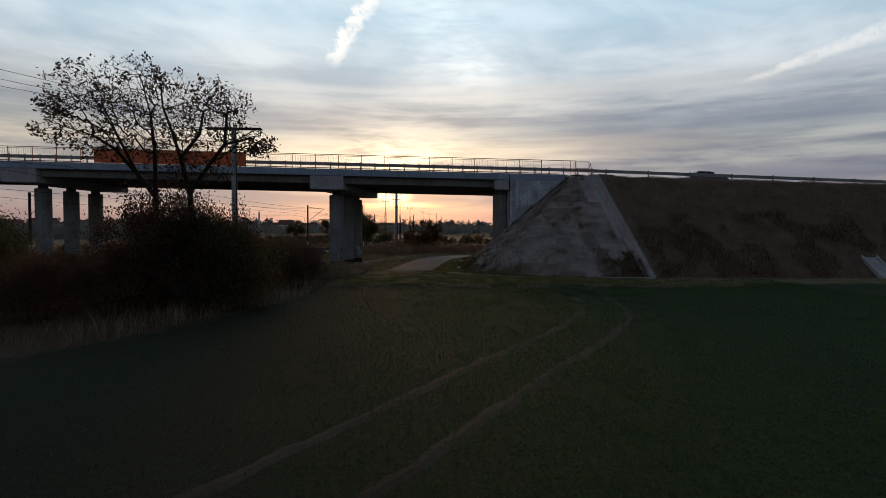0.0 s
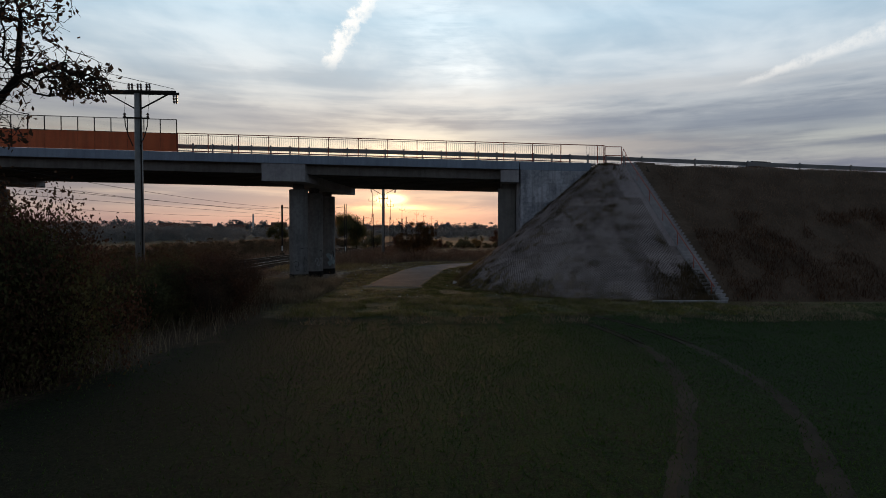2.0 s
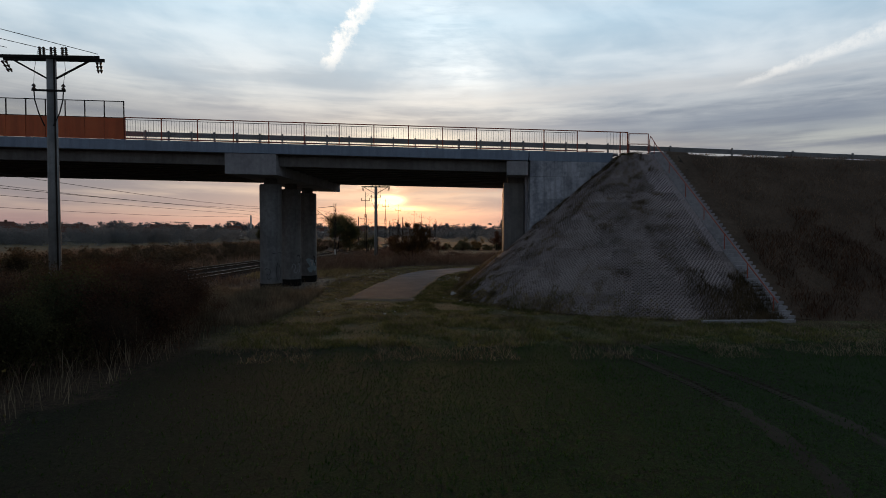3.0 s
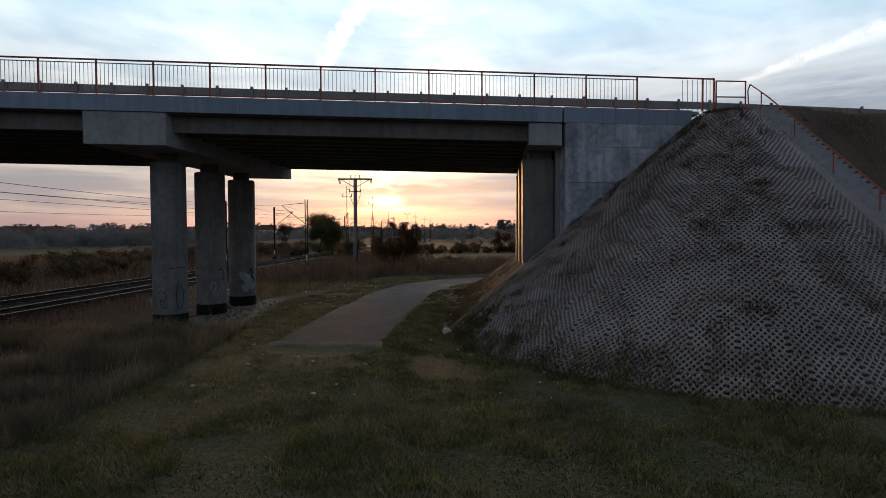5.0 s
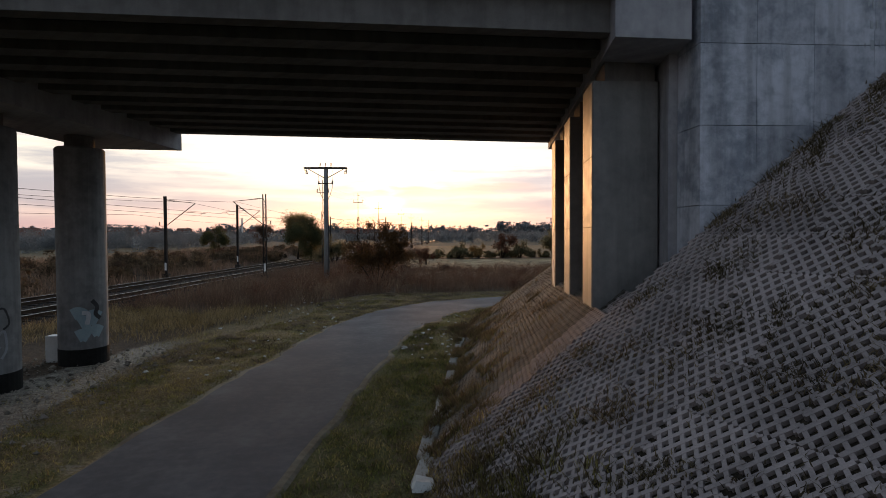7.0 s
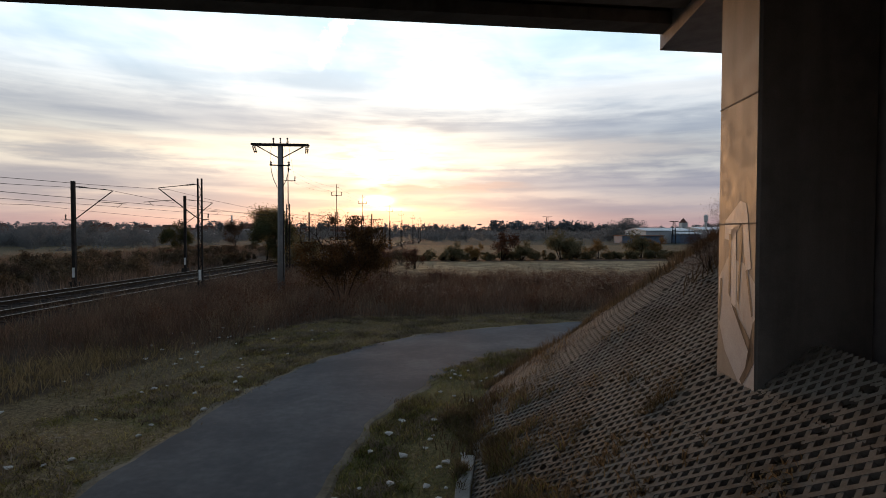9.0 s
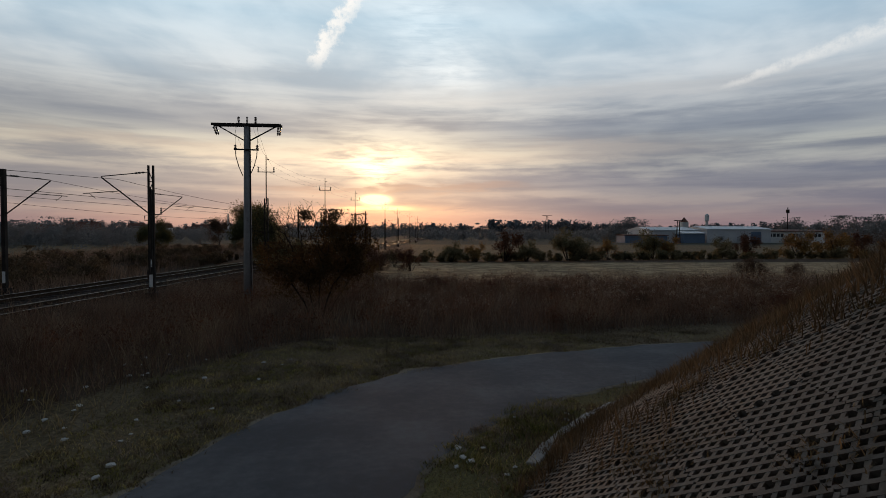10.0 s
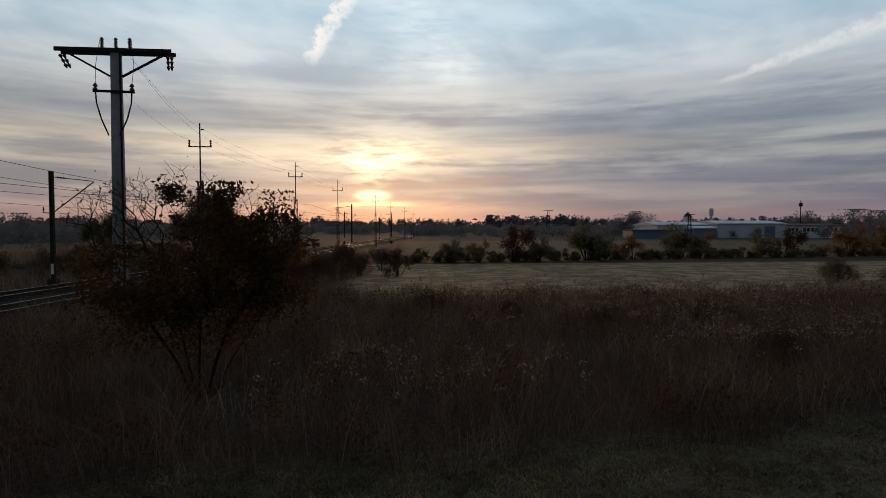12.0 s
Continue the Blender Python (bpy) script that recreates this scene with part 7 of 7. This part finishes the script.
def shed(x0, x1, y, deep, z0, eave, ridge, wall, label, bays=0, door=None, category="building", top=None):
    """A long low building with a shallow pitched roof."""
    ob = thing("shed", label, category, ((x0 + x1) / 2, y, 0), "distant works buildings")
    bm = bmesh.new()
    box(bm, x0, x1, y, y + deep, z0 - 3, eave)
    part("wall", bm, wall, ob)
    bm = bmesh.new()
    ym = y + deep / 2
    a = [(x0 - 0.4, y - 0.5, eave), (x1 + 0.4, y - 0.5, eave), (x1 + 0.4, y + deep + 0.5, eave), (x0 - 0.4, y + deep + 0.5, eave)]
    low = [bm.verts.new(p) for p in a] + [bm.verts.new((px, py, pz + 0.25)) for px, py, pz in a]
    r = [bm.verts.new((x0 - 0.4, ym, ridge)), bm.verts.new((x1 + 0.4, ym, ridge))]
    for q in ((low[4], low[5], r[1], r[0]), (low[6], low[7], r[0], r[1]), (low[5], low[6], r[1]), (low[7], low[4], r[0]),
              (low[0], low[1], low[5], low[4]), (low[1], low[2], low[6], low[5]), (low[2], low[3], low[7], low[6]), (low[3], low[0], low[4], low[7]), (low[3], low[2], low[1], low[0])):
        bm.faces.new(q)
    part("roof", bm, top or ROOF, ob, "dull brown roof" if top else "pale sheet roof")
    for k in range(bays):
        w = (x1 - x0) / bays
        if k % 5 == 4:
            continue
        bm = bmesh.new()
        box(bm, x0 + w * (k + 0.15), x0 + w * (k + 0.85), y - 0.12, y + 0.02, eave - 2.0, eave - 0.7)
        part("window", bm, WINDOW, ob)
    if door:
        bm = bmesh.new()
        box(bm, door[0], door[1], y - 0.12, y + 0.02, z0 - 0.5, eave - 0.8)
        part("door", bm, BLUE_SHEET, ob, "blue sheet door")
    return ob


shed(92.3, 111.5, 215, 20, 0.5, 4.6, 6.0, SHEET, "long pale sheet-metal shed with a shallow roof")
shed(102.5, 110.5, 208, 8, 0.5, 3.4, 4.3, BLUE_SHEET, "low blue sheet-metal lean-to beside the shed")
shed(113.5, 139, 212, 18, 0.5, 5.0, 6.4, SHEET, "large pale sheet-metal hall with a blue door", 0, (131, 135))
shed(139.5, 162.5, 214, 12, 0.5, 4.3, 5.3, WHITE_WALL, "long white single-storey works building with windows", 15, None, "building", TILE_ROOF)
shed(80, 96, 208, 8, 0.5, 2.7, 3.1, BLUE_SHEET, "low dark open store shed", 0, None, "building", TILE_ROOF)


def house(x, y, w, h, wall, label, turn=0.0):
    """A small house with a gable roof."""
    ob = thing("house", label, "house", (x, y, 0), "distant houses")
    bm = bmesh.new()
    box(bm, x - w / 2, x + w / 2, y - w * 0.4, y + w * 0.4, -2, h)
    part("wall", bm, wall, ob)
    bm = bmesh.new()
    v = [bm.verts.new(p) for p in ((x - w / 2 - 0.3, y - w * 0.4 - 0.3, h), (x + w / 2 + 0.3, y - w * 0.4 - 0.3, h), (x + w / 2 + 0.3, y + w * 0.4 + 0.3, h), (x - w / 2 - 0.3, y + w * 0.4 + 0.3, h),
                                   (x - w / 2 - 0.3, y, h + w * 0.36), (x + w / 2 + 0.3, y, h + w * 0.36))]
    for q in ((0, 1, 5, 4), (2, 3, 4, 5), (1, 2, 5), (3, 0, 4), (3, 2, 1, 0)):
        bm.faces.new([v[i] for i in q])
    part("roof", bm, TILE_ROOF, ob, "red-brown pitched roof")
    for s in (-0.28, 0.0, 0.28):
        bm = bmesh.new()
        box(bm, x + s * w - 0.5, x + s * w + 0.5, y - w * 0.4 - 0.06, y - w * 0.4 + 0.02, h * 0.35, h * 0.75)
        part("window", bm, WINDOW, ob)
    bm = bmesh.new()
    box(bm, x + w * 0.2, x + w * 0.2 + 0.6, y - 0.3, y + 0.3, h, h + w * 0.42)
    part("chimney", bm, TILE_ROOF, ob)
    return ob


far_pick = random.Random(8)
for k in range(16):
    a = radians(far_pick.uniform(-50, -26))
    d = far_pick.uniform(215, 300)
    house(math.sin(a) * d, math.cos(a) * d, far_pick.uniform(8, 12), far_pick.uniform(2.8, 4.0), DULL_WALL, "distant pale village house among trees")
for k in range(12):
    a = radians(far_pick.uniform(-24, 0))
    d = far_pick.uniform(520, 640)
    house(math.sin(a) * d, math.cos(a) * d, far_pick.uniform(10, 16), far_pick.uniform(4.0, 7.0), WHITE_WALL, "distant pale house on the horizon")

tower = thing("church_tower", "distant pale tower with a dark pyramid roof", "tower", (204, 400, 0))
bm = bmesh.new()
box(bm, 201.8, 206.2, 398, 402.5, -2, 11.5)
part("wall", bm, WHITE_WALL, tower)
bm = bmesh.new()
lathe(bm, [(3.4, 11.5), (0.05, 15)], (204, 400.2, 0), 4)
part("roof", bm, TILE_ROOF, tower)
wt = thing("water_tower", "distant slim pale water tower", "tower", (221, 400, 0))
bm = bmesh.new()
lathe(bm, [(0.9, -2), (0.9, 12), (1.5, 12.8), (1.5, 16.5), (0.6, 17.5)], (221, 400, 0), 14)
part("shaft", bm, WHITE_WALL, wt)


def pylon(x, y, h, label):
    ob = thing("pylon", label, "pylon", (x, y, 0), "distant pylons")
    for s in (-1, 1):
        bm = bmesh.new()
        bar(bm, (x + s * h * 0.1, y, -1), (x + s * 0.3, y, h), 0.22, 0.22)
        part("leg", bm, STEEL_DARK, ob)
    bm = bmesh.new()
    bar(bm, (x - h * 0.2, y, h), (x + h * 0.2, y, h), 0.25, 0.25)
    part("crossarm", bm, STEEL_DARK, ob)
    for z in (0.35, 0.6):
        bm = bmesh.new()
        bar(bm, (x - h * 0.07, y, h * z), (x + h * 0.07, y, h * z), 0.15, 0.15)
        part("brace", bm, STEEL_DARK, ob)


pylon(76, 300, 12.5, "distant dark power pylon with a crossarm")
pylon(94, 196, 8.0, "dark two-legged pylon before the sheds")
mast_ob = thing("radio_mast", "thin dark mast beside distant trees", "mast", (166, 240, 0))
bm = bmesh.new()
tube(bm, (166, 240, -1), (166, 240, 15), 0.25, 0.15, 6)
part("tube", bm, STEEL_DARK, mast_ob)
bm = bmesh.new()
lathe(bm, [(0.7, 12.5), (0.7, 14.0)], (166, 240, 0), 10)
part("antenna", bm, STEEL_DARK, mast_ob)
stack = thing("chimney_stack", "tall thin chimney far off on the horizon", "chimney", (-330, 1150, 0))
bm = bmesh.new()
lathe(bm, [(2.4, -5), (1.5, 38)], (-330, 1150, 0), 12)
part("shaft", bm, WHITE_WALL, stack)

# car on the bridge approach
PAINT = surface("dark_car_paint", c(0.05, 0.045, 0.045), c(0.06, 0.055, 0.055), 0.25, 1.0, 8.0, 60, 0.0)
RUBBER = surface("tyre_rubber", c(0.012, 0.012, 0.012), c(0.02, 0.02, 0.02), 0.8, 2.0, 12.0, 60, 0.2)


def vehicle(x, y, profile, cabin, wide, wheels, label, name, rack=False):
    """A vehicle seen from the side: body and cabin of given outlines (x, z), wheels and lamps."""
    z = TOP - 0.03 - FALL * x
    ob = thing(name, label, name.replace("_", " "), (x, y, z))

    def slab(points, half, taper):
        bm = bmesh.new()
        top = max(p[1] for p in points)
        sides = [[bm.verts.new((x + px, y + s * (half - taper * (pz / top) ** 3), z + pz)) for px, pz in points] for s in (-1, 1)]
        n = len(points)
        for k in range(n):
            bm.faces.new((sides[0][k], sides[0][(k + 1) % n], sides[1][(k + 1) % n], sides[1][k]))
        bm.faces.new(sides[0])
        bm.faces.new(sides[1][::-1])
        bmesh.ops.bevel(bm, geom=bm.edges[:], offset=0.04, segments=2, affect="EDGES")
        return bm

    body = part("body", slab(profile, wide / 2, 0.06), PAINT, ob, smooth=False)
    part("cabin", slab(cabin, wide / 2 - 0.08, 0.16), PAINT, ob)
    cx0, cx1 = min(p[0] for p in cabin) + 0.35, max(p[0] for p in cabin) - 0.45
    zt = max(p[1] for p in cabin)
    for a, b in ((cx0, (cx0 + cx1) / 2 - 0.05), ((cx0 + cx1) / 2 + 0.05, cx1)):
        bm = bmesh.new()
        box(bm, x + a, x + b, y - wide / 2 + 0.06, y - wide / 2 + 0.10, z + zt - 0.50, z + zt - 0.12)
        part("window", bm, WINDOW, ob)
    for wx in wheels:
        for s in (-1, 1):
            bm = bmesh.new()
            tube(bm, (x + wx, y + s * (wide / 2 - 0.22), z + 0.31), (x + wx, y + s * (wide / 2 + 0.01), z + 0.31), 0.31, n=20)
            tyre = part("wheel", bm, RUBBER, ob)
            bm = bmesh.new()
            tube(bm, (x + wx, y + s * (wide / 2), z + 0.31), (x + wx, y + s * (wide / 2 + 0.02), z + 0.31), 0.19, n=16)
            part("rim", bm, GALV, tyre)
    if rack:
        for px in (-2.3, -0.7):
            bm = bmesh.new()
            tube(bm, (x + px, y - 0.8, z + 0.9), (x + px, y - 0.8, z + 1.95), 0.03, n=6)
            part("rack_post", bm, STEEL_DARK, ob)
        bm = bmesh.new()
        tube(bm, (x - 2.4, y - 0.8, z + 1.85), (x + 0.2, y - 0.8, z + 1.8), 0.03, n=6)
        part("rack_rail", bm, STEEL_DARK, ob)
    return ob


vehicle(21.7, 7.3, [(-2.1, 0.25), (2.1, 0.25), (2.15, 0.55), (1.95, 0.78), (0.9, 0.92), (-1.9, 0.95), (-2.15, 0.7)], [(-1.6, 0.90), (1.0, 0.90), (0.35, 1.40), (-0.95, 1.45)], 1.75, (-1.3, 1.3),
        "dark saloon car on the embankment road", "car")
vehicle(47.0, 3.9, [(-2.6, 0.35), (2.4, 0.35), (2.45, 0.75), (2.2, 0.98), (1.2, 1.08), (-2.6, 1.02)], [(-0.7, 1.0), (1.4, 1.0), (0.75, 1.72), (-0.55, 1.78)], 1.85, (-1.6, 1.55),
        "dark pickup truck with a ladder rack on the embankment road", "pickup_truck", True)

LITTER = surface("dirty_white_paper", c(0.42, 0.42, 0.40), c(0.6, 0.6, 0.58), 0.8, 2.0, 9.0, 60, 0.1)
# kerb along the foot of the slope, broken in places
kerb_pick = random.Random(2)
KERB = surface("pale_kerb_concrete", c(0.26, 0.25, 0.235), c(0.36, 0.35, 0.33), 0.9, 1.0, 9.0, 60, 0.3, vary=0.2)
bm = bmesh.new()
box(bm, -0.11, 0.11, 0.01, 0.99, -0.12, 0.0)
bmesh.ops.bevel(bm, geom=[e for e in bm.edges], offset=0.015, segments=1, affect="EDGES")
kerb_mesh = mesh_of("kerb_stone", bm, KERB)
kerb = thing("slope_kerb", "line of pale weathered kerb stones along the foot of the slope", "kerb", kind="structure")
for k in range(12):
    if k in (5, 9):
        continue
    y = -0.6 + k * 1.0
    ob = link("kerb_stone", kerb_mesh, kerb)
    ob.matrix_basis = Matrix.Translation((-4.52 + ABUT * y + kerb_pick.uniform(-0.03, 0.03), y, 0.05 + kerb_pick.uniform(-0.02, 0.03))) @ Matrix.Rotation(-math.atan(ABUT) + kerb_pick.uniform(-0.03, 0.03), 4, "Z")
for k in range(9):
    a = radians(30 + k * 5.4)
    ob = link("kerb_stone", kerb_mesh, kerb)
    ob.matrix_basis = Matrix.Translation((FAR_C[0] - math.cos(a) * (FAR_R + 0.15), FAR_C[1] + math.sin(a) * (FAR_R + 0.15), 0.05)) @ Matrix.Rotation(-a, 4, "Z") @ Matrix.Rotation(kerb_pick.uniform(-0.08, 0.08), 4, "Y")
bm = bmesh.new()
hexa(bm, [(-4.68, -0.80, 0.0), (-4.3, -0.82, 0.0), (-4.28, -0.55, 0.0), (-4.7, -0.5, 0.0), (-4.62, -0.76, 0.16), (-4.36, -0.77, 0.13), (-4.36, -0.58, 0.12), (-4.62, -0.55, 0.17)])
tagged(part("drain_block", bm, LITTER), "pale concrete drain block at the foot of the slope", "drain block")

# scraps of litter and pale stones on the verge
lit_pick = random.Random(12)
bits = []
for s in range(3):
    bm = bmesh.new()
    bmesh.ops.create_icosphere(bm, subdivisions=1, radius=0.06)
    for v in bm.verts:
        v.co = Vector((v.co.x * lit_pick.uniform(0.7, 1.7), v.co.y * lit_pick.uniform(0.6, 1.4), v.co.z * lit_pick.uniform(0.25, 0.6)))
    bits.append(mesh_of("litter", bm, LITTER))
count = 0
while count < 130:
    if count < 60:
        x, y = lit_pick.uniform(-12.5, -6.0), lit_pick.uniform(6.0, 25.5)
    elif count < 112:
        x, y = lit_pick.uniform(-5.2, 0.5), lit_pick.uniform(8.0, 19.0)
    else:
        x, y = lit_pick.uniform(-12, 3), lit_pick.uniform(-9.5, 0.0)
    if not off_path(x, y, 1.95) or bank_z(x, y) > 0.0:
        continue
    ob = tagged(new("litter", lit_pick.choice(bits)), "small dirty white scrap of litter on the grass", "litter", "litter on the verge")
    k = lit_pick.uniform(0.5, 1.4) * (0.8 if count >= 112 else 1.0)
    ob.matrix_basis = Matrix.Translation((x, y, 0.03)) @ Matrix.Rotation(lit_pick.uniform(0, 6.28), 4, "Z") @ Matrix.Diagonal((k, k, k, 1))
    count += 1

# rubble on the bare ground round the columns
STONE = surface("grey_rubble", c(0.15, 0.132, 0.112), c(0.30, 0.27, 0.235), 0.9, 2.0, 9.0, 60, 0.3, islands=True, vary=0.3)
vs, fs, o = [], [], 0
rub = np.random.default_rng(4)
for k in range(900):
    x, y = rub.normal(-14.6, 1.5), rub.uniform(0.5, 10.5)
    if any(math.hypot(x - cx, y - cy) < 0.72 for cx, cy in (C1, C2, C3)):
        continue
    s = 0.015 + 0.075 * rub.random() ** 3
    q = np.array([(1, 0, 0), (-1, 0, 0), (0, 1, 0), (0, -1, 0), (0, 0, 0.7), (0, 0, -0.7)]) * s * rub.uniform(0.6, 1.5, (6, 1)) + (x, y, 0.025)
    vs.append(q)
    fs.append(np.array([(0, 2, 4), (2, 1, 4), (1, 3, 4), (3, 0, 4), (2, 0, 5), (1, 2, 5), (3, 1, 5), (0, 3, 5)]) + o)
    o += 6
tagged(new("rubble", soup("rubble", np.concatenate(vs), np.concatenate(fs), STONE)), "scattered grey rubble round the column feet", "rubble", kind="stuff")

# ---------------------------------------------------------------- slabs: those beside the path singly, the rest as one
slab_mesh = soup("openwork_slab", SLAB_V, SLAB_F, LATTICE)
dark_slab_mesh = soup("openwork_slab", SLAB_V, SLAB_F, DARK_LATTICE)
slab_poses.sort(key=lambda m: m.translation.x - 0.25 * abs(m.translation.y + 1.0))
slope_paving = thing("slope_paving", "grey openwork concrete slabs with diamond holes on the embankment", "slope paving", kind="structure")
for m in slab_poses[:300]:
    ob = new("openwork_slab", dark_slab_mesh if m.translation.y > 1.0 else slab_mesh)
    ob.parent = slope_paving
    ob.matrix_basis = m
if len(slab_poses) > 300:
    allv, allf = [], []
    for m in slab_poses[300:]:
        allf.append(SLAB_F + len(SLAB_V) * len(allv))
        a = np.array(m)
        allv.append(SLAB_V @ a[:3, :3].T + a[:3, 3])
    rest = new("openwork_slabs", soup("openwork_slabs", np.concatenate(allv), np.concatenate(allf), LATTICE_REST))
    rest.parent = slope_paving
    tagged(rest, kind="stuff")
